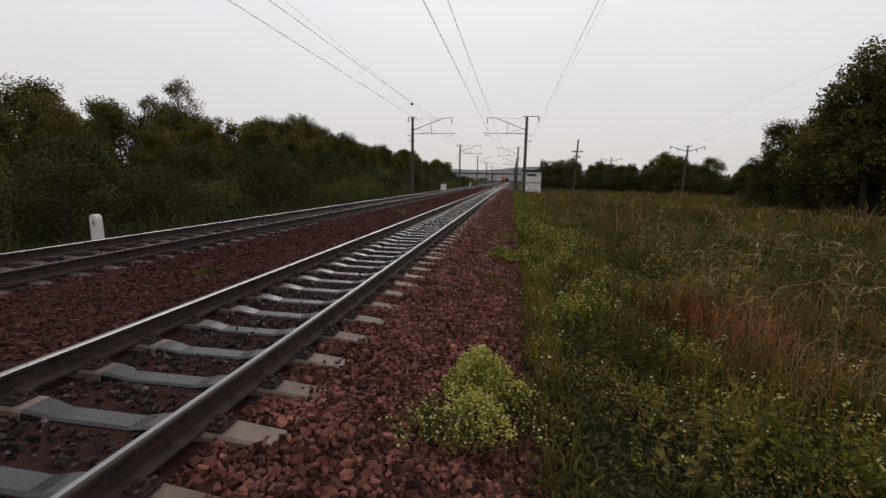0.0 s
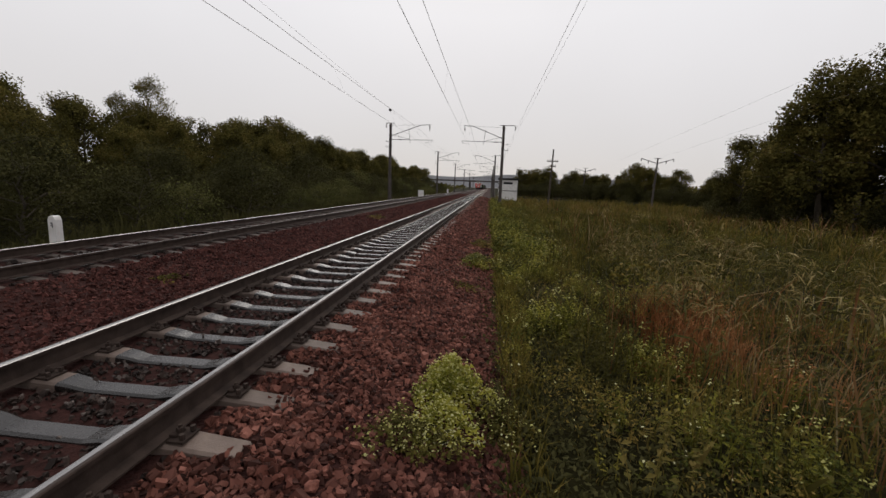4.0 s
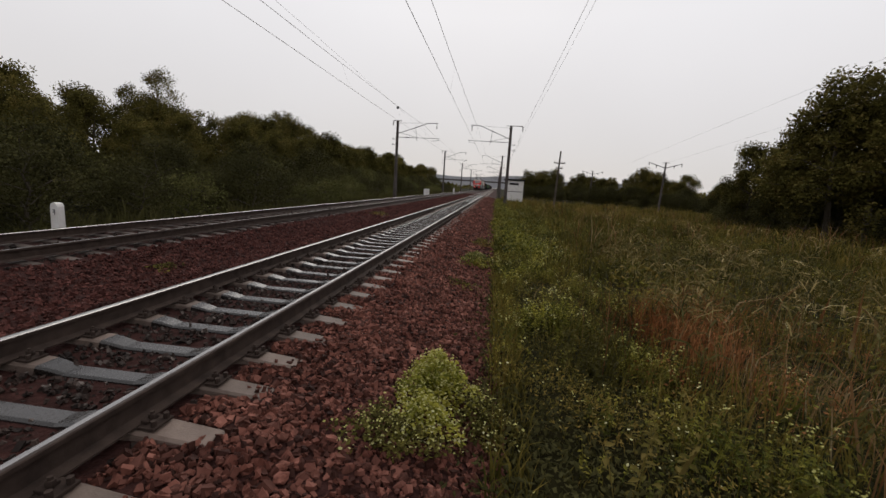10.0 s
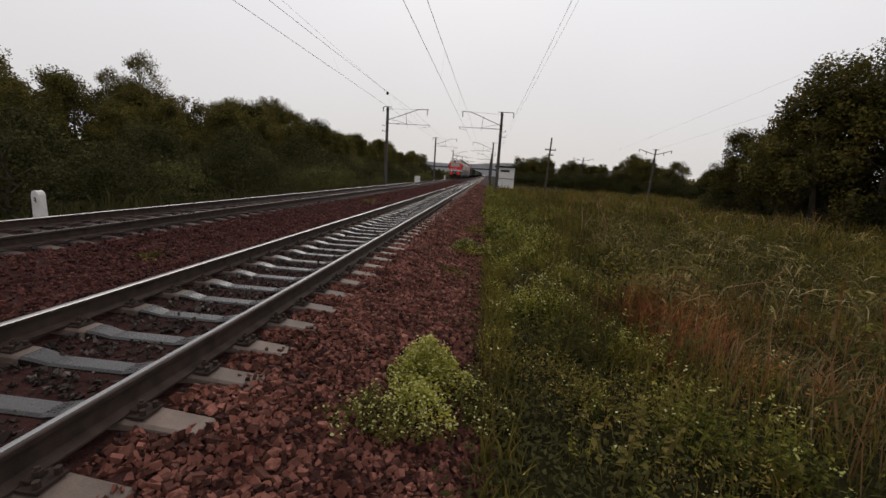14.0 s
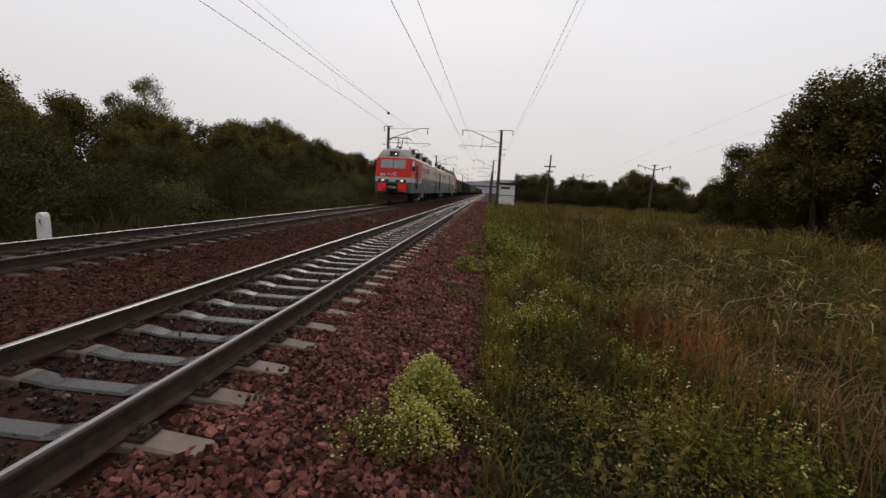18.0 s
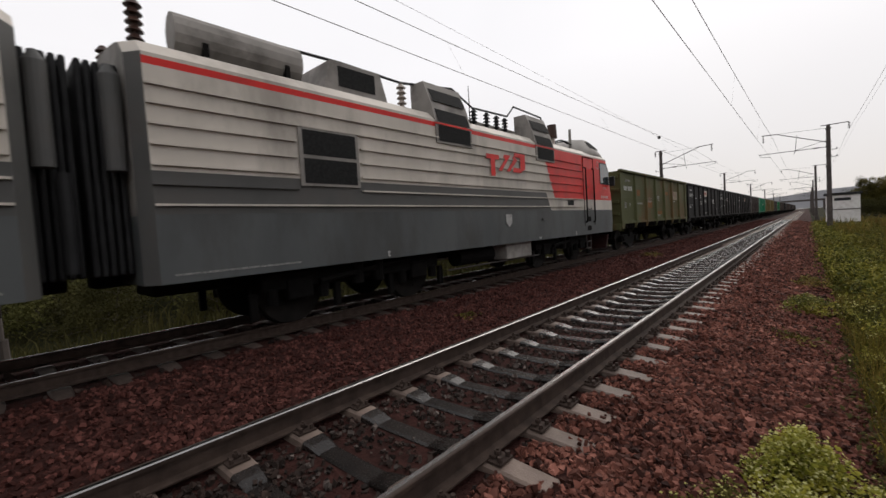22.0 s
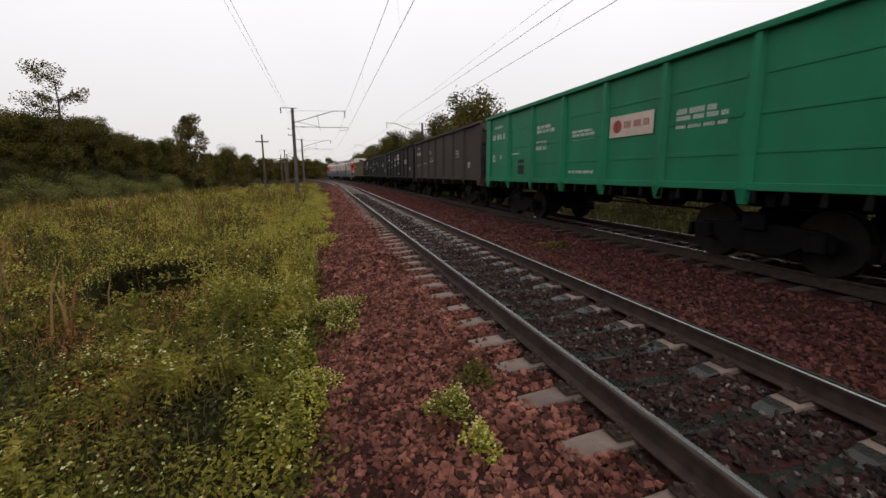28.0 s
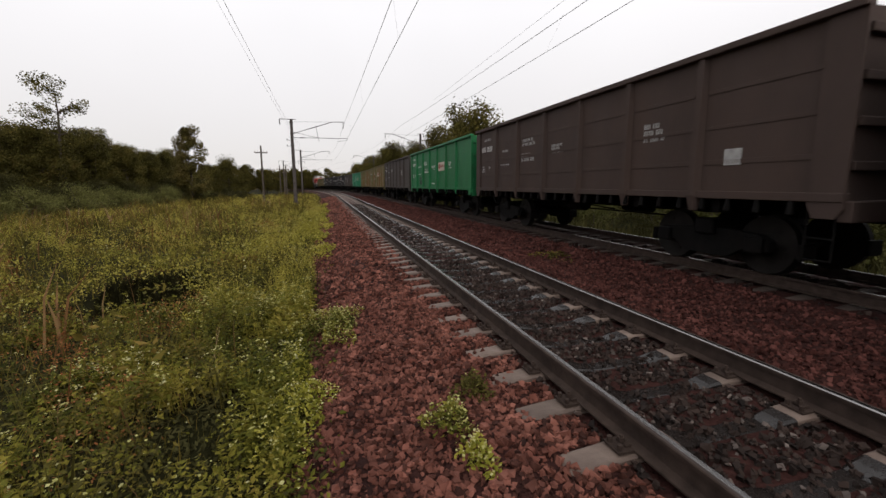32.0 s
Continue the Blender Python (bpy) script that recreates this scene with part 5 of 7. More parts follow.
for x, xm, words in ((0.2, 0.35, "near"), (D2 + 0.2, -5.6, "far")):
    c = wire("contact_wire", spans(x, 6.02, 0.0), 0.009, f"thin dark contact wire over the {words} track")
    mw = wire("messenger_wire", spans(xm, 7.75, 0.55), 0.010, f"thin dark sagging messenger wire over the {words} track")
    for y in range(-38, 47, 12):
        t = (47.5 - y) / 88.5
        bm = bmesh.new()
        tube(bm, (x, y, 6.02), (xm, y, 7.75 - 0.55 * 4 * t * (1 - t)), 0.002, 0.002, 4)
        part("dropper", bm, M_WIRE, mw)
wire("feeder_wire", spans(5.2, 7.65, 0.5), 0.008, "thin dark feeder wire along the outer mast brackets")
wire("feeder_wire", spans(5.55, 7.9, 0.45), 0.005, "thin dark feeder wire along the outer mast brackets")
ball_wire = wire("signal_wire", [(-8.9, 290, 8.7), (-8.9, 91, 8.7), (-8.74, 47.5, 9.6), (-7.6, 10, 9.2), (-7.6, -40, 9.3)], 0.006, "thin dark line with a round marker")
bm = bmesh.new()
bmesh.ops.create_uvsphere(bm, u_segments=14, v_segments=8, radius=0.16, matrix=Matrix.Translation((-8.74, 47.3, 9.58)))
part("marker_ball", bm, M_BLACK, ball_wire, "black round marker ball on the line", True)
for x0, z in ((18.5, 8.2), (23.0, 8.4)):
    wire("power_line", [(x0 + 1.8, 60.6, z - 2.4), (x0, 20, z - 0.4), (x0 - 1.2, -20, z)], 0.005, "thin power line over the field")

# relay hut of white boards
hut = empty("relay_hut", 5.42, 63.4, 0)
tagged(hut, "small white board relay hut with a dark flat roof", "hut")
part("wall", boxm(-1.32, 1.32, -1.4, 1.4, -0.9, 2.62), M_WHITE, hut)
part("roof", boxm(-1.5, 1.5, -1.6, 1.6, 2.62, 2.86, 0.03), M_BLACK, hut, "dark flat roof slab")
part("door", boxm(-1.1, -0.2, -1.43, -1.40, -0.8, 1.35), M_WHITE, hut)
part("vent_window", boxm(-0.7, 0.6, -1.43, -1.40, 2.0, 2.30), M_BLACK, hut, "dark vent strip under the roof")
part("ledge", boxm(-1.34, 1.34, -1.46, -1.40, 1.02, 1.10), M_MAST, hut)

# numbered track post and two white line markers
post = empty("picket_post", -8.4, 9.7, 0)
tagged(post, "white rounded concrete track post with a small number at the rail", "track post")
bm = bmesh.new()
extrude_poly(bm, [(-0.12, -0.9), (0.12, -0.9), (0.105, 0.20), (0.07, 0.28), (0, 0.305), (-0.07, 0.28), (-0.105, 0.20)], "y", -0.09, 0.09)
part("post_body", bm, M_WHITE, post)
bm = bmesh.new()
for a, b in ((0.10, 0.13), (0.04, 0.07)):
    box(bm, -0.03, 0.03, -0.096, -0.09, a, b)
    box(bm, 0.01, 0.03, -0.096, -0.09, a - 0.05, a)
part("painted_number", bm, M_BLACK, post)
for x, y, h in ((-7.5, 62.5, 0.75), (-7.6, 104.0, 0.8)):
    k = empty("line_marker", x, y, 0)
    tagged(k, "small white concrete line marker beside the far track", "marker")
    part("marker_body", boxm(-0.38 if h < 0.78 else -0.15, 0.38 if h < 0.78 else 0.15, -0.2, 0.2, -0.9, h - 0.2, 0.03), M_WHITE, k)
    part("marker_cap", boxm(-0.40 if h < 0.78 else -0.17, 0.40 if h < 0.78 else 0.17, -0.22, 0.22, h - 0.2, h - 0.12, 0.02), M_WHITE, k)


def wood_pole(x, y, top, arms, words, lean=0.0):
    p = empty("utility_pole", x, y, 0)
    tagged(p, words, "utility pole")
    part("pole", tube(bmesh.new(), (0, 0, -1.6), (lean, 0, top), 0.15, 0.10, 10), M_BARK, p)
    for z, w in arms:
        arm = part("crossarm", boxm(lean * 0.9 - w, lean * 0.9 + w, -0.06, 0.06, z - 0.06, z + 0.06, 0.01), M_BARK, p)
        for q in (-w * 0.9, -w * 0.45, w * 0.45, w * 0.9):
            part("insulator", tube(bmesh.new(), (lean * 0.9 + q, 0, z + 0.05), (lean * 0.9 + q, 0, z + 0.24), 0.06, 0.035, 8), M_PORC, arm)
    return p


wood_pole(10.9, 59.5, 6.9, ((5.3, 0.75), (4.6, 0.45)), "dark wooden utility pole with two crossarms in the field", 0.25)
for x, y, t, a in ((10.3, -60, 6.6, 0.8), (9.6, -88, 5.4, 0.6), (12.2, -104, 6.0, 0.7), (11.2, -104, 5.2, 0.5)):
    wood_pole(x, y, t, ((t - 0.9, a),), "dark wooden utility pole with one crossarm in the grass")


def line_mast(x, y, top, words):
    p = empty("power_line_mast", x, y, 0)
    tagged(p, words, "power line mast", "slanted-arm masts across the field")
    part("pole", tube(bmesh.new(), (-0.15, 0, -1.8), (0.05, 0, top), 0.15, 0.10, 10), M_MAST, p)
    for s in (-1, 1):
        arm = part("arm", tube(bmesh.new(), (0.05, 0, top - 0.75), (s * 2.15, 0, top - 0.1), 0.05, 0.04, 6), M_STEEL, p)
        for q in (1.15, 2.1):
            part("insulator", tube(bmesh.new(), (s * q, 0, top - 0.75 + 0.31 * q), (s * q, 0, top - 1.15 + 0.31 * q), 0.06, 0.04, 8), M_BROWNINS, arm)
    part("top_pin", tube(bmesh.new(), (-0.4, 0, top - 0.06), (0.5, 0, top - 0.06), 0.035, 0.035, 6), M_STEEL, p)


line_mast(25.2, 60.6, 6.25, "grey power line mast with two upswept arms in the field")
line_mast(23.2, 95.0, 6.4, "distant grey power line mast with two upswept arms")

# far bridge over the tracks, a thin dark beam with two piers
bridge = empty("road_bridge", 0, 520, 0)
tagged(bridge, "distant grey road bridge crossing the tracks", "bridge")
part("deck", boxm(-70, 70, -4, 4, 7.6, 9.2, 0.1), M_MAST, bridge)
for x in (-22, 14):
    part("pier", boxm(x - 1, x + 1, -3, 3, -1.5, 7.6), M_MAST, bridge)

# ---- vegetation ----
M_GRASS = foliage("field_grass", [(0.030, 0.030, 0.007), (0.066, 0.060, 0.013), (0.125, 0.100, 0.021), (0.21, 0.145, 0.038)], 0.75, 0.2)
M_WEED = foliage("leafy_weed", [(0.026, 0.031, 0.007), (0.072, 0.078, 0.013), (0.17, 0.155, 0.024), (0.29, 0.235, 0.046)], 0.65, 0.2, 1.1)
M_DRY = foliage("dry_stalks", [(0.075, 0.030, 0.012), (0.14, 0.062, 0.024), (0.22, 0.14, 0.065), (0.34, 0.27, 0.16)], 0.8, 0.1)
M_STRAW = foliage("yellow_grass", [(0.165, 0.155, 0.028), (0.30, 0.27, 0.05), (0.41, 0.35, 0.075), (0.48, 0.38, 0.115)], 0.75, 0.3, 0.35)
M_RUST = foliage("rusty_stalks", [(0.10, 0.034, 0.013), (0.20, 0.075, 0.026), (0.36, 0.17, 0.07)], 0.8, 0.1)
M_FLOWER = foliage("pale_flowers", [(0.28, 0.27, 0.07), (0.42, 0.40, 0.15), (0.58, 0.55, 0.34)], 0.7, 0.2)
M_BUSH = foliage("lime_weed", [(0.090, 0.098, 0.015), (0.21, 0.208, 0.030), (0.34, 0.31, 0.048), (0.48, 0.41, 0.10)], 0.6, 0.3, 1.4)
M_WILLOW = foliage("pale_willow_leaves", [(0.050, 0.052, 0.016), (0.095, 0.094, 0.030), (0.145, 0.138, 0.048)], 0.85, 0.25)
M_WILLOW_PALE = foliage("grey_green_willow_leaves", [(0.085, 0.088, 0.028), (0.15, 0.148, 0.048), (0.22, 0.21, 0.075)], 0.85, 0.3)
M_SHRUB = foliage("dark_shrub_leaves", [(0.026, 0.0255, 0.009), (0.052, 0.049, 0.017), (0.085, 0.076, 0.027)], 0.85, 0.2)

rng = np.random.default_rng(7)


def blade_mesh(name, base, height, width, lean, material):
    """Bent tapering blades on the given base points."""
    n = len(base)
    a = rng.uniform(0, 2 * np.pi, n)
    d = np.stack([np.cos(a), np.sin(a), np.zeros(n)], 1)
    b = rng.uniform(0, 2 * np.pi, n)
    s = np.stack([np.cos(b), np.sin(b), np.zeros(n)], 1) * (width / 2)[:, None]
    up = np.array([0, 0, 1.0])
    mid = base + d * (lean * 0.3)[:, None] + up * (height * 0.58)[:, None]
    tip = base + d * lean[:, None] + up * (height * (1 - 0.25 * np.minimum(1, lean / height)))[:, None]
    v = np.stack([base - s, base + s, mid - s * 0.75, mid + s * 0.75, tip], 1).reshape(-1, 3)
    i = np.arange(n) * 5
    quads = np.stack([i, i + 1, i + 3, i + 2], 1).tolist()
    tris = np.stack([i + 2, i + 3, i + 4], 1).tolist()
    return fast_mesh(name, v.tolist(), quads + tris, material)


def leaf_mesh(name, pts, size, material, flat=0.5, ratio=0.5):
    """Rhombic leaves with a crease, scattered on points."""
    n = len(pts)
    nrm = rng.normal(size=(n, 3))
    nrm[:, 2] = np.abs(nrm[:, 2]) + flat
    nrm /= np.linalg.norm(nrm, axis=1)[:, None]
    t = np.cross(nrm, rng.normal(size=(n, 3)))
    t /= np.linalg.norm(t, axis=1)[:, None] + 1e-9
    u = np.cross(nrm, t)
    sz = size[:, None]
    v = np.stack([pts - t * sz * 0.5, pts + u * sz * ratio * 0.5 - nrm * sz * 0.08, pts + t * sz * 0.5, pts - u * sz * ratio * 0.5 - nrm * sz * 0.08], 1).reshape(-1, 3)
    i = np.arange(n) * 4
    return fast_mesh(name, v.tolist(), np.stack([i, i + 1, i + 2, i + 3], 1).tolist(), material)


def on_ground(u, y, lift=0.0):
    z = np.array([ground_z(a, b) for a, b in zip(u, y)]) + lift
    x = u + np.array([bend(max(b, -320)) for b in y])
    return np.stack([x, y, z], 1)


def patchy(u, y, scale, seed):
    return np.array([noise.noise((a * scale, b * scale, seed)) for a, b in zip(u, y)])


def stuff(name, me, label, category="grass"):
    return tagged(new(name, me), label, category, kind="stuff")


def sow(n, u0, u1, y0, y1, h0, h1, w0, w1, name, material, label, keep=None, lean=0.5, near=1.0):
    u = u0 + (u1 - u0) * rng.random(n) ** near
    y = rng.uniform(y0, y1, n)
    p = patchy(u, y, 0.35, 4)
    if keep is not None:
        k = keep(u, y, p)
        u, y, p = u[k], y[k], p[k]
    n = len(u)
    edge = np.clip((np.abs(u - 0) - 2.9) / 1.6, 0.3, 1) if u0 > 0 else np.ones(n)
    h = rng.uniform(h0, h1, n) * np.clip(1 + p * 1.5, 0.45, 1.8) * edge
    w = rng.uniform(w0, w1, n)
    l = h * rng.uniform(0.1, 0.2 + lean, n)
    return stuff(name, blade_mesh(name, on_ground(u, y, -0.03), h, w, l, material), label)


def reddish(u, y):
    return ((u - 6.6) / 2.0) ** 2 + ((y - 6.2) / 2.0) ** 2


def rusty(u, y):
    return ((u - 6.0) / 0.85) ** 2 + ((y - 6.7) / 1.0) ** 2


sow(4500, 3.05, 10, -9, 0.5, 0.15, 0.4, 0.007, 0.016, "tall_grass", M_GRASS, "low olive green grass beside the ballast", lambda u, y, p: hollow(u, y) > 1, 0.6, 1.3)
sow(9000, 3.05, 10, 0.5, 12, 0.2, 0.5, 0.008, 0.020, "tall_grass", M_GRASS, "dense olive green tall grass beside the ballast", lambda u, y, p: (rusty(u, y) > 0.8) | (rng.random(len(u)) < 0.2), 0.6, 1.3)
sow(12000, 3.1, 20, -34, -8.5, 0.3, 0.6, 0.014, 0.03, "tall_grass", M_GRASS, "uneven olive green field grass", lambda u, y, p: hollow(u, y) > 1, 0.6, 1.2)
sow(24000, 3.1, 20, 8, 42, 0.4, 0.8, 0.016, 0.036, "tall_grass", M_GRASS, "tall olive green field grass", lambda u, y, p: ((u > 9.5) | (y > 11)), 0.6, 1.2)
sow(46000, 3.2, 46, -95, 82, 0.5, 1.0, 0.04, 0.10, "field_grass", M_GRASS, "far field of uneven olive grass", lambda u, y, p: (u > 16) | (y > 36) | (y < -30), 0.5)
sow(2600, 3.6, 15, -12, 16, 0.5, 1.05, 0.006, 0.016, "dry_stalks", M_DRY, "brown and straw-coloured dead stalks among the grass", lambda u, y, p: (reddish(u, y) < 1.3) | (rng.random(len(u)) < 0.25), 0.7)
sow(900, 4.4, 9, 3.2, 9.5, 0.45, 0.9, 0.006, 0.013, "dead_stalks", M_RUST, "brown dead weed stalks in the grass", lambda u, y, p: reddish(u, y) < 1.0 + 0.6 * p, 0.5)
sow(380, 5.8, 9.5, 2.4, 6.0, 0.5, 0.85, 0.008, 0.018, "dry_stalks", M_DRY, "brown dry stalks at the edge of the reeds", None, 0.5)
sow(1100, 4.8, 7.2, 5, 8.5, 0.55, 0.95, 0.008, 0.018, "rusty_stalks", M_RUST, "dense rust-red dead stalks in one patch", lambda u, y, p: rusty(u, y) < 1, 0.45)
sow(13000, 3.4, 44, -95, -9, 0.22, 0.48, 0.014, 0.035, "yellowing_grass", M_STRAW, "yellowing tall grass across the field", lambda u, y, p: (hollow(u, y) > 1) & (rng.random(len(u)) < 0.3 + 0.7 * np.minimum(1, (-y - 4) / 16)), 0.6, 1.6)
sow(9000, 6, 40, -60, 60, 0.6, 1.1, 0.03, 0.06, "dry_stalks", M_DRY, "scattered dry stalks across the field", lambda u, y, p: p > 0.12, 0.6)
sow(16000, -15, -8.5, -70, 130, 0.35, 0.9, 0.03, 0.07, "verge_grass", M_SHRUB, "rough olive grass beyond the far track", None, 0.5)


def leafy(name, n_plants, per, u0, u1, y0, y1, h0, h1, leaf0, leaf1, material, label, keep=None, flowers=0.0, near=1.4):
    u = u0 + (u1 - u0) * rng.random(n_plants) ** near
    y = rng.uniform(y0, y1, n_plants)
    if keep is not None:
        k = keep(u, y, patchy(u, y, 0.6, 11))
        u, y = u[k], y[k]
    base = np.repeat(on_ground(u, y), per, 0)
    h = np.repeat(rng.uniform(h0, h1, len(u)), per)
    n = len(base)
    f = rng.random(n) ** 0.6
    spread = 0.10 + 0.10 * f
    pts = base + np.stack([rng.normal(0, 1, n) * spread, rng.normal(0, 1, n) * spread, f * h], 1)
    stuff(name, leaf_mesh(name, pts, rng.uniform(leaf0, leaf1, n), material), label, "weeds")
    if flowers:
        m = int(len(u) * flowers)
        i = rng.integers(0, n, m)
        fp = base[i] + np.stack([rng.normal(0, 0.12, m), rng.normal(0, 0.12, m), h[i] * rng.uniform(0.9, 1.12, m)], 1)
        stuff("pale_flowers", leaf_mesh("pale_flowers", fp, rng.uniform(0.015, 0.032, m), M_FLOWER, 1.5, 0.9), "small white and yellow flower heads on weeds", "flowers")


def axis_leaves(name, pts, along, size, ratio, material, fold=0.12):
    """Pointed leaves laid along the given directions, each folded along its midrib."""
    n = len(pts)
    t = along / np.linalg.norm(along, axis=1)[:, None]
    side = np.cross(np.array([0, 0, 1.0]), t) + rng.normal(0, 0.25, (n, 3))
    side -= t * np.sum(side * t, 1)[:, None]
    side /= np.linalg.norm(side, axis=1)[:, None] + 1e-9
    nrm = np.cross(t, side)
    L, W, U = t * size[:, None], side * (size * ratio * 0.5)[:, None], nrm * (size * fold)[:, None]
    v = np.stack([pts, pts + L * 0.45 + W + U, pts + L * 0.45, pts + L * 0.45 - W + U, pts + L], 1).reshape(-1, 3)
    i = np.arange(n) * 5
    f = np.concatenate([np.stack([i, i + 2, i + 1], 1), np.stack([i, i + 3, i + 2], 1), np.stack([i + 1, i + 2, i + 4], 1), np.stack([i + 2, i + 3, i + 4], 1)])
    return fast_mesh(name, v.tolist(), f.tolist(), material)


def herbs(name, n, stems, per, u0, u1, y0, y1, h0, h1, leaf0, leaf1, material, label, keep=None, near=1.3, flowers=0.0, ratio=0.5, gap=-0.12):
    """Bushy herbs: leaning stems with leaves in whorls and pale flower heads at the top."""
    u = u0 + (u1 - u0) * rng.random(n) ** near
    y = rng.uniform(y0, y1, n)
    clump = patchy(u, y, 1.05, 17) + 0.5 * patchy(u, y, 0.4, 5)
    lift = np.clip(0.75 + 1.6 * clump, 0.45, 1.75)
    k = (hollow(u, y) > 1.15) & (clump > gap)
    if keep is not None:
        k &= keep(u, y, patchy(u, y, 0.6, 11))
    u, y, lift = u[k], y[k], lift[k]
    m = len(u)
    root = np.repeat(on_ground(u, y, -0.02), stems, 0) + rng.normal(0, 0.07, (m * stems, 3)) * np.array([1, 1, 0])
    h = np.repeat(rng.uniform(h0, h1, m) * lift, stems) * rng.uniform(0.65, 1.1, m * stems)
    lean = rng.normal(0, 0.30, (m * stems, 3)) * np.array([1, 1, 0]) * h[:, None]
    edge = np.clip(3.02 - (root[:, 0] + lean[:, 0]), 0, None) if u0 < 6 and y0 > -40 else 0
    lean[:, 0] += edge
    f = np.tile(np.linspace(0.22, 1.0, per), m * stems) + rng.normal(0, 0.04, m * stems * per)
    R, H, N = np.repeat(root, per, 0), np.repeat(h, per), np.repeat(lean, per, 0)
    pts = R + N * (np.abs(f) ** 1.5)[:, None] + np.array([0, 0, 1.0]) * (f * H)[:, None]
    a = rng.uniform(0, 2 * np.pi, len(pts))
    along = np.stack([np.cos(a), np.sin(a), rng.uniform(-0.35, 0.45, len(pts))], 1)
    size = rng.uniform(leaf0, leaf1, len(pts)) * (1.15 - 0.5 * f)
    stuff(name, axis_leaves(name, pts, along, size, ratio, material), label, "weeds")
    w = np.array([0.004, 0.0, 0.0])
    tip = root + lean + np.array([0, 0, 1.0]) * h[:, None]
    mid = root + lean * 0.35 + np.array([0, 0, 0.5]) * h[:, None]
    v = np.stack([root - w, root + w, mid + w, tip, mid - w], 1).reshape(-1, 3)
    i = np.arange(len(root)) * 5
    stuff("weed_stems", fast_mesh("weed_stems", v.tolist(), np.stack([i, i + 1, i + 2, i + 3, i + 4], 1).tolist(), material), "thin green weed stems", "weeds")
    if flowers:
        c = rng.random(len(tip)) < flowers * 0.28
        heads = np.repeat(tip[c], 7, 0)
        heads = heads + rng.normal(0, 0.022, heads.shape) + np.array([0, 0, 0.02])
        stuff("pale_flowers", leaf_mesh("pale_flowers", heads, rng.uniform(0.014, 0.03, len(heads)) * (1 + leaf0 * 3), M_FLOWER, 1.5, 0.9), "small white and yellow flower heads on weeds", "flowers")


def reeds(name, n, per, u0, u1, y0, y1, h0, h1, length, width, material, label, keep=None):
    """Tall stalks with long arching blades that bend over at mid-length."""
    u, y = rng.uniform(u0, u1, n), rng.uniform(y0, y1, n)
    if keep is not None:
        k = keep(u, y, patchy(u, y, 0.4, 31))
        u, y = u[k], y[k]
    m = len(u)
    root = np.repeat(on_ground(u, y), per, 0)
    h = np.repeat(rng.uniform(h0, h1, m), per)
    f = rng.uniform(0.35, 1.0, m * per)
    a = rng.uniform(0, 2 * np.pi, m * per)
    d = np.stack([np.cos(a), np.sin(a), np.zeros(m * per)], 1)
    side = np.stack([-np.sin(a), np.cos(a), np.zeros(m * per)], 1)
    L = length * rng.uniform(0.6, 1.2, m * per)
    up = np.array([0, 0, 1.0])
    p0 = root + up * (h * f)[:, None]
    droop = rng.uniform(0.1, 0.75, m * per)
    p1 = p0 + d * (L * 0.35)[:, None] + up * (L * 0.28)[:, None]
    p2 = p1 + d * (L * 0.35)[:, None] + up * (L * (0.10 - 0.3 * droop))[:, None]
    p3 = p2 + d * (L * 0.22)[:, None] - up * (L * droop * 0.5)[:, None]
    w = width * rng.uniform(0.6, 1.3, m * per)
    tw = rng.normal(0, 0.5, m * per)
    side = side * np.cos(tw)[:, None] + up * np.sin(tw)[:, None]
    s0, s1, s2 = side * (w * 0.3)[:, None], side * (w * 0.5)[:, None], side * (w * 0.42)[:, None]
    v = np.stack([p0 - s0, p0 + s0, p1 - s1, p1 + s1, p2 - s2, p2 + s2, p3], 1).reshape(-1, 3)
    i = np.arange(m * per) * 7
    faces = np.stack([i, i + 1, i + 3, i + 2], 1).tolist() + np.stack([i + 2, i + 3, i + 5, i + 4], 1).tolist() + np.stack([i + 4, i + 5, i + 6], 1).tolist()
    stuff(name, fast_mesh(name, v.tolist(), faces, material), label, "reeds")
    base = on_ground(u, y, -0.03)
    stuff("reed_stalks", blade_mesh("reed_stalks", base, h[::per] * 1.05, np.full(m, 0.012), h[::per] * 0.08, material), "thin straw-coloured reed stalks", "reeds")


# added soil-dark blades: the shade under the hollow's overhanging weeds
sow(1300, 5.3, 7.3, -11.4, -9.8, 0.3, 0.55, 0.03, 0.06, "dark_thatch", M_SOIL, "near-black blades added for the shade along the back of the hollow", lambda u, y, p: hollow(u, y) < 3.0, 0.5)
M_REED = foliage("pale_reed_blades", [(0.055, 0.047, 0.014), (0.115, 0.090, 0.028), (0.24, 0.18, 0.07), (0.48, 0.40, 0.22)], 0.7, 0.2, 0.9)
M_REED_DARK = foliage("green_reed_blades", [(0.026, 0.026, 0.007), (0.056, 0.052, 0.013), (0.105, 0.088, 0.024)], 0.7, 0.25, 0.9)
reeds("reed_leaves", 260, 5, 5.2, 12, 5.5, 17, 0.65, 1.15, 0.50, 0.026, M_REED, "pale drooping reed leaves above the grass", lambda u, y, p: (u > 4.2 + 0.16 * y) & (p > -0.25))
reeds("reed_leaves", 300, 7, 5.2, 15, 3.5, 18, 0.45, 1.0, 0.50, 0.024, M_REED_DARK, "dark green drooping reed leaves", lambda u, y, p: u > 4.4 + 0.12 * y)
reeds("reed_leaves", 120, 5, 10, 26, 14, 34, 0.7, 1.1, 0.7, 0.05, M_REED, "pale reed leaves far across the field", lambda u, y, p: p > 0.05)

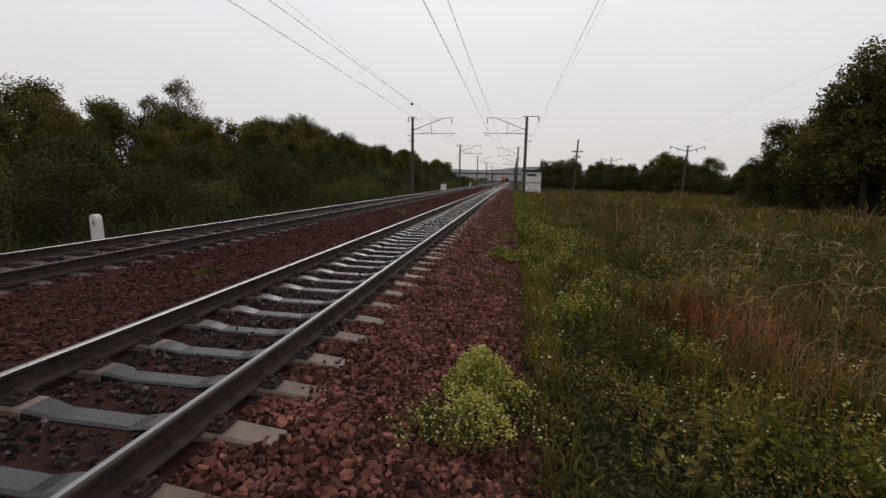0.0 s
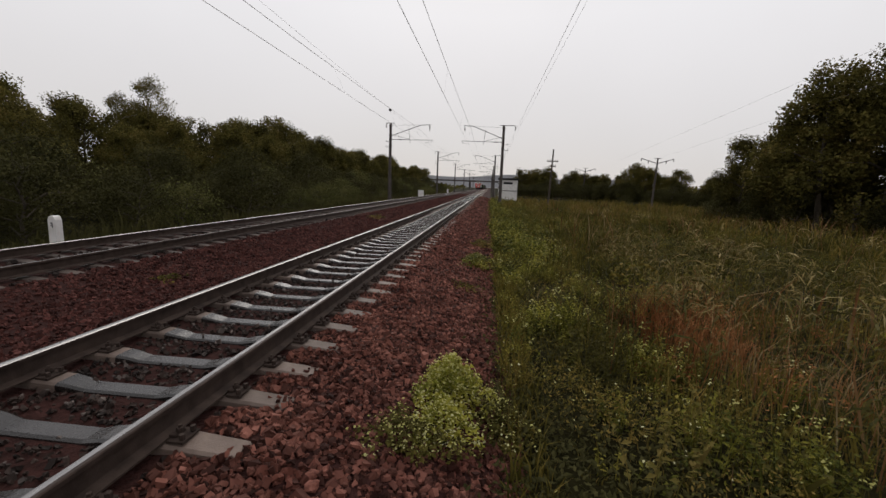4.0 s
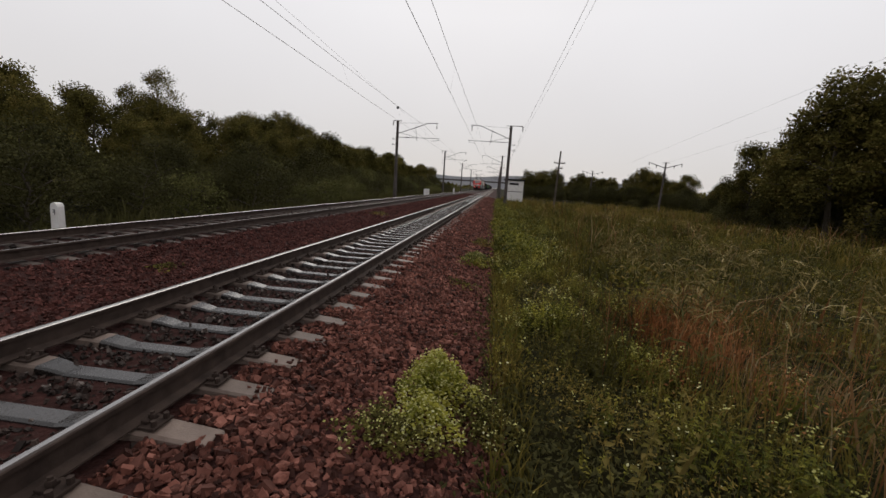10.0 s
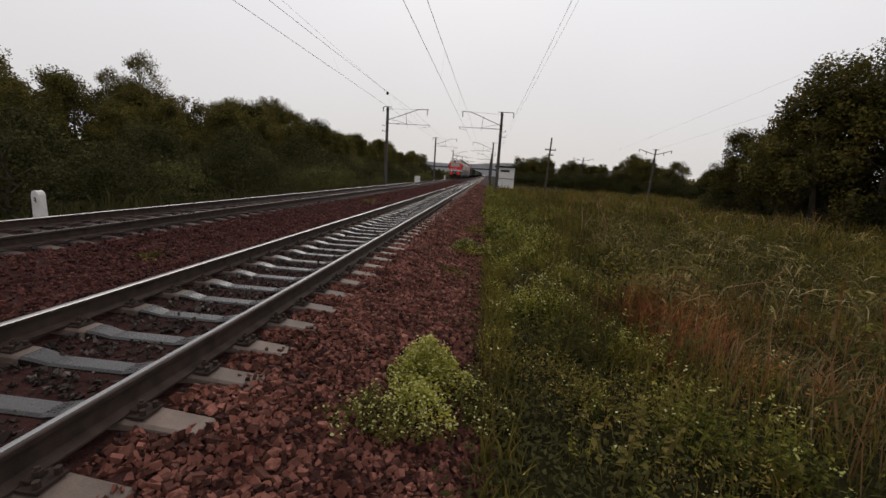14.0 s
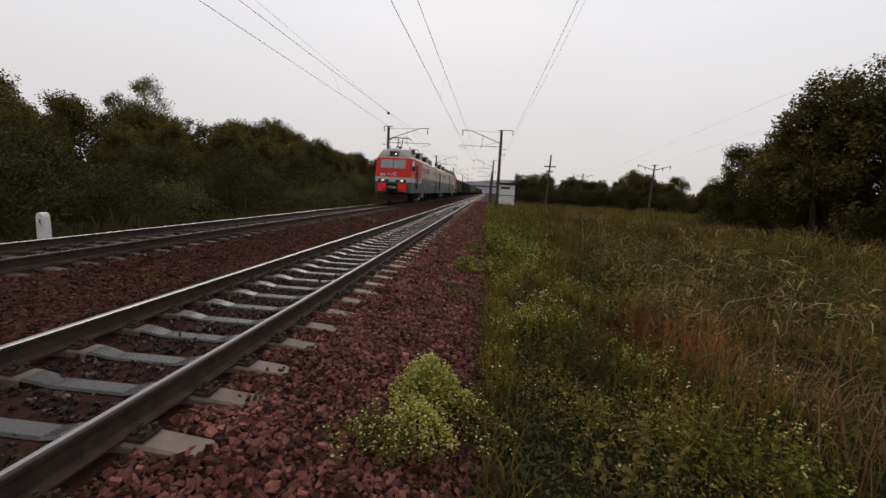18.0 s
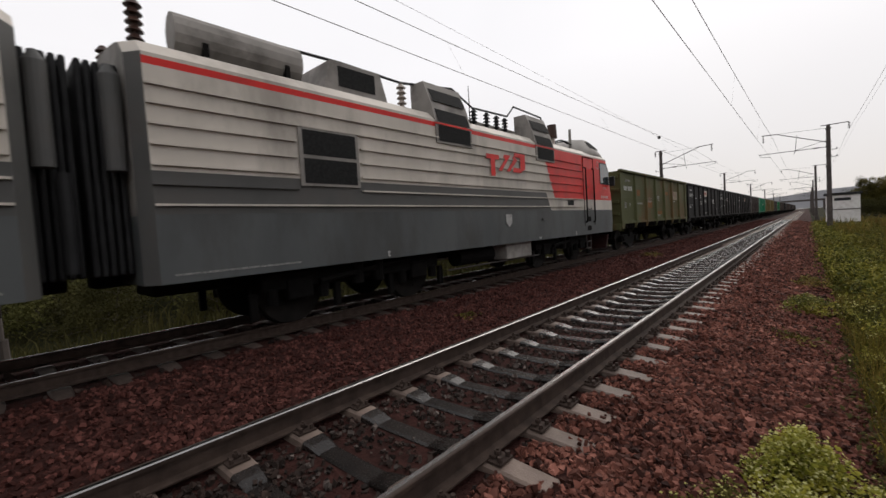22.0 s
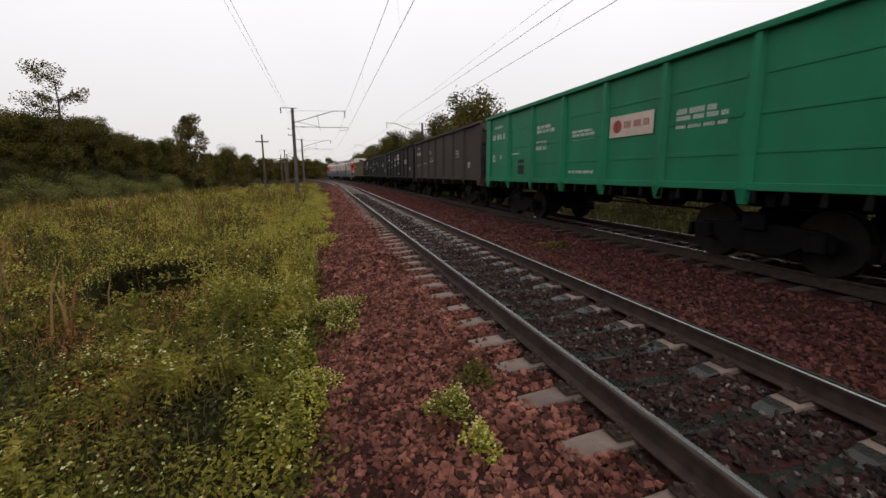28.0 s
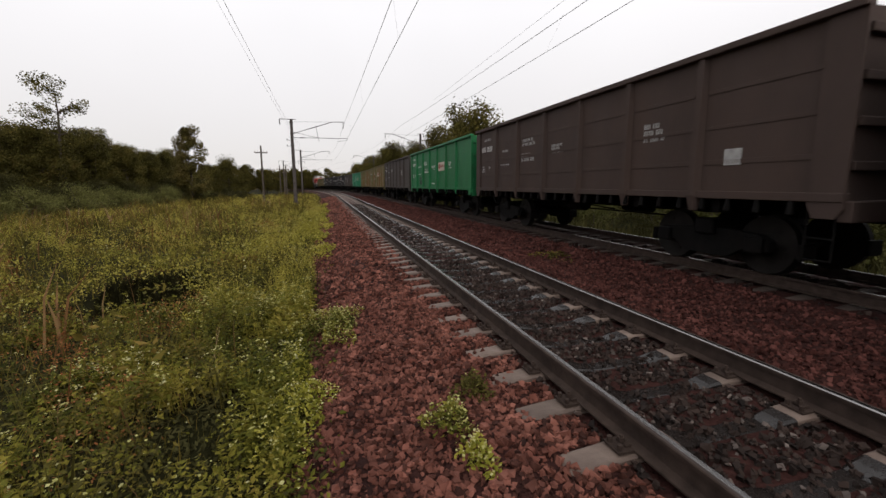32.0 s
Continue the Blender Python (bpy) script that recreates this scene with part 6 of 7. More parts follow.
leafy("ground_cover", 4200, 12, 2.98, 8.5, -10, 9, 0.05, 0.20, 0.035, 0.085, M_SHRUB, "low dark green leaves covering the soil between the weeds", lambda u, y, p: hollow(u, y) > 1.3, 0.06, 1.5)
leafy("ground_cover", 1100, 12, 2.95, 5.0, -7, 1.0, 0.08, 0.26, 0.035, 0.08, M_WEED, "low green leaves at the edge of the stones", lambda u, y, p: p > -0.1, 0.25, 1.4)
# weeds behind the walk: leafy foreground, dark clumps, golden strip along the stones
herbs("leafy_weeds", 1200, 6, 9, 3.0, 7.4, -8.6, 0.5, 0.28, 0.55, 0.06, 0.12, M_WEED, "bright green flowering weeds along the ballast edge", lambda u, y, p: p > -0.25, 1.3, 0.5)
herbs("lime_weeds", 620, 6, 10, 3.0, 6.4, -7.5, -1.0, 0.28, 0.55, 0.045, 0.085, M_BUSH, "bright lime green flowering weeds beside the ballast", lambda u, y, p: p > 0.02, 1.3, 0.8)
herbs("dark_weeds", 320, 5, 9, 3.0, 10, -14, 0.5, 0.4, 0.8, 0.05, 0.11, M_LEAF, "tall dark green weeds between the flowers", lambda u, y, p: p < 0.05, 1.2, 0.1)
herbs("golden_weeds", 900, 5, 8, 3.0, 5.6, -36, -7.0, 0.3, 0.65, 0.05, 0.10, M_STRAW, "yellow-green weeds along the ballast edge", None, 1.2, 0.35, 0.35)
herbs("tall_weeds", 900, 5, 8, 5.0, 18, -36, -8, 0.4, 0.85, 0.07, 0.14, M_STRAW, "tall yellowing weeds in the field", lambda u, y, p: p > -0.05, 1.1, 0.15)
# weeds ahead: dark grass at the very edge, a bright flowering strip, then darker clumps
sow(2600, 2.98, 3.35, 1.6, 26, 0.8, 1.7, 0.010, 0.022, "edge_grass", M_GRASS, "dark tall grass along the foot of the ballast", None, 0.4)
herbs("leafy_weeds", 400, 6, 9, 3.15, 5.6, 3.0, 13, 0.25, 0.55, 0.045, 0.09, M_WEED, "bright green leafy weeds along the ballast edge", lambda u, y, p: (p > -0.2) & (rusty(u, y) > 1), 1.2, 0.5)
herbs("lime_weeds", 480, 6, 9, 3.3, 5.2, 4.0, 16, 0.35, 0.7, 0.05, 0.095, M_BUSH, "yellow-green leafy weeds along the grass edge", lambda u, y, p: (p > 0.0) & (u < 3.7 + 0.09 * y), 1.2, 0.6)
herbs("dark_weeds", 260, 5, 9, 3.4, 9.5, 1.5, 12, 0.35, 0.7, 0.05, 0.11, M_LEAF, "dark leafy weeds among the grass", lambda u, y, p: (p < 0.1) & (rusty(u, y) > 1), 1.1, 0.12)
herbs("pale_weeds", 80, 5, 8, 3.6, 7.5, 1.5, 5.0, 0.25, 0.5, 0.04, 0.08, M_WEED, "low green weeds with white flowers in the grass", None, 1.0, 0.5)
leafy("leafy_weeds", 2600, 16, 3.0, 12, -30, 34, 0.25, 0.6, 0.05, 0.10, M_WEED, "yellowish leafy weeds in the field margin", lambda u, y, p: (p > 0.0) & ((u > 8) | (y > 8) | (y < -7)), 1.2)
leafy("lime_weeds", 4200, 16, 3.1, 7.5, 12, 62, 0.3, 0.65, 0.07, 0.15, M_WEED, "bright lime green leafy weeds along the ballast", lambda u, y, p: (p > -0.2) & (u < 4.2 + 0.05 * y), 0.3, 1.2)
leafy("leafy_weeds", 2600, 14, 4, 34, -70, 60, 0.55, 1.0, 0.09, 0.18, M_GRASS, "dark leafy weed clumps in the field", lambda u, y, p: p > 0.1, 0.0, 1.0)


def mounds(name, n, per, u0, u1, y0, y1, h0, h1, r0, r1, leaf0, leaf1, material, label, keep=None, near=1.3, flowers=0.0):
    """Leafy hummocks of uneven height that make up the weedy field."""
    u = u0 + (u1 - u0) * rng.random(n) ** near
    y = rng.uniform(y0, y1, n)
    k = (hollow(u, y) > 1.5) & (u > 3.0)
    if keep is not None:
        k &= keep(u, y, patchy(u, y, 0.3, 21))
    u, y = u[k], y[k]
    m = len(u)
    h = np.repeat(rng.uniform(h0, h1, m), per)
    r = np.repeat(rng.uniform(r0, r1, m), per)
    base = np.repeat(on_ground(u, y), per, 0)
    a = rng.uniform(0, 2 * np.pi, m * per)
    q = rng.random(m * per) ** 0.6
    x = np.cos(a) * q * r
    x = np.maximum(x, 3.02 - base[:, 0] + 0.2 * rng.random(m * per) - 0.1) if u0 < 6 and y0 > -40 else x
    pts = base + np.stack([x, np.sin(a) * q * r, h * (1 - 0.7 * q ** 2) * (0.35 + 0.65 * rng.random(m * per) ** 0.5)], 1)
    stuff(name, leaf_mesh(name, pts, rng.uniform(leaf0, leaf1, m * per), material, 0.4, 0.45), label, "weeds")
    if flowers:
        i = rng.integers(0, m * per, int(m * flowers))
        stuff("pale_flowers", leaf_mesh("pale_flowers", pts[i] + np.array([0, 0, 0.04]), rng.uniform(leaf0 * 0.7, leaf0 * 1.6, len(i)), M_FLOWER, 1.5, 0.9), "small pale yellow flower heads on weeds", "flowers")


mounds("weed_hummocks", 110, 220, 3.0, 11, -11, 1, 0.25, 0.62, 0.3, 0.7, 0.025, 0.055, M_WEED, "green leafy weed hummocks beside the ballast", None, 1.3, 14)
mounds("weed_hummocks", 90, 220, 3.0, 11, -11, 1, 0.3, 0.7, 0.3, 0.7, 0.02, 0.05, M_GRASS, "dark olive weed hummocks beside the ballast", None, 1.0, 2)
mounds("dead_hummocks", 40, 200, 4.2, 11, -10, -3, 0.35, 0.75, 0.3, 0.7, 0.02, 0.05, M_RUST, "brown dead weed hummocks beside the hollow", None, 1.0)
mounds("weed_hummocks", 420, 110, 3.3, 26, -45, -9, 0.3, 0.8, 0.4, 1.1, 0.05, 0.11, M_STRAW, "yellow-green weed hummocks across the field", lambda u, y, p: p > -0.1, 1.3, 6)
mounds("weed_hummocks", 380, 120, 3.3, 26, -45, -9, 0.4, 0.95, 0.4, 1.0, 0.05, 0.10, M_GRASS, "olive weed hummocks across the field", lambda u, y, p: p < 0.25, 1.2, 3)
mounds("dead_hummocks", 130, 150, 4.6, 18, -30, -6, 0.35, 0.85, 0.35, 0.8, 0.03, 0.07, M_RUST, "reddish-brown dead weed hummocks in the field", lambda u, y, p: p > 0.05, 1.0)
mounds("weed_hummocks", 420, 80, 4, 34, -90, -40, 0.4, 0.9, 0.7, 1.6, 0.10, 0.2, M_STRAW, "distant yellow-green weed hummocks", None, 1.0)
mounds("weed_hummocks", 90, 200, 3.3, 9, 1.5, 12, 0.25, 0.6, 0.3, 0.6, 0.02, 0.045, M_GRASS, "dark olive weed hummocks at the grass edge", lambda u, y, p: reddish(u, y) > 0.9, 1.2, 3)
mounds("weed_hummocks", 30, 200, 3.05, 9, 1.5, 12, 0.25, 0.55, 0.25, 0.5, 0.022, 0.045, M_WEED, "green leafy weed hummocks at the grass edge", lambda u, y, p: reddish(u, y) > 0.9, 1.7, 7)
mounds("weed_hummocks", 300, 110, 3.1, 22, 10, 48, 0.35, 0.85, 0.4, 1.0, 0.05, 0.11, M_WEED, "olive green weed hummocks in the field", lambda u, y, p: p > -0.15, 1.8, 4)
mounds("dead_hummocks", 34, 150, 4.5, 11, 3, 13, 0.4, 0.85, 0.3, 0.7, 0.025, 0.06, M_RUST, "reddish-brown dead weed hummocks in the grass", lambda u, y, p: reddish(u, y) < 1.6, 1.0)


def low_plant(name, u, y, z, rx, ry, h, n, material, label, flowers=0.25, leaf=(0.018, 0.04)):
    """A mound of small leaves with stems and pale flower heads, growing out of the stones."""
    p = empty(name, u, y, z)
    tagged(p, label, "plant")
    a = rng.uniform(0, 2 * np.pi, n)
    r = rng.random(n) ** 0.5
    lump = 1 + 0.35 * np.sin(a * 3 + u) + 0.2 * np.sin(a * 7 + y)
    f = rng.random(n) ** 0.5
    zz = h * (1 - 0.75 * r ** 2) * f
    pts = np.stack([np.cos(a) * r * rx * lump, np.sin(a) * r * ry * lump, zz + rng.normal(0, 0.02, n)], 1)
    ob = new("foliage", leaf_mesh("foliage", pts, rng.uniform(*leaf, n) * 1.3, material, 1.1, 0.6))
    ob.parent = p
    m = int(n * 0.08)
    st = new("stem_tuft", blade_mesh("stem_tuft", pts[:m] * np.array([0.6, 0.6, 0]), np.maximum(0.05, pts[:m, 2]), np.full(m, 0.006), np.full(m, 0.06), M_WEED))
    st.parent = p
    tagged(st, kind="stuff")
    m = int(n * flowers)
    fl = new("blossom", leaf_mesh("blossom", pts[:m] + np.array([0, 0, 0.03]), rng.uniform(0.012, 0.028, m), M_FLOWER, 1.5, 0.9))
    fl.parent = p
    tagged(fl, "small pale yellow flower heads", kind="stuff")
    tagged(ob, kind="stuff")
    return p


low_plant("flowering_weed", 2.52, 3.55, -0.47, 0.30, 0.36, 0.44, 2600, M_BUSH, "lime green flowering weed growing out of the ballast", 0.55)
low_plant("flowering_weed", 2.50, 3.05, -0.47, 0.22, 0.30, 0.30, 1100, M_BUSH, "lower lime green flowering weed growing out of the ballast", 0.55)
low_plant("flowering_weed", 2.24, 2.80, -0.40, 0.34, 0.28, 0.20, 1100, M_LEAF, "low dark green weed with pale flowers on the stones", 0.3)
low_plant("flowering_weed", 2.92, 3.35, -0.56, 0.26, 0.45, 0.30, 1000, M_LEAF, "low dark green weed with pale flowers on the stones", 0.3)
low_plant("flowering_weed", 2.55, 10.2, -0.47, 0.48, 0.8, 0.28, 1800, M_WEED, "lime green weed mound on the ballast shoulder", 0.2, (0.03, 0.06))
low_plant("dark_weed", 2.6, 13.5, -0.47, 0.40, 0.7, 0.25, 600, M_GRASS, "flat dull green weed on the ballast shoulder", 0.02, (0.03, 0.06))
low_plant("dark_weed", 2.3, 7.6, -0.42, 0.35, 0.4, 0.10, 300, M_GRASS, "flat dull green weed on the ballast shoulder", 0.02, (0.03, 0.06))
low_plant("flowering_weed", 1.86, -2.95, -0.28, 0.16, 0.20, 0.20, 420, M_WEED, "green weed with white flowers beside a sleeper end", 0.5)
low_plant("flowering_weed", 1.80, -2.52, -0.27, 0.10, 0.18, 0.14, 300, M_BUSH, "lime green flowering weed on red stones", 0.3)
low_plant("dark_weed", 1.56, -3.30, -0.25, 0.15, 0.18, 0.20, 450, M_LEAF, "dark green weed beside a sleeper end", 0.03)
low_plant("flowering_weed", 2.60, -5.9, -0.47, 0.36, 0.6, 0.30, 1700, M_WEED, "green weed with pale flowers at the grass edge", 0.6, (0.02, 0.045))
low_plant("flowering_weed", 2.95, -3.9, -0.56, 0.25, 0.5, 0.30, 1200, M_BUSH, "lime green flowering weed at the grass edge", 0.3, (0.02, 0.045))
for q in range(9):
    low_plant("flowering_weed", 2.75 + 0.2 * math.sin(q * 2.1), -13.0 - q * 3.6, -0.50, 0.35, 0.9, 0.3, 500, M_BUSH, "pale flowering weed along the ballast shoulder", 0.25, (0.04, 0.08))
low_plant("dry_tuft", -2.7, 6.6, -0.36, 0.25, 0.3, 0.08, 260, M_GRASS, "dry brown tuft between the tracks", 0.0, (0.03, 0.06))
low_plant("dark_weed", -3.0, 21.0, -0.36, 0.5, 0.9, 0.2, 400, M_GRASS, "flat dark weed between the tracks", 0.0, (0.04, 0.08))
low_plant("dark_weed", -2.9, -9.5, -0.36, 0.5, 0.6, 0.14, 400, M_GRASS, "flat dark weed between the tracks", 0.0, (0.04, 0.08))


def tree_parts(seed, height, spread, base, n_leaf, leaf, sparse=1.0):
    """Trunk with limbs, and a crown of leaf clumps with gaps."""
    r = random.Random(seed)
    g = np.random.default_rng(seed)
    bm = bmesh.new()
    p = Vector((0, 0, -0.6))
    rad = 0.018 * height + 0.03
    tips = []
    steps = 6
    for k in range(steps):
        q = Vector((p.x + r.uniform(-0.2, 0.2), p.y + r.uniform(-0.2, 0.2), -0.6 + (height * 0.92 + 0.6) * (k + 1) / steps))
        r2 = rad * (1 - 0.14 * (k + 1))
        tube(bm, p, q, rad * (1 - 0.14 * k), r2, 8, False)
        if q.z > base:
            for _ in range(4):
                a = r.uniform(0, 6.283)
                reach = spread * r.uniform(0.45, 1.0) * (1.15 - 0.75 * max(0, (q.z - base) / (height - base)) ** 1.5)
                e = q + Vector((math.cos(a) * reach, math.sin(a) * reach, r.uniform(0.1, 0.5) * reach))
                m = q.lerp(e, 0.5) + Vector((0, 0, 0.12 * reach))
                tube(bm, q, m, r2 * 0.55, r2 * 0.35, 5, False)
                tube(bm, m, e, r2 * 0.35, r2 * 0.12, 5, False)
                tips += [e, m.lerp(e, 0.4)]
        p = q
    me_t = bpy.data.meshes.new("trunk")
    bm.to_mesh(me_t)
    bm.free()
    # clumps fill an uneven crown that narrows upwards, with gaps between them
    lobes = int(34 * min(1.7, n_leaf / 3500))
    f = g.random(lobes) ** 0.8
    cz = base * 0.7 + (height - base * 0.7) * (0.06 + 0.94 * f)
    prof = np.sin(np.clip(0.18 + 0.82 * (1 - f), 0, 1) * np.pi * 0.62) ** 0.8
    ang = g.uniform(0, 2 * np.pi, lobes)
    rad2 = spread * prof * g.uniform(0.35, 0.95, lobes)
    c = np.stack([np.cos(ang) * rad2, np.sin(ang) * rad2, cz], 1)
    c = np.concatenate([c, np.array([[t.x, t.y, t.z] for t in tips])[: lobes // 2]])
    size = spread * g.uniform(0.20, 0.42, len(c)) * sparse
    i = g.integers(0, len(c), n_leaf)
    d = g.normal(size=(n_leaf, 3)) * np.array([1, 1, 0.8])
    d /= np.linalg.norm(d, axis=1)[:, None]
    pts = c[i] + d * (size[i] * g.random(n_leaf) ** 0.4)[:, None]
    return me_t, pts, g.uniform(leaf * 0.6, leaf * 1.3, n_leaf)


def tree_kind(name, seed, height, spread, base, n_leaf, leaf, bark, leaves, sparse=1.0):
    t = empty(name)
    me, pts, sz = tree_parts(seed, height, spread, base, n_leaf, leaf, sparse)
    me.materials.append(bark)
    trunk = new("trunk", me)
    trunk.parent = t
    crown = new("crown", leaf_mesh("crown", pts, sz, leaves, 0.3, 0.7))
    crown.parent = t
    return t


KINDS = [tree_kind("woodland_tree" if i % 2 else "broadleaf_tree", 11 + i, h, s, b, n, l, M_BARK, M_LEAF) for i, (h, s, b, n, l) in enumerate(((9.6, 3.0, 1.6, 15000, 0.21), (10.6, 3.5, 1.8, 17000, 0.215), (8.6, 3.0, 1.2, 14500, 0.21), (11.2, 3.3, 2.2, 16500, 0.215)))]
SHRUBS = [tree_kind("shrub", 31 + i, h, s, 0.2, n, 0.10, M_BARK, M_SHRUB) for i, (h, s, n) in enumerate(((2.6, 1.7, 6500), (3.3, 2.0, 8000), (2.0, 1.6, 5500)))]
WILLOWS = [tree_kind("willow_shrub", 41 + i, h, s, 0.2, 4500, 0.11, M_BARK, M_WILLOW) for i, (h, s) in enumerate(((2.2, 1.7), (2.8, 1.9)))]
PALE_WILLOWS = [tree_kind("pale_willow_shrub", 45 + i, h, s, 0.2, 4500, 0.12, M_BARK, M_WILLOW_PALE) for i, (h, s) in enumerate(((2.0, 1.8), (2.6, 1.9)))]
BIRCH = tree_kind("birch_tree", 51, 12.2, 2.4, 7.0, 7500, 0.15, M_BIRCH, M_LEAF, 0.9)
BARE = tree_kind("sparse_tree", 52, 12.6, 2.7, 6.0, 4200, 0.19, M_BARK, M_LEAF, 0.75)
YELLOW = tree_kind("yellowing_tree", 53, 10.2, 2.6, 1.0, 11000, 0.24, M_BARK, M_LEAF_Y)
ROUND = tree_kind("round_tree", 54, 7.2, 3.0, 1.2, 12000, 0.19, M_BARK, M_LEAF)
USED = set()


def plant(kind, x, y, scale=1.0, words="dark green broadleaf tree in the wood edge", category="tree", group="trees along the railway", z=None):
    m = pose(x, y, (ground_z(x - bend(max(y, -320)), y) if z is None else z), 0, 0, rnd.uniform(0, 360))
    if kind.name not in USED:
        USED.add(kind.name)
        kind.matrix_basis = m
        ob = kind
    else:
        ob = copy_thing(kind, m)
    ob.scale = (scale * rnd.uniform(0.9, 1.1), scale * rnd.uniform(0.9, 1.1), scale)
    return tagged(ob, words, category, group)


rnd = random.Random(5)
# wood on the far side of the tracks: shrubs in front, trees behind
y = -75.0
while y < 170:
    for x0, sc in ((-13.2, 0.85), (-17.0, 1.1), (-21.0, 1.35)):
        soft = rnd.random() < 0.45
        plant(WILLOWS[rnd.randrange(2)] if soft else SHRUBS[rnd.randrange(3)], x0 + rnd.uniform(-1.3, 1.0), y + rnd.uniform(-1, 1), sc * rnd.uniform(0.75, 1.3), "soft olive willow shrub at the foot of the wood" if soft else "dense dark shrub at the foot of the wood", "shrub", "shrubs beyond the far track")
    y += 3.4 if y < 60 else 6.0
y = -80.0
while y < 190:
    for x0, sc in ((-27.5, 0.78), (-34.0, 0.92), (-41.0, 1.05)):
        if x0 < -38 and 0 < y < 36 and rnd.random() < 0.2:
            continue
        plant(KINDS[rnd.randrange(4)], x0 + rnd.uniform(-2.0, 2.0), y + rnd.uniform(-1.8, 1.8), sc * rnd.uniform(0.88, 1.12) * float(np.interp(y, [20, 34, 46, 58, 75], [0.80, 0.86, 0.93, 1.04, 1.10])))
    y += 4.2 if -5 < y < 90 else 6.5
plant(BIRCH, -35.8, 45, 1.08, "slender birch with a thin yellowing crown above the wood")
plant(BIRCH, -36.5, 41.5, 0.88, "slender birch with a thin yellowing crown above the wood")
for x, y in ((-29.5, 25.5), (-33.0, 31.0), (-31.0, 36.0)):
    plant(KINDS[2], x, y, 0.80)
plant(KINDS[1], -27.0, 16.5, 0.86, "tall dark broadleaf tree standing above the wood")
# right-hand wood ahead
for x, y, sc in ((29.5, 45, 0.72), (30.5, 41, 0.9), (31.5, 37.5, 1.08), (33, 34, 1.2), (36, 30, 1.25), (38, 38, 1.2), (35, 42, 1.0), (34, 47, 0.8), (40, 25, 1.2), (42, 33, 1.2), (44, 20, 1.2), (39, 48, 0.9), (33, 52, 0.6), (47, 12, 1.2), (45, 40, 1.1), (48, 4, 1.15), (48, -6, 1.1), (42, 55, 0.8)):
    plant(KINDS[rnd.randrange(4)], x - 1.8, y, sc * 1.05, "tall dark broadleaf tree at the field edge")
    plant(SHRUBS[rnd.randrange(3)], x - 2.2 + rnd.uniform(-1, 1), y + rnd.uniform(-2, 2), 1.2 * rnd.uniform(0.8, 1.2), "dense dark shrub at the field edge", "shrub")
for x, y, sc in ((31.5, 38.5, 1.02), (31.0, 35.5, 1.05), (32.5, 33.0, 1.08)):
    plant(BARE, x, y, sc, "thin grey tree top above the wood")
for k in range(44):
    f = k / 43
    x, y = 11 + 40 * f + rnd.uniform(-1.5, 1.5), 118 - 44 * f + rnd.uniform(-5, 5)
    plant(KINDS[rnd.randrange(4)], x, y, rnd.uniform(0.5, 0.68) * (1.0 if k not in (0, 1, 2, 24, 25, 26, 27) else 1.2), "distant dark broadleaf tree across the field")
    if k % 2:
        plant(SHRUBS[rnd.randrange(3)], x - 1, y - 8, rnd.uniform(0.8, 1.2), "dark shrub across the field", "shrub")
for k in range(60):
    f = k / 59
    plant(SHRUBS[rnd.randrange(3)], 9 + 46 * f + rnd.uniform(-1, 1), 112 - 46 * f + rnd.uniform(-4, 4), rnd.uniform(0.9, 1.5), "dark shrub in the far hedge", "shrub")
# wood behind, beyond the field
for k in range(30):
    f = k / 29
    x, y = 30 - 3.5 * f + rnd.uniform(-1.2, 1.2), -16 - 66 * f
    plant(KINDS[rnd.randrange(4)], x + 2 * (1 - f), y, (0.86 - 0.15 * f) * rnd.uniform(0.9, 1.1), "dark broadleaf tree in the wood behind the field")
    plant(KINDS[rnd.randrange(4)], x + 6, y + 2, (0.96 - 0.18 * f) * rnd.uniform(0.9, 1.1), "dark broadleaf tree in the wood behind the field")
    plant(PALE_WILLOWS[k % 2], x - 4.2, y + 1, rnd.uniform(0.7, 1.05), "pale green willow shrub at the wood edge", "shrub")
    plant(SHRUBS[rnd.randrange(3)], x - 2.6, y - 0.5, rnd.uniform(0.8, 1.1), "dull green shrub at the wood edge", "shrub")
plant(BARE, 27.7, -50, 1.02, "thin open-crowned tree rising above the wood")
plant(YELLOW, 21.2, -70, 1.03, "yellowing tree standing alone at the field end")
plant(ROUND, 18.6, -81, 0.95, "round dark tree standing alone at the field end")
for k in range(6):
    plant(SHRUBS[k % 3], 24 - k * 1.6, -66 - k * 2.2, rnd.uniform(0.5, 0.8), "dull green shrub at the field end", "shrub")
for k in range(52):
    f = k / 51
    plant(KINDS[rnd.randrange(4)], 32 - 6 * f + rnd.uniform(-2, 2) - 34 * max(0, f - 0.35), -98 - 75 * f + rnd.uniform(-4, 4), rnd.uniform(0.55, 0.8), "distant dark broadleaf tree behind the field")
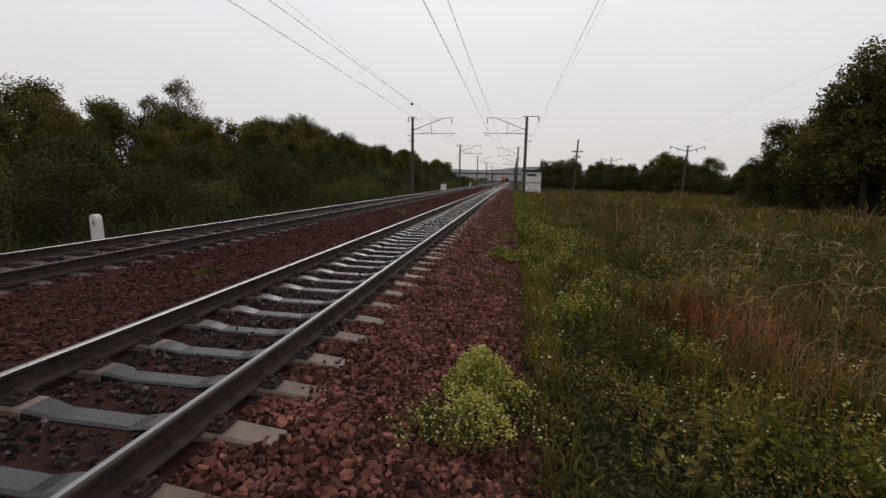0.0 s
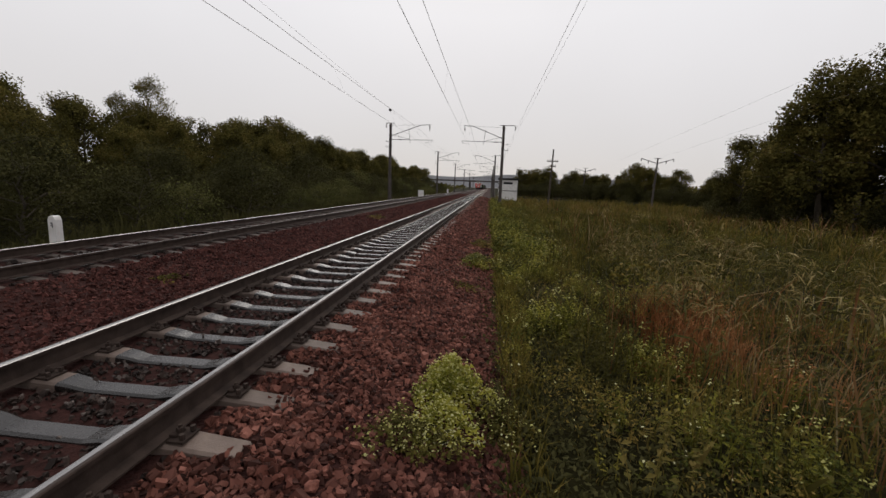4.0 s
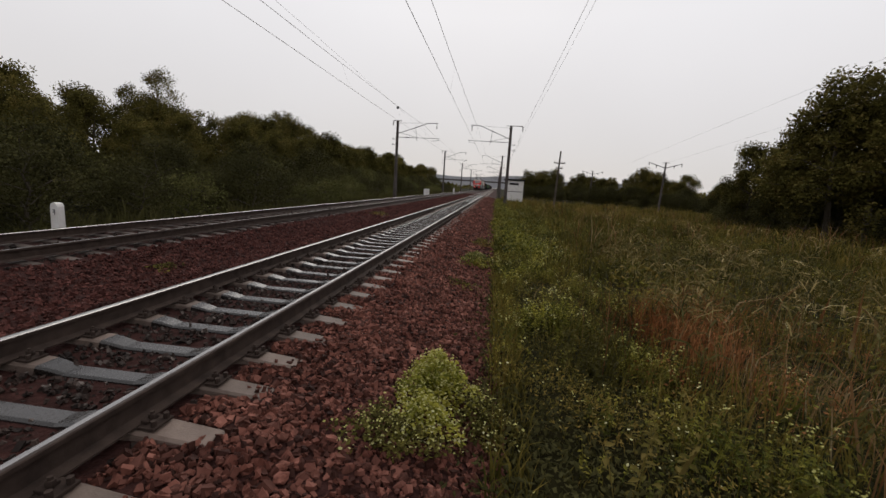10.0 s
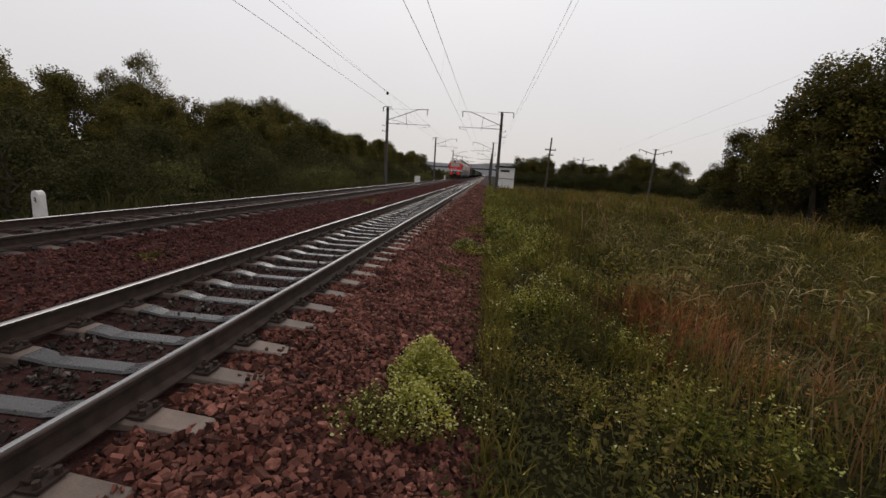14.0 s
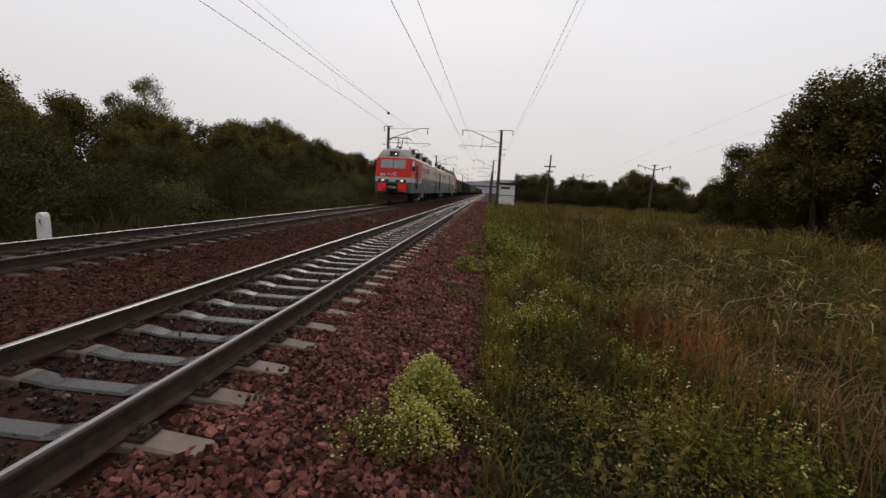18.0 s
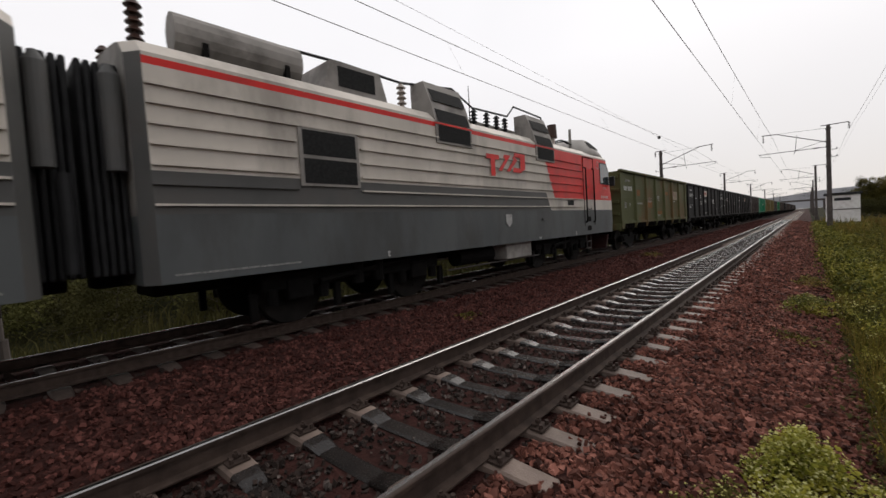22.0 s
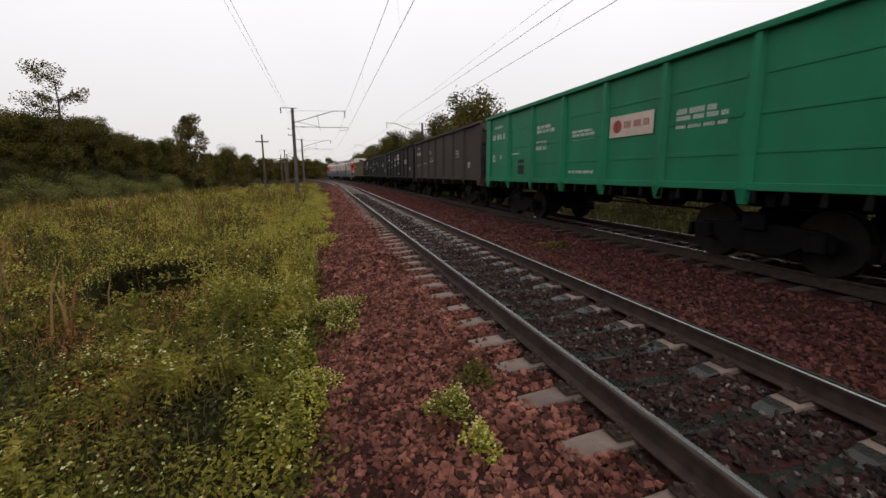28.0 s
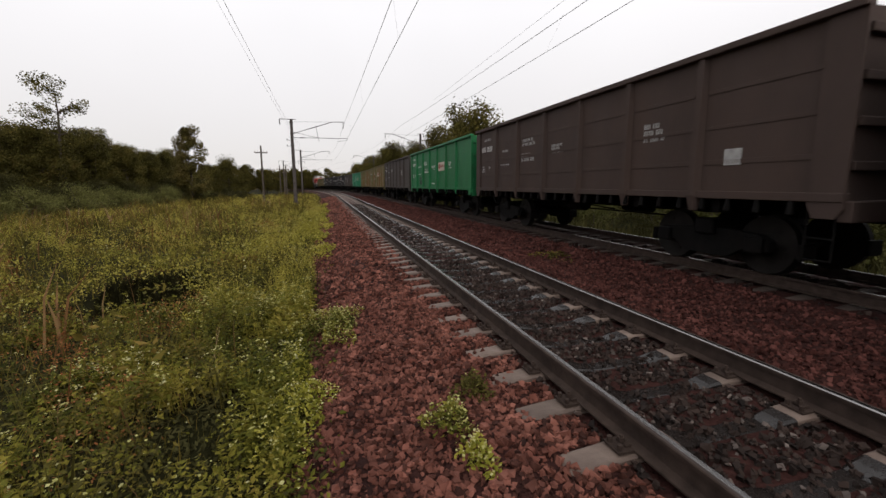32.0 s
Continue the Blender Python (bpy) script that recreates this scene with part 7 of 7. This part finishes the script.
# wood on the far side of the track behind
for k in range(26):
    f = k / 25
    plant(KINDS[rnd.randrange(4)], -13.4 - 1.6 * math.sin(k) + 4.5 * f, -46 - 92 * f, (0.95 - 0.08 * f) * rnd.uniform(0.9, 1.12), "dark broadleaf tree close behind the far track")
    plant(KINDS[rnd.randrange(4)], -22 - 3 * math.sin(k * 2), -40 - 96 * f, rnd.uniform(0.85, 1.0), "dark broadleaf tree behind the far track")
plant(ROUND, -12.2, -42.5, 1.45, "large round-crowned tree behind the far track")
for k in range(24):
    f = k / 23
    plant(KINDS[rnd.randrange(4)], -24 + 62 * f, -215 - 20 * math.sin(f * 3) + rnd.uniform(-6, 6), rnd.uniform(0.8, 1.1), "distant dark tree closing the view along the line")

# far woods on the skyline, too far to tell trees apart
n = 9000
fx = rng.uniform(-420, 420, n)
fy = np.where(rng.random(n) < 0.6, rng.uniform(240, 520, n), -rng.uniform(240, 420, n))
keep_far = np.abs(fx - 0) > 24
fx, fy = fx[keep_far], fy[keep_far]
fz = -1.0 + rng.random(len(fx)) ** 0.8 * (5.5 + 2.5 * np.sin(fx * 0.05) + 0.012 * np.abs(fx))
stuff("far_woods", leaf_mesh("far_woods", np.stack([fx, fy, fz], 1), rng.uniform(1.5, 4.0, len(fx)), M_LEAF, 0.1, 0.8), "distant dark woods along the skyline", "woods")
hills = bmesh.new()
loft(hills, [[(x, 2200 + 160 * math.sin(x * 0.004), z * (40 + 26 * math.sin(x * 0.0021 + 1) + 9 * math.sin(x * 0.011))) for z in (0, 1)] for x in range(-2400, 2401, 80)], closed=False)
# distance haze is put into the hills' pale bluish colour
M_HILL = surface("haze_tinted_hill", (0.33, 0.33, 0.35), (0.40, 0.40, 0.42), scale=0.01, rough=1.0, bump=0, spec=0.0)
tagged(mesh_ob("backdrop", hills, M_HILL), "hills on the horizon with haze painted into their pale colour", "hills", kind="structure")

# ---- sleepers, fastenings and loose stones ----


def clip_mesh():
    bm = bmesh.new()
    for s in (-1, 1):
        box(bm, s * 0.08, s * 0.19, -0.08, 0.08, -0.188, -0.172)
        box(bm, s * 0.07, s * 0.12, -0.045, 0.045, -0.172, -0.150, 0.005)
        tube(bm, (s * 0.115, 0, -0.172), (s * 0.115, 0, -0.105), 0.013, 0.013, 6)
        tube(bm, (s * 0.115, 0, -0.150), (s * 0.115, 0, -0.122), 0.024, 0.024, 6)
        tube(bm, (s * 0.165, 0.05, -0.172), (s * 0.165, 0.05, -0.135), 0.018, 0.018, 6)
        tube(bm, (s * 0.165, -0.05, -0.172), (s * 0.165, -0.05, -0.135), 0.018, 0.018, 6)
    me = bpy.data.meshes.new("rail_fastening")
    bm.to_mesh(me)
    bm.free()
    me.materials.append(M_RAIL)
    return me


ME_CLIP = clip_mesh()
for trk, c in ((track_near, 0.0), (track_far, D2)):
    n0, n1 = (-70, 150) if c == 0.0 else (-60, 120)
    for i in range(n0, n1):
        y = sleeper_y(i)
        sl = shared("sleeper", ME_SLEEPER if c == 0.0 else ME_SLEEPER_FAR, trk, pose(c + 0.006 * math.sin(i * 1.7), y + 0.012 * math.sin(i * 2.3), 0.004 * math.sin(i * 3.1) - (0.026 if c else 0.0), 0, 0, 0.5 * math.sin(i * 1.3)))
        if c == 0.0 and -18 <= i <= 40:
            for s in (-1, 1):
                shared("rail_fastening", ME_CLIP, sl, pose(s * 0.797, 0, 0))
    bv2, bf2 = [], []
    src = [v.co for v in ME_SLEEPER.vertices]
    fsrc = [list(p.vertices) for p in ME_SLEEPER.polygons]
    for i in list(range(-400, n0)) + list(range(n1, 520)):
        y = sleeper_y(i)
        k = len(bv2)
        bv2 += [(v.x + c + bend(y), v.y + y, v.z) for v in src]
        bf2 += [[k + q for q in f] for f in fsrc]
    rest = new("far_sleepers", fast_mesh("far_sleepers", bv2, bf2, M_CONCRETE if c == 0.0 else M_CONCRETE_SHADED))
    rest.parent = trk
    tagged(rest, "rows of distant concrete sleepers", kind="stuff")

# crushed stones: a few rough shapes, scattered and joined
ICO = bmesh.new()
bmesh.ops.create_cube(ICO, size=0.78)
bmesh.ops.triangulate(ICO, faces=ICO.faces[:])
ICO_V = np.array([v.co[:] for v in ICO.verts])
ICO_F = np.array([[v.index for v in f.verts] for f in ICO.faces])
ICO.free()


def bed_z(u):
    return np.interp(u, [p[0] for p in BED], [p[1] for p in BED])


def stones(n, u0, u1, y0, y1, s0, s1, label, skip=None, lift=0.0, material=None):
    u = rng.uniform(u0, u1, n)
    y = rng.uniform(y0, y1, n)
    if skip is not None:
        k = ~skip(u, y)
        u, y = u[k], y[k]
    n = len(u)
    sz = rng.uniform(s0, s1, n) * (0.7 + 0.6 * rng.random(n))
    base = ICO_V[None] * (1 + rng.uniform(-0.55, 0.35, (n, len(ICO_V), 3)))
    base = base * (rng.uniform(0.55, 1.35, (n, 1, 3)) * sz[:, None, None])
    q = rng.normal(size=(n, 4))
    q /= np.linalg.norm(q, axis=1)[:, None]
    w, x, yy, z = q.T
    R = np.stack([np.stack([1 - 2 * (yy * yy + z * z), 2 * (x * yy - z * w), 2 * (x * z + yy * w)], 1), np.stack([2 * (x * yy + z * w), 1 - 2 * (x * x + z * z), 2 * (yy * z - x * w)], 1), np.stack([2 * (x * z - yy * w), 2 * (yy * z + x * w), 1 - 2 * (x * x + yy * yy)], 1)], 1)
    v = np.einsum("nij,nkj->nki", R, base)
    v += np.stack([u, y, bed_z(u) + lift + rng.uniform(-0.012, 0.022, n)], 1)[:, None, :]
    f = (ICO_F[None] + (np.arange(n) * len(ICO_V))[:, None, None]).reshape(-1, 3)
    ob = new("loose_stones", fast_mesh("loose_stones", v.reshape(-1, 3).tolist(), f.tolist(), material or M_STONE))
    ob.parent = ballast_bed
    return tagged(ob, label, kind="stuff")


def on_sleeper(c):
    def skip(u, y):
        step = np.where(y >= SLEEPER_Y0, STEP_AHEAD, STEP_BACK)
        k = (y - SLEEPER_Y0) / step
        d = np.abs(k - np.round(k)) * step
        a = np.abs(u - c)
        strewn = rng.random(len(u)) < np.where((a < 0.45) & (y < 1.5), 0.30, np.where(a > 1.24, 0.35, 0.02))
        return ((d < 0.125) & (a < 1.36) & ~strewn) | (np.abs(a - 0.797) < 0.12)
    return skip


stones(42000, 0.95, 3.2, -7.5, 9.5, 0.030, 0.060, "reddish-brown crushed ballast stones on the shoulder", on_sleeper(0.0))
stones(14000, 0.95, 3.2, 9.5, 30, 0.05, 0.08, "reddish-brown crushed ballast stones on the shoulder", on_sleeper(0.0))
stones(7000, 0.95, 3.3, 30, 75, 0.09, 0.14, "reddish-brown crushed ballast stones on the shoulder", on_sleeper(0.0), -0.02)
stones(7000, 0.95, 3.3, -66, -26, 0.09, 0.14, "reddish-brown crushed ballast stones on the shoulder", on_sleeper(0.0), -0.02)
stones(11000, 0.95, 3.2, -26, -7.5, 0.045, 0.075, "reddish-brown crushed ballast stones on the shoulder", on_sleeper(0.0))
stones(9000, -0.95, 0.95, 1.2, 14, 0.026, 0.048, "dark oily crushed stones between the rails", on_sleeper(0.0), 0.004, M_STONE_DARK)
stones(6000, -0.95, 0.95, 14, 45, 0.05, 0.08, "dark oily crushed stones between the rails", on_sleeper(0.0), 0.0, M_STONE_DARK)
stones(6000, -0.95, 0.95, -38, -9, 0.05, 0.08, "dark oily crushed stones between the rails", on_sleeper(0.0), 0.016, M_STONE_DARK)
stones(1400, -0.95, 0.95, -40, -9, 0.045, 0.075, "grey crushed stones scattered between the rails", on_sleeper(0.0), 0.022, M_STONE_GREY)
stones(13000, -0.95, 0.95, -9, 1.4, 0.028, 0.052, "dark oily crushed stones between the rails", on_sleeper(0.0), 0.020, M_STONE_DARK)
stones(2000, -0.95, 0.95, -9, 6, 0.024, 0.045, "grey crushed stones scattered between the rails", lambda u, y: on_sleeper(0.0)(u, y) | ((y > 1.4) & (rng.random(len(u)) < 0.5)), 0.024, M_STONE_GREY)
both = lambda u, y: on_sleeper(0.0)(u, y) | on_sleeper(D2)(u, y)
stones(30000, -4.0, -0.95, -9, 17, 0.034, 0.060, "brown-red crushed stones between the tracks, toned down for shade", both, 0.0, M_STONE_MID)
stones(11000, -4.0, -0.95, 17, 45, 0.07, 0.10, "brown-red crushed stones between the tracks, toned down for shade", both, 0.0, M_STONE_MID)
stones(7000, -4.0, -0.95, 45, 95, 0.12, 0.18, "brown-red crushed stones between the tracks, toned down for shade", both, -0.02, M_STONE_MID)
stones(7000, -4.0, -0.95, -66, -30, 0.10, 0.15, "brown-red crushed stones between the tracks, toned down for shade", both, -0.02, M_STONE_MID)
stones(11000, -4.0, -0.95, -30, -9, 0.06, 0.09, "brown-red crushed stones between the tracks, toned down for shade", both, 0.0, M_STONE_MID)
stones(8000, -8.0, -4.0, -12, 22, 0.05, 0.080, "crushed stones round the far track, darkened for train shade", on_sleeper(D2), 0.0, M_STONE_DARK)

# single stones that lie on top near the walk
def single_stone(seed):
    r = random.Random(seed)
    bm = bmesh.new()
    bmesh.ops.create_icosphere(bm, subdivisions=1, radius=0.5)
    for v in bm.verts:
        v.co *= r.uniform(0.72, 1.12)
        v.co.z *= 0.72
    me = bpy.data.meshes.new("stone")
    bm.to_mesh(me)
    bm.free()
    me.materials.append(M_STONE)
    return me


STONES = [single_stone(200 + i) for i in range(10)]
for i in range(290):
    x = rnd.uniform(1.4, 2.75)
    y = rnd.uniform(-5.0, -1.3) if i % 2 else rnd.uniform(1.6, 5.5)
    size = rnd.choice((0.045, 0.05, 0.06, 0.075, 0.09))
    m = pose(x, y, float(bed_z(x)) + size * 0.2 + 0.012, rnd.uniform(-25, 25), rnd.uniform(-25, 25), rnd.uniform(0, 360)) @ Matrix.Diagonal((size * rnd.uniform(0.8, 1.3), size, size * rnd.uniform(0.7, 1.0), 1))
    shared("stone", STONES[i % 10], ballast_bed, m)

motions()
